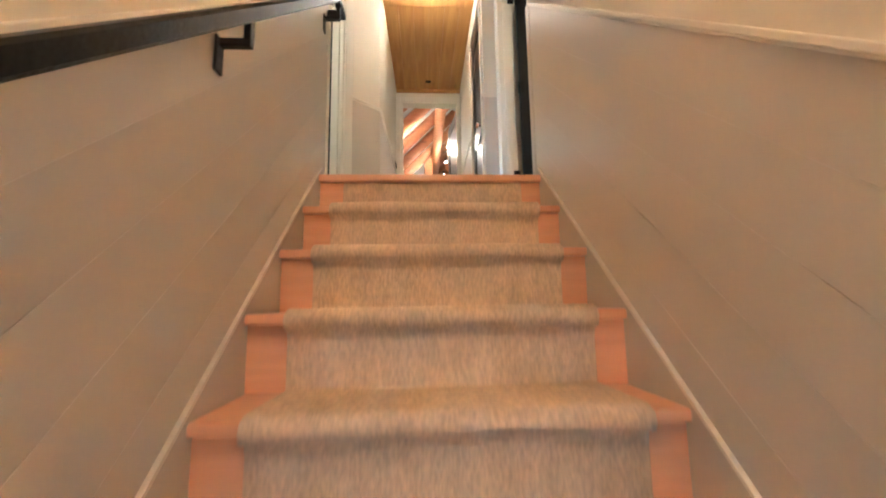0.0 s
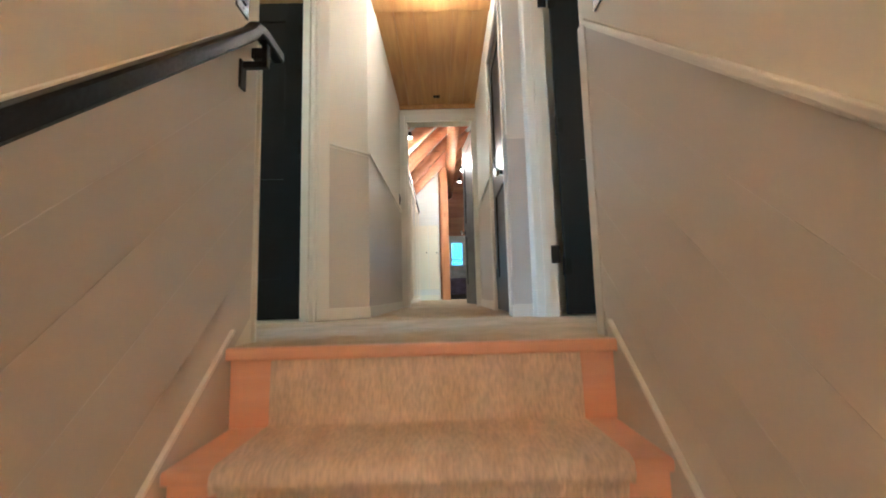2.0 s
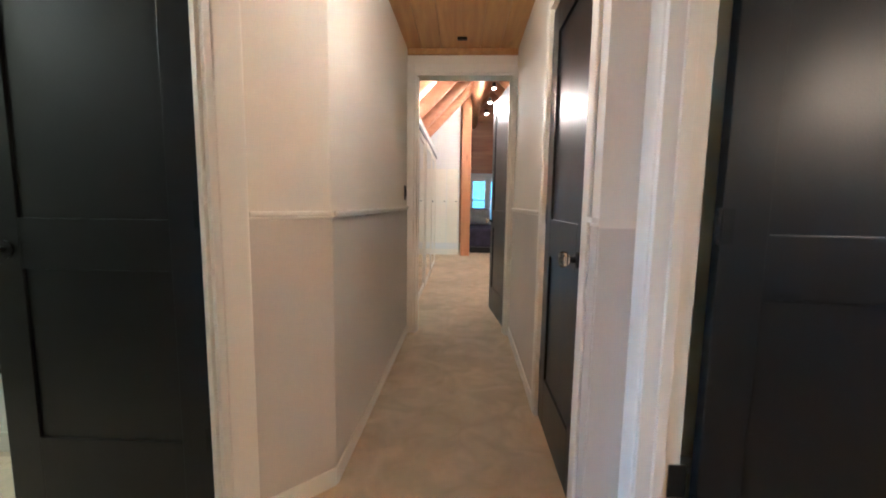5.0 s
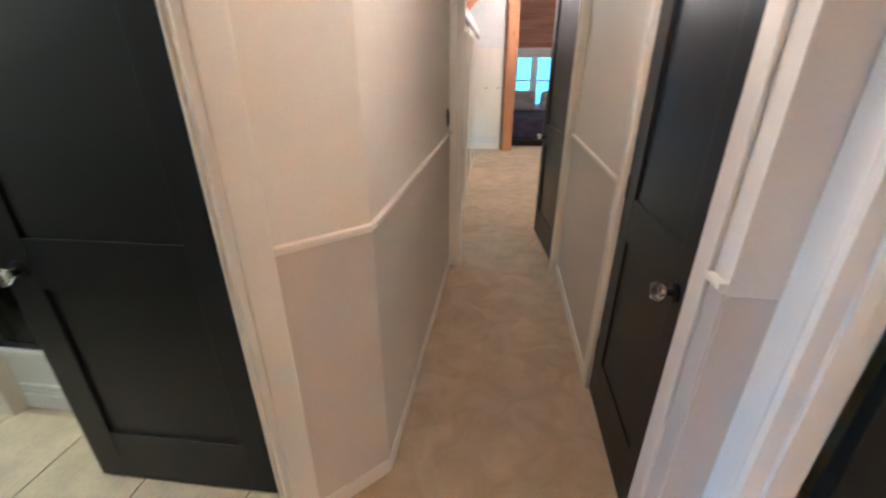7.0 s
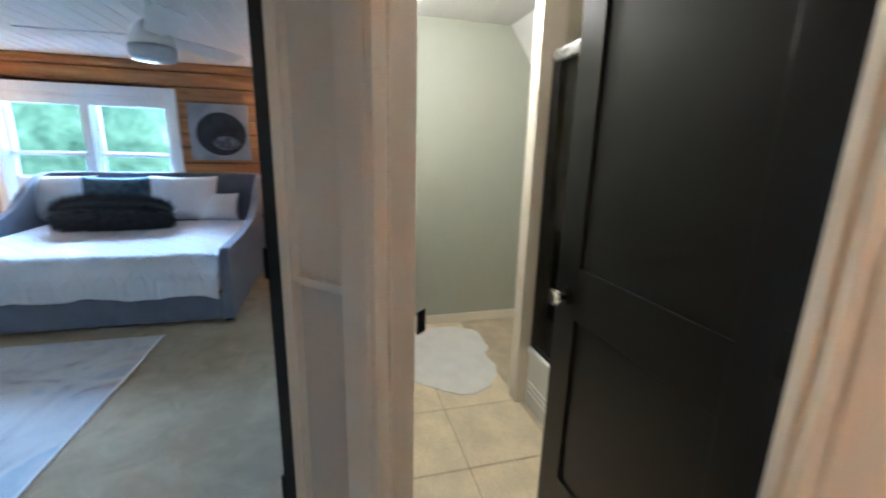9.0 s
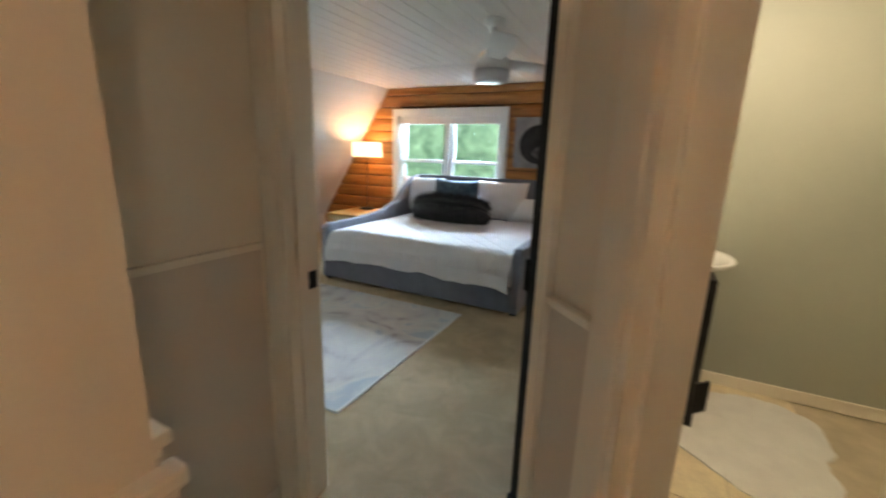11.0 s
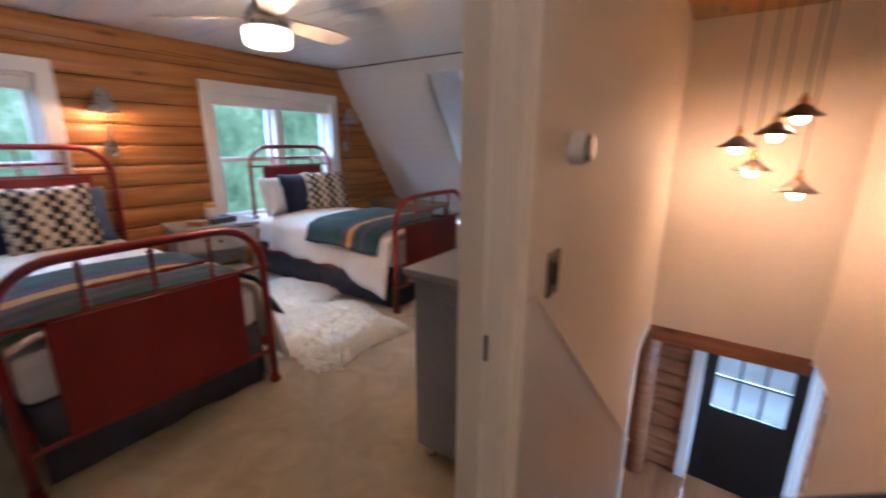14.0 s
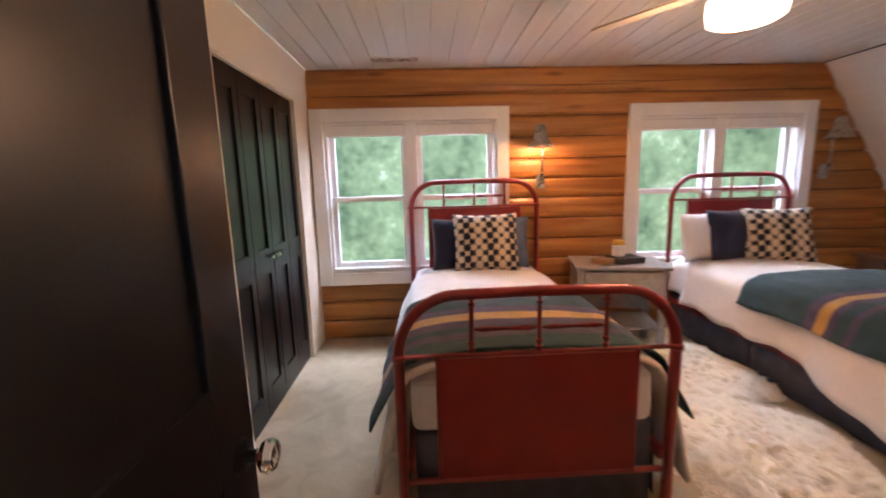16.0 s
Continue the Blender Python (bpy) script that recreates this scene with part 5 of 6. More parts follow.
def twin_bed(at, label):
    bed = thing("twin_bed", label, "bed", "red twin beds", at=at)
    L, H = 1.90, 0.509
    for nm, x, zp, zt, zr in (("footboard", 0.0, 0.70, 0.925, 0.70), ("headboard", L, 1.10, 1.31, 1.115)):
        fb = part(nm, arch(zp, zt, H, 0.020, x), M_RED, bed, "bent red tube " + nm, smooth=True)
        part("cross_rail", tube([(x, -H, zr), (x, H, zr)], 0.009, 8), M_RED, fb)
        part("low_rail", tube([(x, -H, 0.20), (x, H, 0.20)], 0.012, 8), M_RED, fb)
        part("panel", boxed(x - 0.006, x + 0.006, -0.365, 0.365, 0.21, zr - 0.01, 0.003), M_REDP, fb, "flat red sheet panel")
        for s in (-1, 1):
            part("panel_edge", tube([(x, s * 0.368, 0.20), (x, s * 0.368, zr)], 0.009, 8), M_RED, fb)
        for y in (-0.245, 0.0, 0.245):
            bm = bmesh.new()
            add_tube(bm, [(x, y, zr), (x, y, zt - 0.005)], 0.0075, 8)
            for zz in (zr + 0.02, zr + 0.045, zt - 0.035):
                add_lathe(bm, [(0.004, -0.010), (0.013, -0.005), (0.013, 0.005), (0.004, 0.010)], (x, y, zz), 10)
            part("spindle", bm, M_RED, fb)
        zc = zr + (zt - zr) * 0.42
        for a, b in ((-0.235, -0.01), (0.01, 0.235)):
            bm = bmesh.new()
            add_tube(bm, [(x, a, zc), (x, a + 0.03, zc), (x, (a + b) / 2, zc), (x, b - 0.03, zc), (x, b, zc)], [0.004, 0.011, 0.006, 0.011, 0.004], 8)
            part("finial_bar", bm, M_RED, fb)
        for s in (-1, 1):
            part("foot", lathe([(0.0, 0.0), (0.022, 0.0), (0.030, 0.010), (0.030, 0.026), (0.020, 0.038), (0.024, 0.050), (0.019, 0.075), (0.0, 0.075)], (x, s * H, 0), 14), M_RED, fb, smooth=True)
            part("collar", lathe([(0.019, -0.014), (0.026, -0.008), (0.026, 0.008), (0.019, 0.014)], (x, s * H, zr), 14), M_RED, fb)
    for s in (-1, 1):
        part("side_rail", boxed(0.0, L, s * 0.48 - 0.012, s * 0.48 + 0.012, 0.24, 0.29, 0.003), M_RED, bed)
    part("mattress", boxed(0.05, L - 0.04, -0.475, 0.475, 0.36, 0.575, 0.05, seg=3), M_SHEET, bed)
    part("box_spring", boxed(0.05, L - 0.04, -0.465, 0.465, 0.20, 0.358, 0.01), M_SKIRT, bed)
    return bed


def bed_skirt(at):
    """Skirt of five hanging panels, split at the middle of each side."""
    sk = thing("bed_skirt", "charcoal pleated bed skirt hanging to the carpet", "bed skirt", "bed skirts", at=at)
    runs = [((0.07 + k * 0.90, sg * 0.482), (0.07 + k * 0.90 + 0.886, sg * 0.482), (0.0, sg)) for sg in (-1, 1) for k in (0, 1)]
    runs.append(((0.046, -0.46), (0.046, 0.46), (-1.0, 0.0)))
    for q, (p0, p1, out) in enumerate(runs):
        bm = bmesh.new()
        rows = [[], [], []]
        n = 22
        for i in range(n + 1):
            f = i / n
            x, y = p0[0] + (p1[0] - p0[0]) * f, p0[1] + (p1[1] - p0[1]) * f
            w = noise.noise((x * 5 + q, y * 5, at[1])) + 0.4 * noise.noise((x * 14, y * 14, q))
            for r, (k, z) in enumerate(((0.0, 0.36), (0.006 + 0.006 * w, 0.2), (0.012 + 0.016 * w, 0.022 + 0.02 * abs(w)))):
                rows[r].append(bm.verts.new((x + out[0] * k, y + out[1] * k, z)))
        for r in range(2):
            for i in range(n):
                bm.faces.new((rows[r][i], rows[r][i + 1], rows[r + 1][i + 1], rows[r + 1][i]))
        thicken(part("skirt_panel", bm, M_SKIRT, sk, smooth=True), 0.004)
    return sk


BEDS = ((2.35, 1.917, 0.0), (2.41, -0.262, 0.0))
for b, (bx, by, _) in enumerate(BEDS):
    twin_bed((bx, by, 0), "barn red tubular metal twin bed, made up")
    bed_skirt((bx, by, 0))
    o = part("duvet", drape(0.055, 1.62, 0.50, 0.602, 0.38 if b == 0 else 0.27, seed=3 + b * 5, wave=0.07, side_out=0.12 if b == 0 else 0.06, crown=0.035, sweep=0.25 if b == 0 else 0.7), M_DUVET, smooth=True)
    o.location = (bx, by, 0)
    tagged(thicken(o, 0.022), "ivory cotton duvet hanging over the bed sides", "duvet", "duvets")
    o = part("sheet_fold", drape(1.50, 1.86, 0.485, 0.612, 0.22, nx=14, seed=9 + b, wave=0.03), M_SHEET, smooth=True)
    o.location = (bx, by, 0)
    tagged(thicken(o, 0.012), "white sheet turned over at the bed head", "sheet", "sheets")
    if b == 0:
        bands = [(0.20, 0), (0.28, 1), (0.33, 0), (0.42, 1), (0.50, 2), (0.60, 1), (9, 0)]
        bm = drape(0.075, 0.86, 0.53, 0.645, 0.24, nx=44, seed=3, wave=0.05, crown=0.035, bands=bands, side_out=0.13, round_r=0.09)
    else:
        bands = [(0.32, 0), (0.37, 1), (0.42, 0), (0.47, 1), (0.53, 2), (0.58, 1), (9, 0)]
        bm = drape(0.16, 1.05, 0.525, 0.645, 0.13, nx=44, seed=8, wave=0.03, crown=0.035, bands=bands, side_out=0.05, round_r=0.09)
    o = part("wool_blanket", bm, [M_GREEN, M_PURPLE, M_YELLOW], smooth=True)
    o.location = (bx, by, 0)
    tagged(thicken(o, 0.008), "bottle green wool blanket with purple and mustard stripes", "blanket", "wool blankets")

# pillows on the first bed, then on the second
pillow("pillow", "navy pillow against the red headboard", M_NAVY, (4.10, 2.05, 0.622), 0.44, 0.42, 0.15, -88, 14, group="bed pillows", seed=1)
pillow("pillow", "blue grey pillow behind the checked one", M_BLUEGREY, (4.10, 1.72, 0.622), 0.44, 0.42, 0.14, -92, 14, group="bed pillows", seed=2)
pillow("cushion", "cream and black checked woven cushion", M_PLAID, (3.93, 1.86, 0.625), 0.50, 0.47, 0.16, -90, 20, "cushion", "checked cushions", seed=3)
pillow("pillow", "white pillow leaning on the headboard", M_SHEET, (4.12, 0.07, 0.622), 0.36, 0.40, 0.16, -78, 12, group="bed pillows", seed=4)
pillow("pillow", "navy pillow leaning behind the cushion", M_NAVY, (4.06, -0.16, 0.622), 0.44, 0.43, 0.15, -84, 14, group="bed pillows", seed=5)
pillow("cushion", "cream and black checked woven cushion", M_PLAID, (3.93, -0.42, 0.625), 0.50, 0.45, 0.16, -104, 20, "cushion", "checked cushions", seed=6)

# nightstand
M_GREYWOOD = material("grey_washed_paint", (0.36, 0.33, 0.31), 0.55, vary=0.10, scale=3, fine=0.08, fine_scale=30, stretch=(1, 6, 6), bump=0.1)
ns = thing("nightstand", "pale grey washed nightstand with one drawer", "nightstand", at=(3.98, 0.86, 0), rz=-12)
part("top", boxed(-0.23, 0.23, -0.33, 0.33, 0.655, 0.68, 0.006), M_GREYWOOD, ns)
for a, b, nm in ((-0.31, -0.29, "side_panel"), (0.29, 0.31, "side_panel")):
    part(nm, boxed(-0.20, 0.21, a, b, 0.43, 0.655, 0.002), M_GREYWOOD, ns)
part("back_panel", boxed(0.19, 0.209, -0.29, 0.29, 0.25, 0.655), M_GREYWOOD, ns)
for sx in (-0.20, 0.165):
    for sy in (-0.31, 0.265):
        part("leg", boxed(sx, sx + 0.045, sy, sy + 0.045, 0.0, 0.655, 0.003), M_GREYWOOD, ns)
dr = part("drawer", boxed(-0.208, -0.185, -0.262, 0.262, 0.47, 0.635, 0.004), M_GREYWOOD, ns)
part("knob", lathe([(0.0, 0.0), (0.007, 0.0), (0.007, 0.012), (0.015, 0.018), (0.013, 0.026), (0.0, 0.029)], sides=16, m=pose(-0.208, 0, 0.55, 0, -90)), M_BRONZE, dr, "round bronze knob")
part("shelf", boxed(-0.19, 0.19, -0.29, 0.29, 0.20, 0.22, 0.003), M_GREYWOOD, ns)
M_BOOK = material("dark_book_cloth", (0.05, 0.05, 0.055), 0.8, vary=0.1)
M_BOOKT = material("tan_book_cloth", (0.35, 0.20, 0.10), 0.8, vary=0.1)
o = tagged(part("book", boxed(-0.09, 0.09, -0.11, 0.11, 0, 0.045, 0.004), M_BOOK), "dark hardback book lying on the nightstand", "book")
o.matrix_world = pose(3.93, 0.82, 0.682, 0, 0, 8)
o = tagged(part("book", boxed(-0.06, 0.06, -0.06, 0.06, 0, 0.04, 0.004), M_BOOKT), "small tan book lying on the nightstand", "book")
o.matrix_world = pose(3.90, 1.00, 0.682, 0, 0, 30)
M_CAN = material("mustard_lamp_glass", (0.75, 0.42, 0.06), 0.35, vary=0.05)
t = thing("lantern", "small white jar lantern with a mustard lid", "lantern", at=(3.95, 0.86, 0.728))
part("jar", lathe([(0.0, 0.0), (0.042, 0.0), (0.046, 0.01), (0.046, 0.075), (0.036, 0.085), (0.0, 0.085)], sides=20), M_SHEET, t)
part("lid", lathe([(0.0, 0.085), (0.044, 0.085), (0.048, 0.095), (0.040, 0.118), (0.0, 0.124)], sides=20), M_CAN, t, "mustard yellow lid")

# wall sconces
M_STEEL = material("brushed_steel", (0.55, 0.54, 0.53), 0.28, 1.0, vary=0.08, scale=30, bump=0.05)
M_SCBULB = glowing("sconce_bulb", (1.0, 0.72, 0.42), 14)


def sconce(at, lit):
    s = thing("wall_sconce", "brushed steel wall sconce with a bell shade" + (", lit" if lit else ", unlit"), "wall sconce", "bedside sconces", at=at)
    part("backplate", boxed(-0.055, -0.04, -0.035, 0.035, -0.36, -0.24, 0.004), M_STEEL, s)
    part("arm", tube([(-0.05, 0, -0.30), (-0.09, 0, -0.28), (-0.10, 0, -0.1), (-0.10, 0.0, 0.10), (-0.14, 0.02, 0.14), (-0.19, 0.04, 0.09)], 0.007, 8), M_STEEL, s, smooth=True)
    part("glass_chimney", lathe([(0.012, -0.02), (0.020, 0.0), (0.018, 0.06), (0.012, 0.09)], (-0.10, 0, -0.30), 14), M_CRYSTAL, s)
    bm = lathe([(0.026, 0.13), (0.038, 0.11), (0.052, 0.04), (0.092, -0.025), (0.096, -0.038), (0.092, -0.038), (0.050, 0.03), (0.036, 0.10), (0.0, 0.12)], (-0.20, 0.045, 0.0), 24)
    part("shade", bm, M_STEEL, s, "bell shaped steel shade", smooth=True)
    part("bulb", lathe([(0.0, -0.014), (0.020, -0.008), (0.024, 0.006), (0.016, 0.03), (0.0, 0.034)], (-0.20, 0.045, 0.0), 14), M_SCBULB if lit else M_PLASTIC, s, smooth=True)
    return s


sconce((X2 + 0.005, 1.36, 1.60), True)
sconce((X2 + 0.005, -1.06, 1.62), False)

# dresser by the door
ds = thing("dresser", "grey painted dresser on small casters", "dresser", at=(0.83, 0.30, 0))
M_DGREY = material("slate_grey_paint", (0.26, 0.26, 0.28), 0.45, vary=0.06, scale=3, fine=0.05, fine_scale=40, bump=0.06)
part("top", boxed(0.0, 0.51, -0.02, 1.14, 0.845, 0.875, 0.008, seg=3), M_DGREY, ds)
part("cornice", boxed(0.0, 0.495, -0.008, 1.128, 0.818, 0.844, 0.008, seg=3), M_DGREY, ds)
part("body", boxed(0.0, 0.475, 0.01, 1.11, 0.07, 0.818, 0.004), M_DGREY, ds)
part("side_panel", boxed(0.05, 0.43, 1.1105, 1.116, 0.16, 0.76, 0.003), M_DGREY, ds)
for i in range(3):
    for j in range(2):
        d = part("drawer", boxed(0.4755, 0.492, 0.04 + j * 0.53, 0.55 + j * 0.53, 0.11 + i * 0.235, 0.325 + i * 0.235, 0.004), M_DGREY, ds)
        part("knob", lathe([(0.0, 0.0), (0.006, 0.0), (0.014, 0.018), (0.0, 0.026)], sides=12, m=pose(0.492, 0.295 + j * 0.53, 0.22 + i * 0.235, 0, 90)), M_STEEL, d)
for x in (0.05, 0.42):
    for y in (0.05, 1.07):
        part("caster", lathe([(0.0, -0.014), (0.030, -0.014), (0.032, 0.0), (0.030, 0.014), (0.0, 0.014)], sides=18, m=pose(x, y, 0.033, 90, 0, 25)), M_STEEL, ds)
        part("caster_stem", boxed(x - 0.012, x + 0.012, y - 0.012, y + 0.012, 0.045, 0.07), M_STEEL, ds)

# sheepskin between the beds
M_FUR = material("cream_sheepskin", (0.97, 0.90, 0.74), 1.0, vary=0.05, scale=9, fine=0.10, fine_scale=160, bump=1.0, bump_scale=120, sheen=0.5, spec=0.1)
rng = random.Random(4)


def pelt(cx, cy, rx, ry, seed, lobes=5, turn=0.0):
    """Woolly hide: lobed outline, thick wavy locks and loose tufts."""
    def rim(a):
        return 1 + 0.11 * math.sin(lobes * a + seed) + 0.09 * noise.noise((math.cos(a) * 2, math.sin(a) * 2, seed)) + 0.06 * noise.noise((math.cos(a) * 9, math.sin(a) * 9, seed))

    def spot(a, f):
        ca, sa = math.cos(a), math.sin(a)
        sx = abs(ca) ** 0.7 * (1 if ca > 0 else -1)
        sy = abs(sa) ** 0.7 * (1 if sa > 0 else -1)
        return cx + rx * f * rim(a) * sx, cy + ry * f * rim(a) * sy

    def height(x, y, f):
        wx = x + 0.03 * noise.noise((x * 14, y * 14, seed))
        lock = 1 - abs(noise.noise((wx * 17, y * 17, seed))) * 2.2
        return max(0.004, 0.005 + (1 - f ** 7) * (0.050 + 0.036 * lock + 0.020 * noise.noise((x * 7, y * 7, seed)) + 0.008 * noise.noise((x * 55, y * 55, seed))))

    bm = bmesh.new()
    rings = []
    n, m = 150, 40
    c = bm.verts.new((cx, cy, height(cx, cy, 0)))
    for k in range(1, m + 1):
        f = k / m
        ring = []
        for i in range(n):
            x, y = spot(2 * math.pi * i / n, f)
            ring.append(bm.verts.new((x, y, height(x, y, f))))
        rings.append(ring)
    for i in range(n):
        bm.faces.new((c, rings[0][i], rings[0][(i + 1) % n]))
    for r0, r1 in zip(rings, rings[1:]):
        for i in range(n):
            bm.faces.new((r0[i], r1[i], r1[(i + 1) % n], r0[(i + 1) % n]))
    for q in range(4200):
        a, f = rng.uniform(0, 2 * math.pi), rng.random() ** 0.35
        x, y = spot(a, f)
        b = a + rng.uniform(-0.9, 0.9)
        d = Vector((math.cos(b), math.sin(b), rng.uniform(-0.1, 0.25))) * rng.uniform(0.014, 0.032)
        s = Vector((-math.sin(b), math.cos(b), 0)) * rng.uniform(0.005, 0.011)
        p = Vector((x, y, height(x, y, f)))
        e = p + d
        e.z = max(0.004, e.z)
        bm.faces.new([bm.verts.new(v) for v in (p - s, p + s, e)])
    ob = part("sheepskin_rug", bm, M_FUR, smooth=True)
    return tagged(ob, "cream shaggy sheepskin rug on the carpet", "rug", "sheepskin rugs")


pelt(2.62, 0.80, 0.50, 0.46, 2.0, 5)
pelt(3.44, 0.66, 0.46, 0.50, 5.0, 5)

# bifold closet doors
for k in range(2):
    leafs = thing("bifold_door", "black panelled bifold closet door, shut", "closet door", "bifold closet doors", at=(2.87 + k * 0.555, 3.232, 0.012))
    for j in range(2):
        x = j * 0.276
        w = 0.272
        lf = part("leaf", boxed(x, x + w, 0.012, 0.030, 0, 1.885), M_BLACK, leafs)
        for a, b, c, d in ((x, x + 0.06, 0, 1.885), (x + w - 0.06, x + w, 0, 1.885), (x + 0.06, x + w - 0.06, 0, 0.16), (x + 0.06, x + w - 0.06, 0.80, 0.95), (x + 0.06, x + w - 0.06, 1.78, 1.885)):
            part("frame_board", boxed(a, b, 0.0, 0.0125, c, d, 0.002), M_BLACK, lf)
    kx = 0.50 if k == 0 else 0.05
    part("glass_knob", lathe([(0.0, 0.0), (0.010, 0.0), (0.010, 0.014), (0.020, 0.022), (0.020, 0.034), (0.0, 0.040)], sides=8, m=pose(kx, 0.0, 0.90, 90)), M_CRYSTAL, leafs, "small glass knob")
setting("closet_back", boxed(2.8, 4.1, 3.80, 3.85, 0, CE2), M_WALL, "plain back wall of the closet")
bm = bmesh.new()
add_box(bm, 2.853, 2.866, 3.205, 3.33, 0, 1.905)
add_box(bm, 3.978, 3.99, 3.205, 3.33, 0, 1.905)
add_box(bm, 2.853, 3.99, 3.215, 3.33, 1.9, 1.909)
setting("closet_jamb", bm, M_TRIM, "cream closet jamb")
strip("baseboard", (2.85, 3.21), (0.83, 3.21), 0, 0.07, 0.012, label="cream baseboard")
strip("ceiling_bead", (X2 - 0.03, YS + 0.006), (0.83, YS + 0.006), CE2 - 0.012, CE2 - 0.001, 0.010, mat=M_BRONZE, label="thin dark bead at the ceiling line")

# floor vent in the ceiling, ceiling fans
t = thing("ceiling_vent", "white slotted ceiling vent near the log wall", "vent", at=(4.10, 2.50, CE2))
part("frame", boxed(-0.055, 0.055, -0.19, 0.19, -0.006, 0, 0.002), M_PLASTIC, t)
for i in range(5):
    part("slat", boxed(-0.040 + i * 0.018, -0.030 + i * 0.018, -0.17, 0.17, -0.0085, -0.0062), M_STEEL, t)


def fan(at, angles, body_mat, light_mat, blade_mat, label, r=0.15, blade=0.60, drop=0.2):
    f = thing("ceiling_fan", label, "ceiling fan", at=at)
    part("canopy", lathe([(0.0, 0.0), (0.07, 0.0), (0.068, -0.025), (0.03, -0.05), (0.0, -0.05)], sides=24), body_mat, f, smooth=True)
    part("rod", tube([(0, 0, -0.04), (0, 0, -drop + 0.03)], 0.022, 12), body_mat, f)
    part("motor", lathe([(0.0, -drop + 0.06), (0.05, -drop + 0.055), (r * 0.7, -drop + 0.02), (r * 0.92, -drop - 0.04), (r * 0.98, -drop - 0.08), (0.0, -drop - 0.085)], sides=32), body_mat, f, smooth=True)
    part("light_drum", lathe([(0.0, -drop - 0.086), (r, -drop - 0.086), (r * 1.0, -drop - 0.13), (r * 0.96, -drop - 0.155), (r * 0.80, -drop - 0.165), (0.0, -drop - 0.166)], sides=36), light_mat, f, "round light drum under the fan", smooth=True)
    for a in angles:
        bm = bmesh.new()
        n = 10
        up, lo = [], []
        for i in range(n + 1):
            q = i / n
            x = r * 0.6 + q * (blade - r * 0.6)
            w = 0.045 + 0.030 * math.sin(min(1, q * 1.3) * math.pi / 2)
            if i == n:
                w *= 0.8
            for s, sink in ((1, up), (-1, lo)):
                sink.append(bm.verts.new((x, s * w, -drop - 0.02 - s * w * 0.22)))
        for i in range(n):
            bm.faces.new((up[i], up[i + 1], lo[i + 1], lo[i]))
        bmesh.ops.transform(bm, matrix=pose(0, 0, 0, 0, 0, a), verts=bm.verts[:])
        b = part("blade", bm, blade_mat, f)
        thicken(b, 0.008)
    return f


M_FANLIGHT = glowing("fan_diffuser", (1.0, 0.84, 0.62), 2.6)
M_FANW = material("white_fan_enamel", (0.74, 0.73, 0.72), 0.35, vary=0.02, bump=0.02)
M_FANB = material("pale_fan_blade", (0.66, 0.58, 0.46), 0.45, vary=0.05, scale=3, stretch=(1, 8, 8), bump=0.05)
M_OPAL = material("opal_glass", (0.55, 0.56, 0.58), 0.3, vary=0.02, bump=0)
fan((2.45, 1.18, CE2), (-86, 34, 154), M_STEEL, M_FANLIGHT, M_FANB, "brushed ceiling fan with a lit drum light", r=0.120, blade=0.57, drop=0.198)
fan((-3.18, 1.15, CE1), (-93, 27, 147), M_FANW, M_OPAL, M_FANW, "white ceiling fan with an unlit drum", r=0.125, blade=0.66, drop=0.24)

# dormer bench, shelf by the slope
M_BENCH = wood("pale_pine_panel", (0.60, 0.42, 0.22), (0.48, 0.31, 0.14), "x", 0.5, 0.06, 14)
bn = thing("window_bench", "pine window bench with a white seat in the dormer", "bench", at=(0, 0, 0))
part("seat", boxed(DX0 + 0.005, DX1 - 0.01, -1.997, -1.30, 0.43, 0.46, 0.006), M_TRIM, bn, "white painted seat board")
part("back_panel", boxed(DX0 + 0.005, DX1 - 0.01, -2.020, -1.998, 0.46, 0.655, 0.004), M_BENCH, bn)
part("front_panel", boxed(DX0 + 0.005, DX1 - 0.01, -1.42, -1.40, 0.0, 0.43), M_BENCH, bn)
for x in (DX0 + 0.06, 2.58, DX1 - 0.06):
    part("leg", boxed(x - 0.03, x + 0.03, -1.40, -1.34, 0.0, 0.43, 0.004), M_BENCH, bn)
setting("dormer_sill", boxed(DX0 + 0.003, DX1 - 0.003, YW + 0.001, -2.022, 0.60, 0.655), M_WHITE, "white deep dormer sill")
sh = thing("side_table", "low brown wooden side table by the sloping wall", "side table", at=(3.62, -1.52, 0))
M_WALNUT = wood("brown_walnut", (0.26, 0.12, 0.06), (0.16, 0.07, 0.03), "x", 0.4, 0.05, 16, False)
part("top", boxed(-0.45, 0.60, -0.20, 0.22, 0.60, 0.63, 0.005), M_WALNUT, sh)
part("apron", boxed(-0.42, 0.57, 0.17, 0.19, 0.48, 0.60, 0.003), M_WALNUT, sh)
for x in (-0.42, 0.53):
    for y in (-0.18, 0.15):
        part("leg", boxed(x, x + 0.045, y, y + 0.045, 0, 0.60, 0.003), M_WALNUT, sh)

# ---------------------------------------------------------------- king bedroom
M_UPH = material("slate_blue_upholstery", (0.15, 0.16, 0.20), 0.92, vary=0.08, scale=8, fine=0.08, fine_scale=240, bump=0.3, bump_scale=260, sheen=0.3)
kb = thing("king_bed", "slate grey upholstered king bed with winged sides", "bed", at=(-5.5, 0.285, 0))
KW, KL = 1.085, 2.0


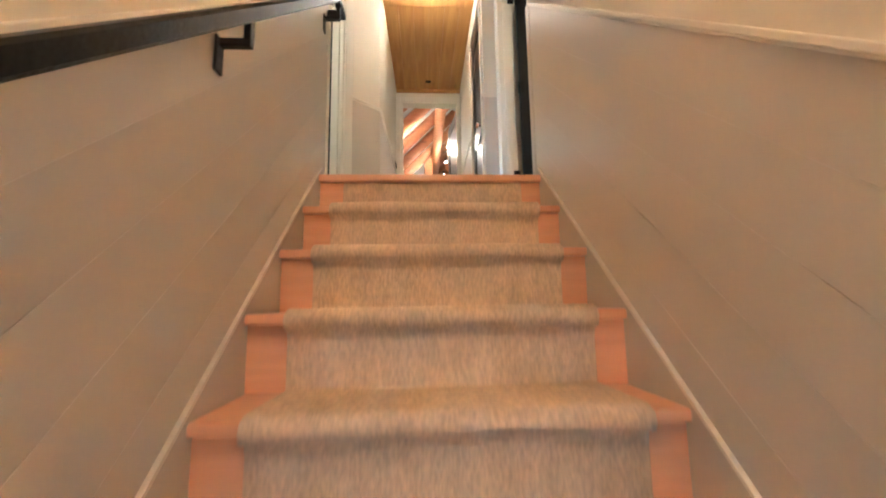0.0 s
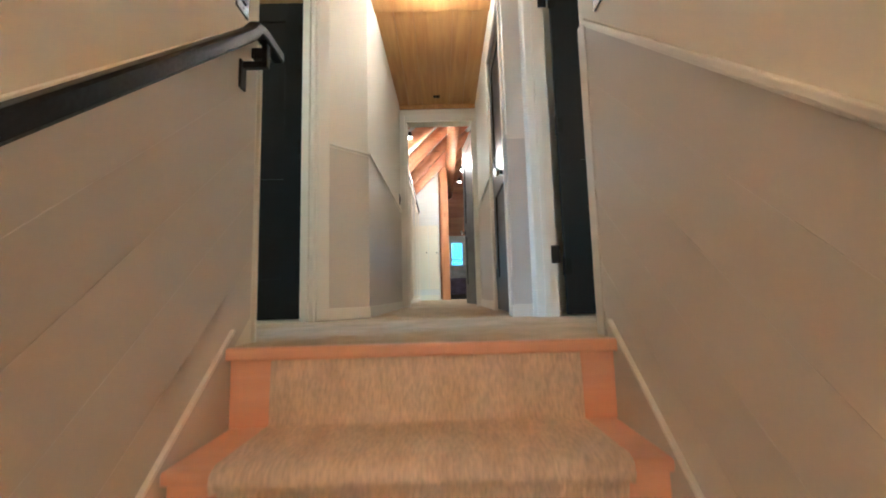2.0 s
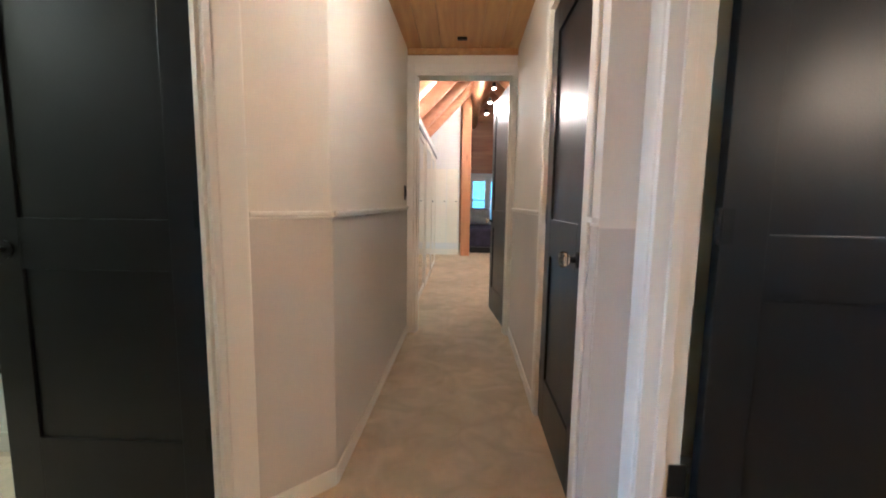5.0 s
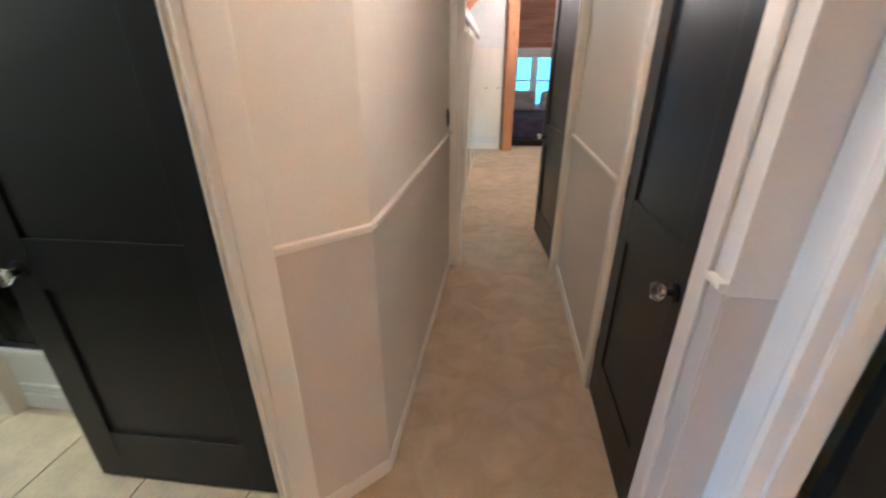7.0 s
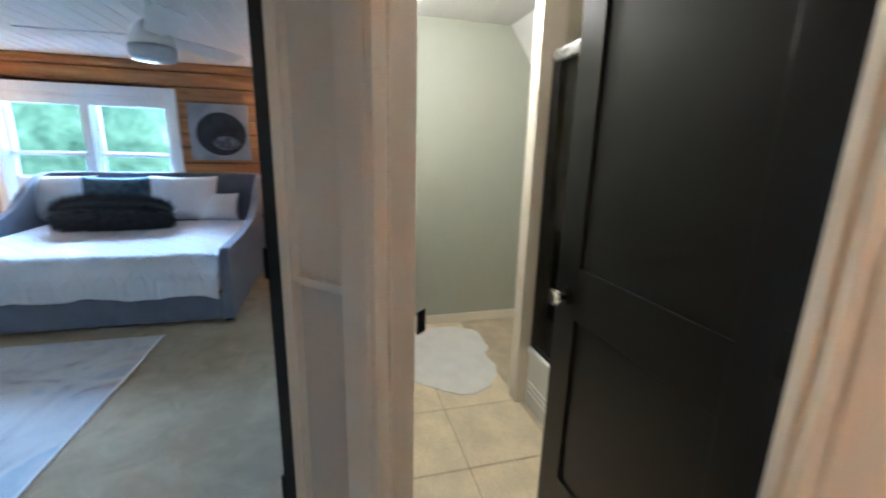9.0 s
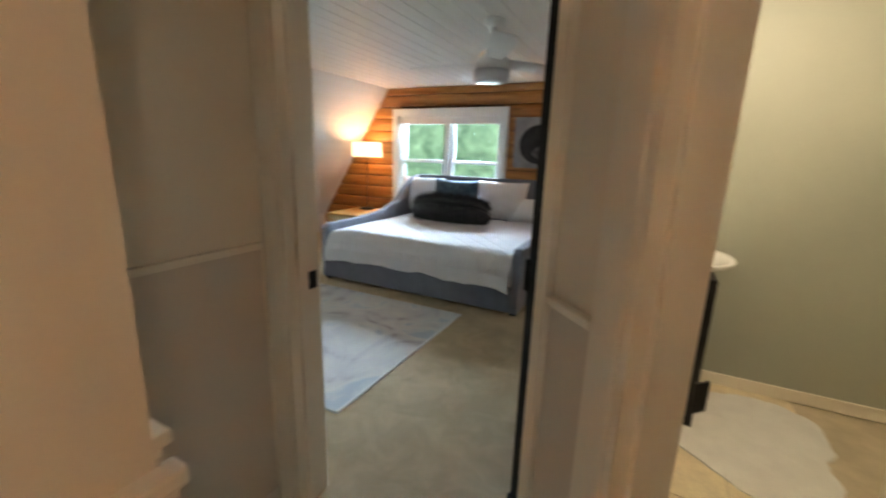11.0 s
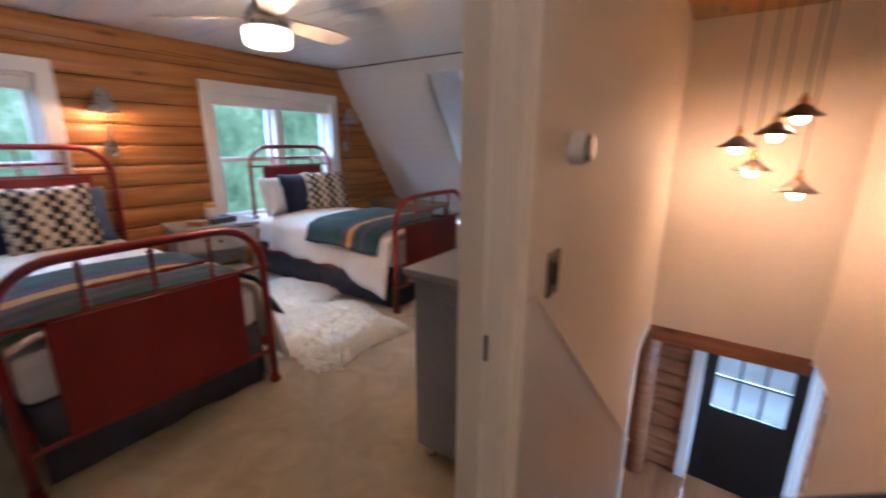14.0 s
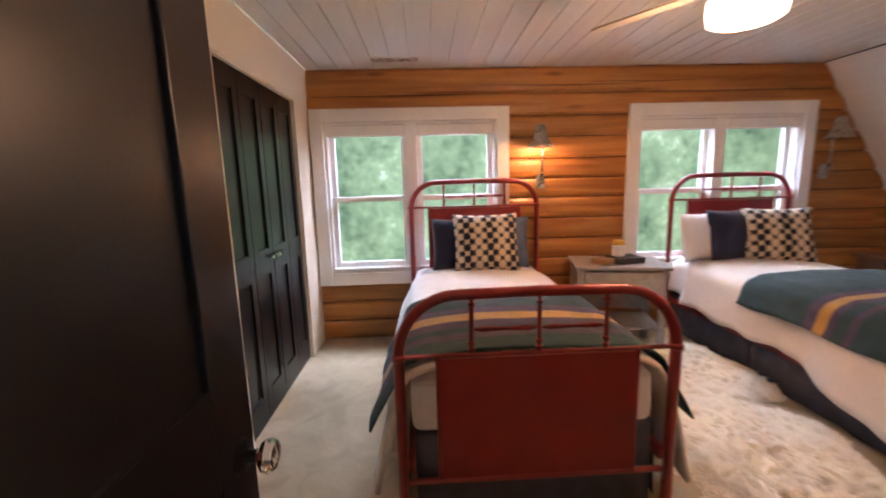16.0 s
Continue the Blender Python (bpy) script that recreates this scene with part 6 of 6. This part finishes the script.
def wing(y0, y1):
    """Side panel: low at the foot, sweeping up to the head."""
    bm = bmesh.new()
    prof = [(KL, 0.03), (KL, 0.56), (KL - 0.05, 0.595), (1.4, 0.60), (0.95, 0.64), (0.65, 0.74), (0.40, 0.92), (0.22, 1.02), (0.05, 1.05), (0.0, 1.05), (0.0, 0.03)]
    a = [bm.verts.new((x, y0, z)) for x, z in prof]
    b = [bm.verts.new((x, y1, z)) for x, z in prof]
    f1 = bm.faces.new(a)
    f2 = bm.faces.new(b[::-1])
    n = len(prof)
    for i in range(n):
        bm.faces.new((a[i], a[(i + 1) % n], b[(i + 1) % n], b[i]))
    bmesh.ops.recalc_face_normals(bm, faces=bm.faces[:])
    bmesh.ops.bevel(bm, geom=bm.edges[:], offset=0.014, segments=2, profile=0.6, affect="EDGES", clamp_overlap=True)
    return bm


part("side_wing", wing(KW - 0.075, KW), M_UPH, kb)
part("side_wing", wing(-KW, -KW + 0.075), M_UPH, kb)
part("foot_rail", boxed(KL - 0.07, KL - 0.005, -KW + 0.076, KW - 0.076, 0.03, 0.25, 0.015, seg=3), M_UPH, kb)
part("headboard", boxed(0.0, 0.10, -KW + 0.076, KW - 0.076, 0.05, 1.06, 0.03, seg=3), M_UPH, kb)
part("mattress", boxed(0.10, KL - 0.075, -KW + 0.09, KW - 0.09, 0.16, 0.49, 0.05, seg=3), M_SHEET, kb)
for x in (0.04, KL - 0.10):
    for y in (-KW + 0.02, KW - 0.08):
        part("leg", boxed(x, x + 0.06, y, y + 0.06, 0, 0.031), M_IRON, kb)


def quilted(name, color):
    m = material(name, color, 0.9, vary=0.03, scale=6, fine=0.02, fine_scale=200, bump=0.2, bump_scale=30, sheen=0.2)
    t = m.node_tree
    n, k = t.nodes, t.links
    co = n.new("ShaderNodeTexCoord")
    mp = n.new("ShaderNodeMapping")
    mp.inputs["Rotation"].default_value = (0, 0, radians(45))
    mp.inputs["Scale"].default_value = (7.5, 7.5, 7.5)
    k.new(co.outputs["Object"], mp.inputs["Vector"])
    br = n.new("ShaderNodeTexBrick")
    br.offset = 0.0
    br.inputs["Scale"].default_value = 1.0
    br.inputs["Brick Width"].default_value = br.inputs["Row Height"].default_value = 1.0
    br.inputs["Mortar Size"].default_value, br.inputs["Mortar Smooth"].default_value = 0.10, 1.0
    k.new(mp.outputs[0], br.inputs["Vector"])
    bp = n.new("ShaderNodeBump")
    bp.inputs["Strength"].default_value, bp.inputs["Distance"].default_value, bp.invert = 0.55, 0.012, True
    k.new(br.outputs["Fac"], bp.inputs["Height"])
    old = n["Principled BSDF"].inputs["Normal"].links[0].from_node
    k.new(bp.outputs[0], old.inputs["Normal"])
    return m


M_QUILT = quilted("white_quilted_cotton", (0.66, 0.64, 0.66))
# quilt: top, then over the foot end
bm = bmesh.new()
rows = []
nx, ny = 70, 80
for i in range(nx + 1):
    s = i / nx * 2.02
    row = []
    for j in range(ny + 1):
        y = (2 * j / ny - 1) * (KW - 0.085)
        e = abs(y) / (KW - 0.085)
        wob = 0.5 * noise.noise((y * 2.4, s * 1.5, 4.0)) + 0.3 * noise.noise((y * 6, s * 3, 2.0)) + 0.14 * noise.noise((y * 14, s * 9, 5.0))
        fold = noise.noise((y * 3.1, 0.7, 9.0)) + 0.6 * noise.noise((y * 9.0, 0.2, 3.0))
        flat, r = 1.57, 0.15
        q = s - flat
        if q < 0:
            x, z = 0.28 + s, 0.535 + 0.022 * wob
        elif q < r * math.pi / 2:
            x, z = 0.28 + flat + r * math.sin(q / r) + 0.012 * fold * q, 0.535 - r * (1 - math.cos(q / r)) + 0.022 * wob
        else:
            g = q - r * math.pi / 2
            x, z = 0.28 + flat + r + 0.006 * wob + 0.04 * fold * g + 0.03, 0.535 - r - g * (0.62 + 0.12 * fold)
        row.append(bm.verts.new((x, y, z - 0.03 * e ** 8)))
    rows.append(row)
for i in range(nx):
    for j in range(ny):
        bm.faces.new((rows[i][j], rows[i + 1][j], rows[i + 1][j + 1], rows[i][j + 1]))
o = part("quilt", bm, M_QUILT, smooth=True)
o.location = (-5.5, 0.285, 0)
tagged(thicken(o, 0.015), "white diamond quilted bedspread over the king bed", "quilt")
M_BLUEP = material("blue_patterned_cotton", (0.035, 0.075, 0.12), 0.9, vary=0.1, scale=18, second=(0.10, 0.17, 0.22), fine=0.2, fine_scale=90, bump=0.3)
M_FAUX = material("dark_brown_faux_fur", (0.030, 0.022, 0.024), 1.0, vary=0.3, scale=20, fine=0.35, fine_scale=160, bump=1.0, bump_scale=140, sheen=0.4)
for y, w, h in ((-0.60, 0.68, 0.50), (0.56, 0.68, 0.50)):
    pillow("pillow", "white euro pillow standing at the headboard", M_SHEET, (-5.22, y, 0.545), w, h, 0.24, 90, 14, group="king bed pillows", seed=y)
pillow("pillow", "white sleeping pillow beside the wing", M_SHEET, (-5.20, 0.90, 0.545), 0.42, 0.32, 0.17, 90, 22, group="king bed pillows", seed=9)
pillow("cushion", "dark blue patterned square cushion", M_BLUEP, (-4.98, 0.02, 0.548), 0.62, 0.50, 0.18, 90, 14, "cushion", seed=12)


def lumbar(at, rz):
    """Shaggy bolster with locks of fur."""
    rng = random.Random(7)
    bm = bmesh.new()
    n, m = 26, 14
    rings = []
    for i in range(n + 1):
        u = 2 * i / n - 1
        k = max(0.02, (1 - abs(u) ** 4)) ** 0.5
        rings.append([bm.verts.new((u * 0.40, 0.085 * k * math.cos(2 * math.pi * j / m) * (1 + 0.1 * noise.noise((u * 5, j, 1))), 0.12 + 0.115 * k * math.sin(2 * math.pi * j / m))) for j in range(m)])
    for r0, r1 in zip(rings, rings[1:]):
        for j in range(m):
            bm.faces.new((r0[j], r0[(j + 1) % m], r1[(j + 1) % m], r1[j]))
    for q in range(5200):
        u, a = rng.uniform(-1, 1), rng.uniform(0, 2 * math.pi)
        k = max(0.05, (1 - abs(u) ** 4)) ** 0.5
        p = Vector((u * 0.40, 0.085 * k * math.cos(a), 0.12 + 0.115 * k * math.sin(a)))
        d = Vector((0.4 * u + rng.uniform(-0.3, 0.3), math.cos(a), math.sin(a) - 0.5)).normalized() * rng.uniform(0.03, 0.085)
        s = Vector((1, 0, 0)) * 0.005
        bm.faces.new([bm.verts.new(p - s), bm.verts.new(p + s), bm.verts.new(p + d)])
    ob = part("fur_cushion", bm, M_FAUX, smooth=True)
    ob.matrix_world = pose(*at, 0, 0, rz) @ Matrix.Diagonal((1.22, 1.25, 1.22, 1))
    return tagged(ob, "dark brown shaggy faux fur lumbar cushion", "cushion")


lumbar((-4.72, 0.12, 0.545), 90)

# rug
def rug_material(name):
    m = bpy.data.materials.new(name)
    m.use_nodes = True
    t = m.node_tree
    n, k = t.nodes, t.links
    b = n["Principled BSDF"]
    co = n.new("ShaderNodeTexCoord")
    a = n.new("ShaderNodeTexNoise")
    a.inputs["Scale"].default_value, a.inputs["Detail"].default_value, a.inputs["Distortion"].default_value = 2.6, 8, 1.2
    k.new(co.outputs["Object"], a.inputs["Vector"])
    r = n.new("ShaderNodeValToRGB")
    e = r.color_ramp.elements
    e[0].position, e[0].color = 0.30, (0.36, 0.31, 0.34, 1)
    e[1].position, e[1].color = 0.42, (0.62, 0.61, 0.62, 1)
    x = e.new(0.56)
    x.color = (0.72, 0.71, 0.69, 1)
    x = e.new(0.66)
    x.color = (0.50, 0.57, 0.63, 1)
    k.new(a.outputs[0], r.inputs[0])
    k.new(r.outputs[0], b.inputs["Base Color"])
    b.inputs["Roughness"].default_value = 0.95
    w = n.new("ShaderNodeTexNoise")
    w.inputs["Scale"].default_value = 300
    k.new(co.outputs["Object"], w.inputs["Vector"])
    bp = n.new("ShaderNodeBump")
    bp.inputs["Strength"].default_value, bp.inputs["Distance"].default_value = 0.6, 0.006
    k.new(w.outputs[0], bp.inputs["Height"])
    k.new(bp.outputs[0], b.inputs["Normal"])
    return m


rug = thing("area_rug", "faded pale blue and cream patterned area rug", "rug", at=(-2.53, -0.30, 0))
part("weave", boxed(-0.80, 0.77, -1.22, 1.22, 0.0, 0.010, 0.003), rug_material("faded_rug_weave"), rug)
for y in (-1.226, 1.226):
    part("binding", boxed(-0.80, 0.77, y - 0.008, y + 0.008, 0.0, 0.011, 0.003), M_SHEET, rug)

# nightstands, lamps, art
nk = thing("nightstand", "honey pine block nightstand under the slope", "nightstand", at=(-5.08, -1.42, 0))
part("body", boxed(-0.36, 0.42, -0.34, 0.26, 0.0, 0.47, 0.006), M_BENCH, nk)
part("top", boxed(-0.38, 0.44, -0.36, 0.28, 0.47, 0.50, 0.006), M_PINE, nk)
part("drawer", boxed(0.42, 0.435, -0.30, 0.22, 0.22, 0.42, 0.004), M_PINE, nk)
M_LAMPSHADE = glowing("lit_linen_shade", (1.0, 0.78, 0.52), 0.75)


def stand_lamp(name, at, shade_z, h, r, label, pole_from=0.0):
    l = thing(name, label, "lamp", at=at)
    part("base", lathe([(0.0, 0.0), (0.11, 0.0), (0.11, 0.012), (0.03, 0.022), (0.0, 0.022)], sides=24), M_BRONZE, l)
    part("pole", tube([(0, 0, 0.02), (0, 0, shade_z + h * 0.6)], 0.008, 8), M_BRONZE, l)
    part("shade", lathe([(r, 0.0), (r * 0.97, h), (r * 0.955, h), (r * 0.985, 0.0)], (0, 0, shade_z), 32), M_LAMPSHADE, l, "glowing linen drum shade", smooth=True)
    part("bulb", lathe([(0.0, -0.03), (0.025, -0.01), (0.025, 0.02), (0.0, 0.05)], (0, 0, shade_z + h * 0.5), 12), M_BULB, l)
    return l


stand_lamp("floor_lamp", (-5.30, -1.56, 0.502), 0.77, 0.21, 0.22, "bronze table lamp with a lit linen shade")
nr = thing("nightstand", "black nightstand beside the king bed", "nightstand", at=(-5.30, 1.66, 0))
part("top", boxed(-0.22, 0.24, -0.28, 0.28, 0.60, 0.63, 0.005), M_BLACK, nr)
part("body", boxed(-0.20, 0.20, -0.26, 0.26, 0.12, 0.60, 0.005), M_BLACK, nr)
part("drawer", boxed(0.20, 0.215, -0.24, 0.24, 0.40, 0.58, 0.004), M_BLACK, nr)
for x in (-0.20, 0.16):
    for y in (-0.26, 0.22):
        part("leg", boxed(x, x + 0.04, y, y + 0.04, 0, 0.12), M_BLACK, nr)
stand_lamp("table_lamp", (-5.32, 1.58, 0.632), 0.52, 0.20, 0.13, "table lamp with a lit linen shade")
art = thing("canvas_print", "grey canvas print with a dark oval shape", "picture", at=(X1 + 0.055, 0.925, 1.515), rz=90)
M_CANVAS = material("grey_canvas", (0.30, 0.30, 0.31), 0.8, vary=0.15, scale=5, bump=0.3, bump_scale=200)
M_INK = material("black_print_ink", (0.03, 0.03, 0.033), 0.8, vary=0.3, scale=9)
M_INKG = material("grey_print_ink", (0.16, 0.16, 0.17), 0.8, vary=0.4, scale=14)
part("canvas", boxed(-0.31, 0.31, -0.045, -0.005, -0.31, 0.31, 0.004), M_CANVAS, art)
part("dark_shape", lathe([(0.0, 0.0), (0.26, 0.0), (0.26, 0.002), (0.0, 0.002)], sides=40, m=pose(0.02, -0.0455, -0.02, 90) @ Matrix.Diagonal((1, 0.92, 1, 1))), M_INK, art)
part("grey_shape", lathe([(0.0, 0.0), (0.13, 0.0), (0.13, 0.002), (0.0, 0.002)], sides=32, m=pose(0.07, -0.0485, -0.12, 90) @ Matrix.Diagonal((1.1, 0.6, 1, 1))), M_INKG, art)

# ---------------------------------------------------------------- bathroom
tub = thing("bathtub", "white bathtub with a ribbed apron", "bathtub", at=(-2.0, 3.16, 0))
M_TUB = material("white_acrylic", (0.78, 0.79, 0.78), 0.2, vary=0.01, bump=0)
part("apron", boxed(0.0, 1.60, 0.0, 0.03, 0.0, 0.30, 0.004), M_TUB, tub)
for z in (0.075, 0.105, 0.135):
    part("apron_rib", boxed(0.02, 1.58, -0.008, 0.001, z, z + 0.018, 0.004), M_TUB, tub)
part("apron_lip", boxed(-0.005, 1.605, -0.012, 0.05, 0.30, 0.345, 0.012, seg=3), M_TUB, tub)
part("rim", boxed(0.0, 1.60, 0.05, 0.10, 0.295, 0.342, 0.01), M_TUB, tub)
part("basin", boxed(0.0, 1.60, 0.10, 0.98, 0.02, 0.06, 0.01), M_TUB, tub)
M_SURR = material("beige_shower_tile", (0.60, 0.56, 0.44), 0.3, vary=0.06, scale=5, bump=0.03)
setting("shower_wall_back", boxed(-2.0, -0.41, 4.10, 4.19, 0.06, 2.249), M_SURR, "beige shower surround")
setting("shower_wall_side", boxed(-2.045, -2.0, 3.22, 4.19, 0.0, 2.249), M_SURR, "beige shower surround")
setting("shower_post", boxed(-2.09, -2.003, 3.10, 3.218, 0, 2.249, 0.004), M_TRIM, "white wall end beside the tub")
sd = thing("shower_door", "black framed sliding glass door over the tub", "shower door", at=(-2.0, 3.185, 0.345))
part("top_track", boxed(0.0, 1.58, -0.03, 0.035, 1.42, 1.475, 0.012, seg=3), M_STEEL, sd, "brushed steel track")
part("bottom_track", boxed(0.0, 1.58, -0.02, 0.03, 0.0, 0.022, 0.003), M_IRON, sd)
for x in (0.0, 1.55):
    part("side_channel", boxed(x, x + 0.032, -0.02, 0.03, 0.022, 1.42, 0.003), M_IRON, sd)
for x0, x1, y in ((0.035, 0.82, -0.008), (0.78, 1.545, 0.016)):
    part("glass_panel", boxed(x0, x1, y, y + 0.006, 0.024, 1.418), M_PANE, sd).visible_shadow = False
    for x in (x0, x1 - 0.02):
        part("panel_stile", boxed(x, x + 0.02, y - 0.004, y + 0.010, 0.024, 1.418, 0.002), M_IRON, sd)
va = thing("vanity", "dark vanity cabinet with a white basin", "vanity", at=(-3.12, 2.168, 0))
part("cabinet", boxed(0.0, 0.56, 0.0, 0.42, 0.10, 0.80, 0.004), M_BLACK, va)
for x in (0.0, 0.52):
    for y in (0.0, 0.38):
        part("leg", boxed(x, x + 0.04, y, y + 0.04, 0, 0.10), M_BLACK, va)
part("basin", lathe([(0.0, 0.0), (0.20, 0.0), (0.29, 0.035), (0.305, 0.055), (0.30, 0.062), (0.27, 0.055), (0.16, 0.02), (0.0, 0.018)], sides=36, m=pose(0.28, 0.24, 0.80) @ Matrix.Diagonal((1, 0.92, 1, 1))), M_TUB, va, "white oval basin", smooth=True)
part("tap", tube([(0.28, 0.03, 0.81), (0.28, 0.03, 0.96), (0.28, 0.08, 0.99), (0.28, 0.14, 0.96)], 0.011, 10), M_STEEL, va, smooth=True)
hide = bmesh.new()
n = 60
c = hide.verts.new((-2.62, 2.82, 0.010))
r0, r1 = [], []
for i in range(n):
    a = 2 * math.pi * i / n
    e = 1 + 0.20 * math.sin(3 * a + 0.6) * 0.6 + 0.16 * noise.noise((math.cos(a) * 2, math.sin(a) * 2, 8)) + 0.06 * noise.noise((math.cos(a) * 6, math.sin(a) * 6, 8))
    x, y = -2.62 + 0.45 * e * math.cos(a), 2.82 + 0.39 * e * math.sin(a)
    r0.append(hide.verts.new((x, y, 0.010 + 0.003 * noise.noise((x * 8, y * 8, 1)))))
    r1.append(hide.verts.new((x * 1.0, y, 0.0005)))
for i in range(n):
    hide.faces.new((c, r0[i], r0[(i + 1) % n]))
    hide.faces.new((r0[i], r1[i], r1[(i + 1) % n], r0[(i + 1) % n]))
tagged(part("hide_rug", hide, material("white_hide", (0.80, 0.80, 0.76), 0.95, vary=0.04, scale=9, fine=0.08, fine_scale=200, bump=0.5, bump_scale=200, sheen=0.3)), "white irregular hide rug on the bathroom tile", "rug")
strip("baseboard", (-3.15, 4.2), (-3.15, 2.17), 0, 0.075, 0.014, label="white bathroom baseboard")
# unseen glowing fixture, added to go with the bathroom lamp
t = thing("unseen_bath_fixture", "unseen white round bathroom ceiling light, added", "ceiling light", at=(-2.6, 2.6, 2.25))
part("base", lathe([(0.0, 0.0), (0.12, 0.0), (0.12, -0.02), (0.0, -0.02)], sides=28), M_PLASTIC, t)
part("globe", lathe([(0.0, -0.02), (0.105, -0.021), (0.10, -0.06), (0.06, -0.085), (0.0, -0.092)], sides=28), M_GLOBE, t, smooth=True)

# bathroom floor tiles, as pieces
TS = 0.43
for i in range(-6, 3):
    for j in range(-2, 5):
        x0, x1 = -1.17 + i * TS + 0.003, -1.17 + (i + 1) * TS - 0.003
        y0, y1 = 2.70 + j * TS + 0.003, 2.70 + (j + 1) * TS - 0.003
        x0, x1, y0, y1 = max(x0, -3.14), min(x1, -0.50), max(y0, 2.15), min(y1, 3.15)
        if x1 - x0 < 0.03 or y1 - y0 < 0.03:
            continue
        lim = 3.37
        poly = [(x0, y0), (x1, y0), (x1, y1), (x0, y1)]
        out = []
        for a, b in zip(poly, poly[1:] + poly[:1]):
            da, db = a[1] - a[0] - lim, b[1] - b[0] - lim
            if da >= 0:
                out.append(a)
            if da * db < 0:
                q = da / (da - db)
                out.append((a[0] + (b[0] - a[0]) * q, a[1] + (b[1] - a[1]) * q))
        if len(out) < 3:
            continue
        part("tile", prism(out, -0.006, 0.002), M_TILE, bath_floor)
setting("threshold", prism([(-1.10, 2.25), (-0.58, 2.77), (-0.605, 2.795), (-1.125, 2.275)], 0.0, 0.004), M_TILE, "tile edge at the bathroom threshold")
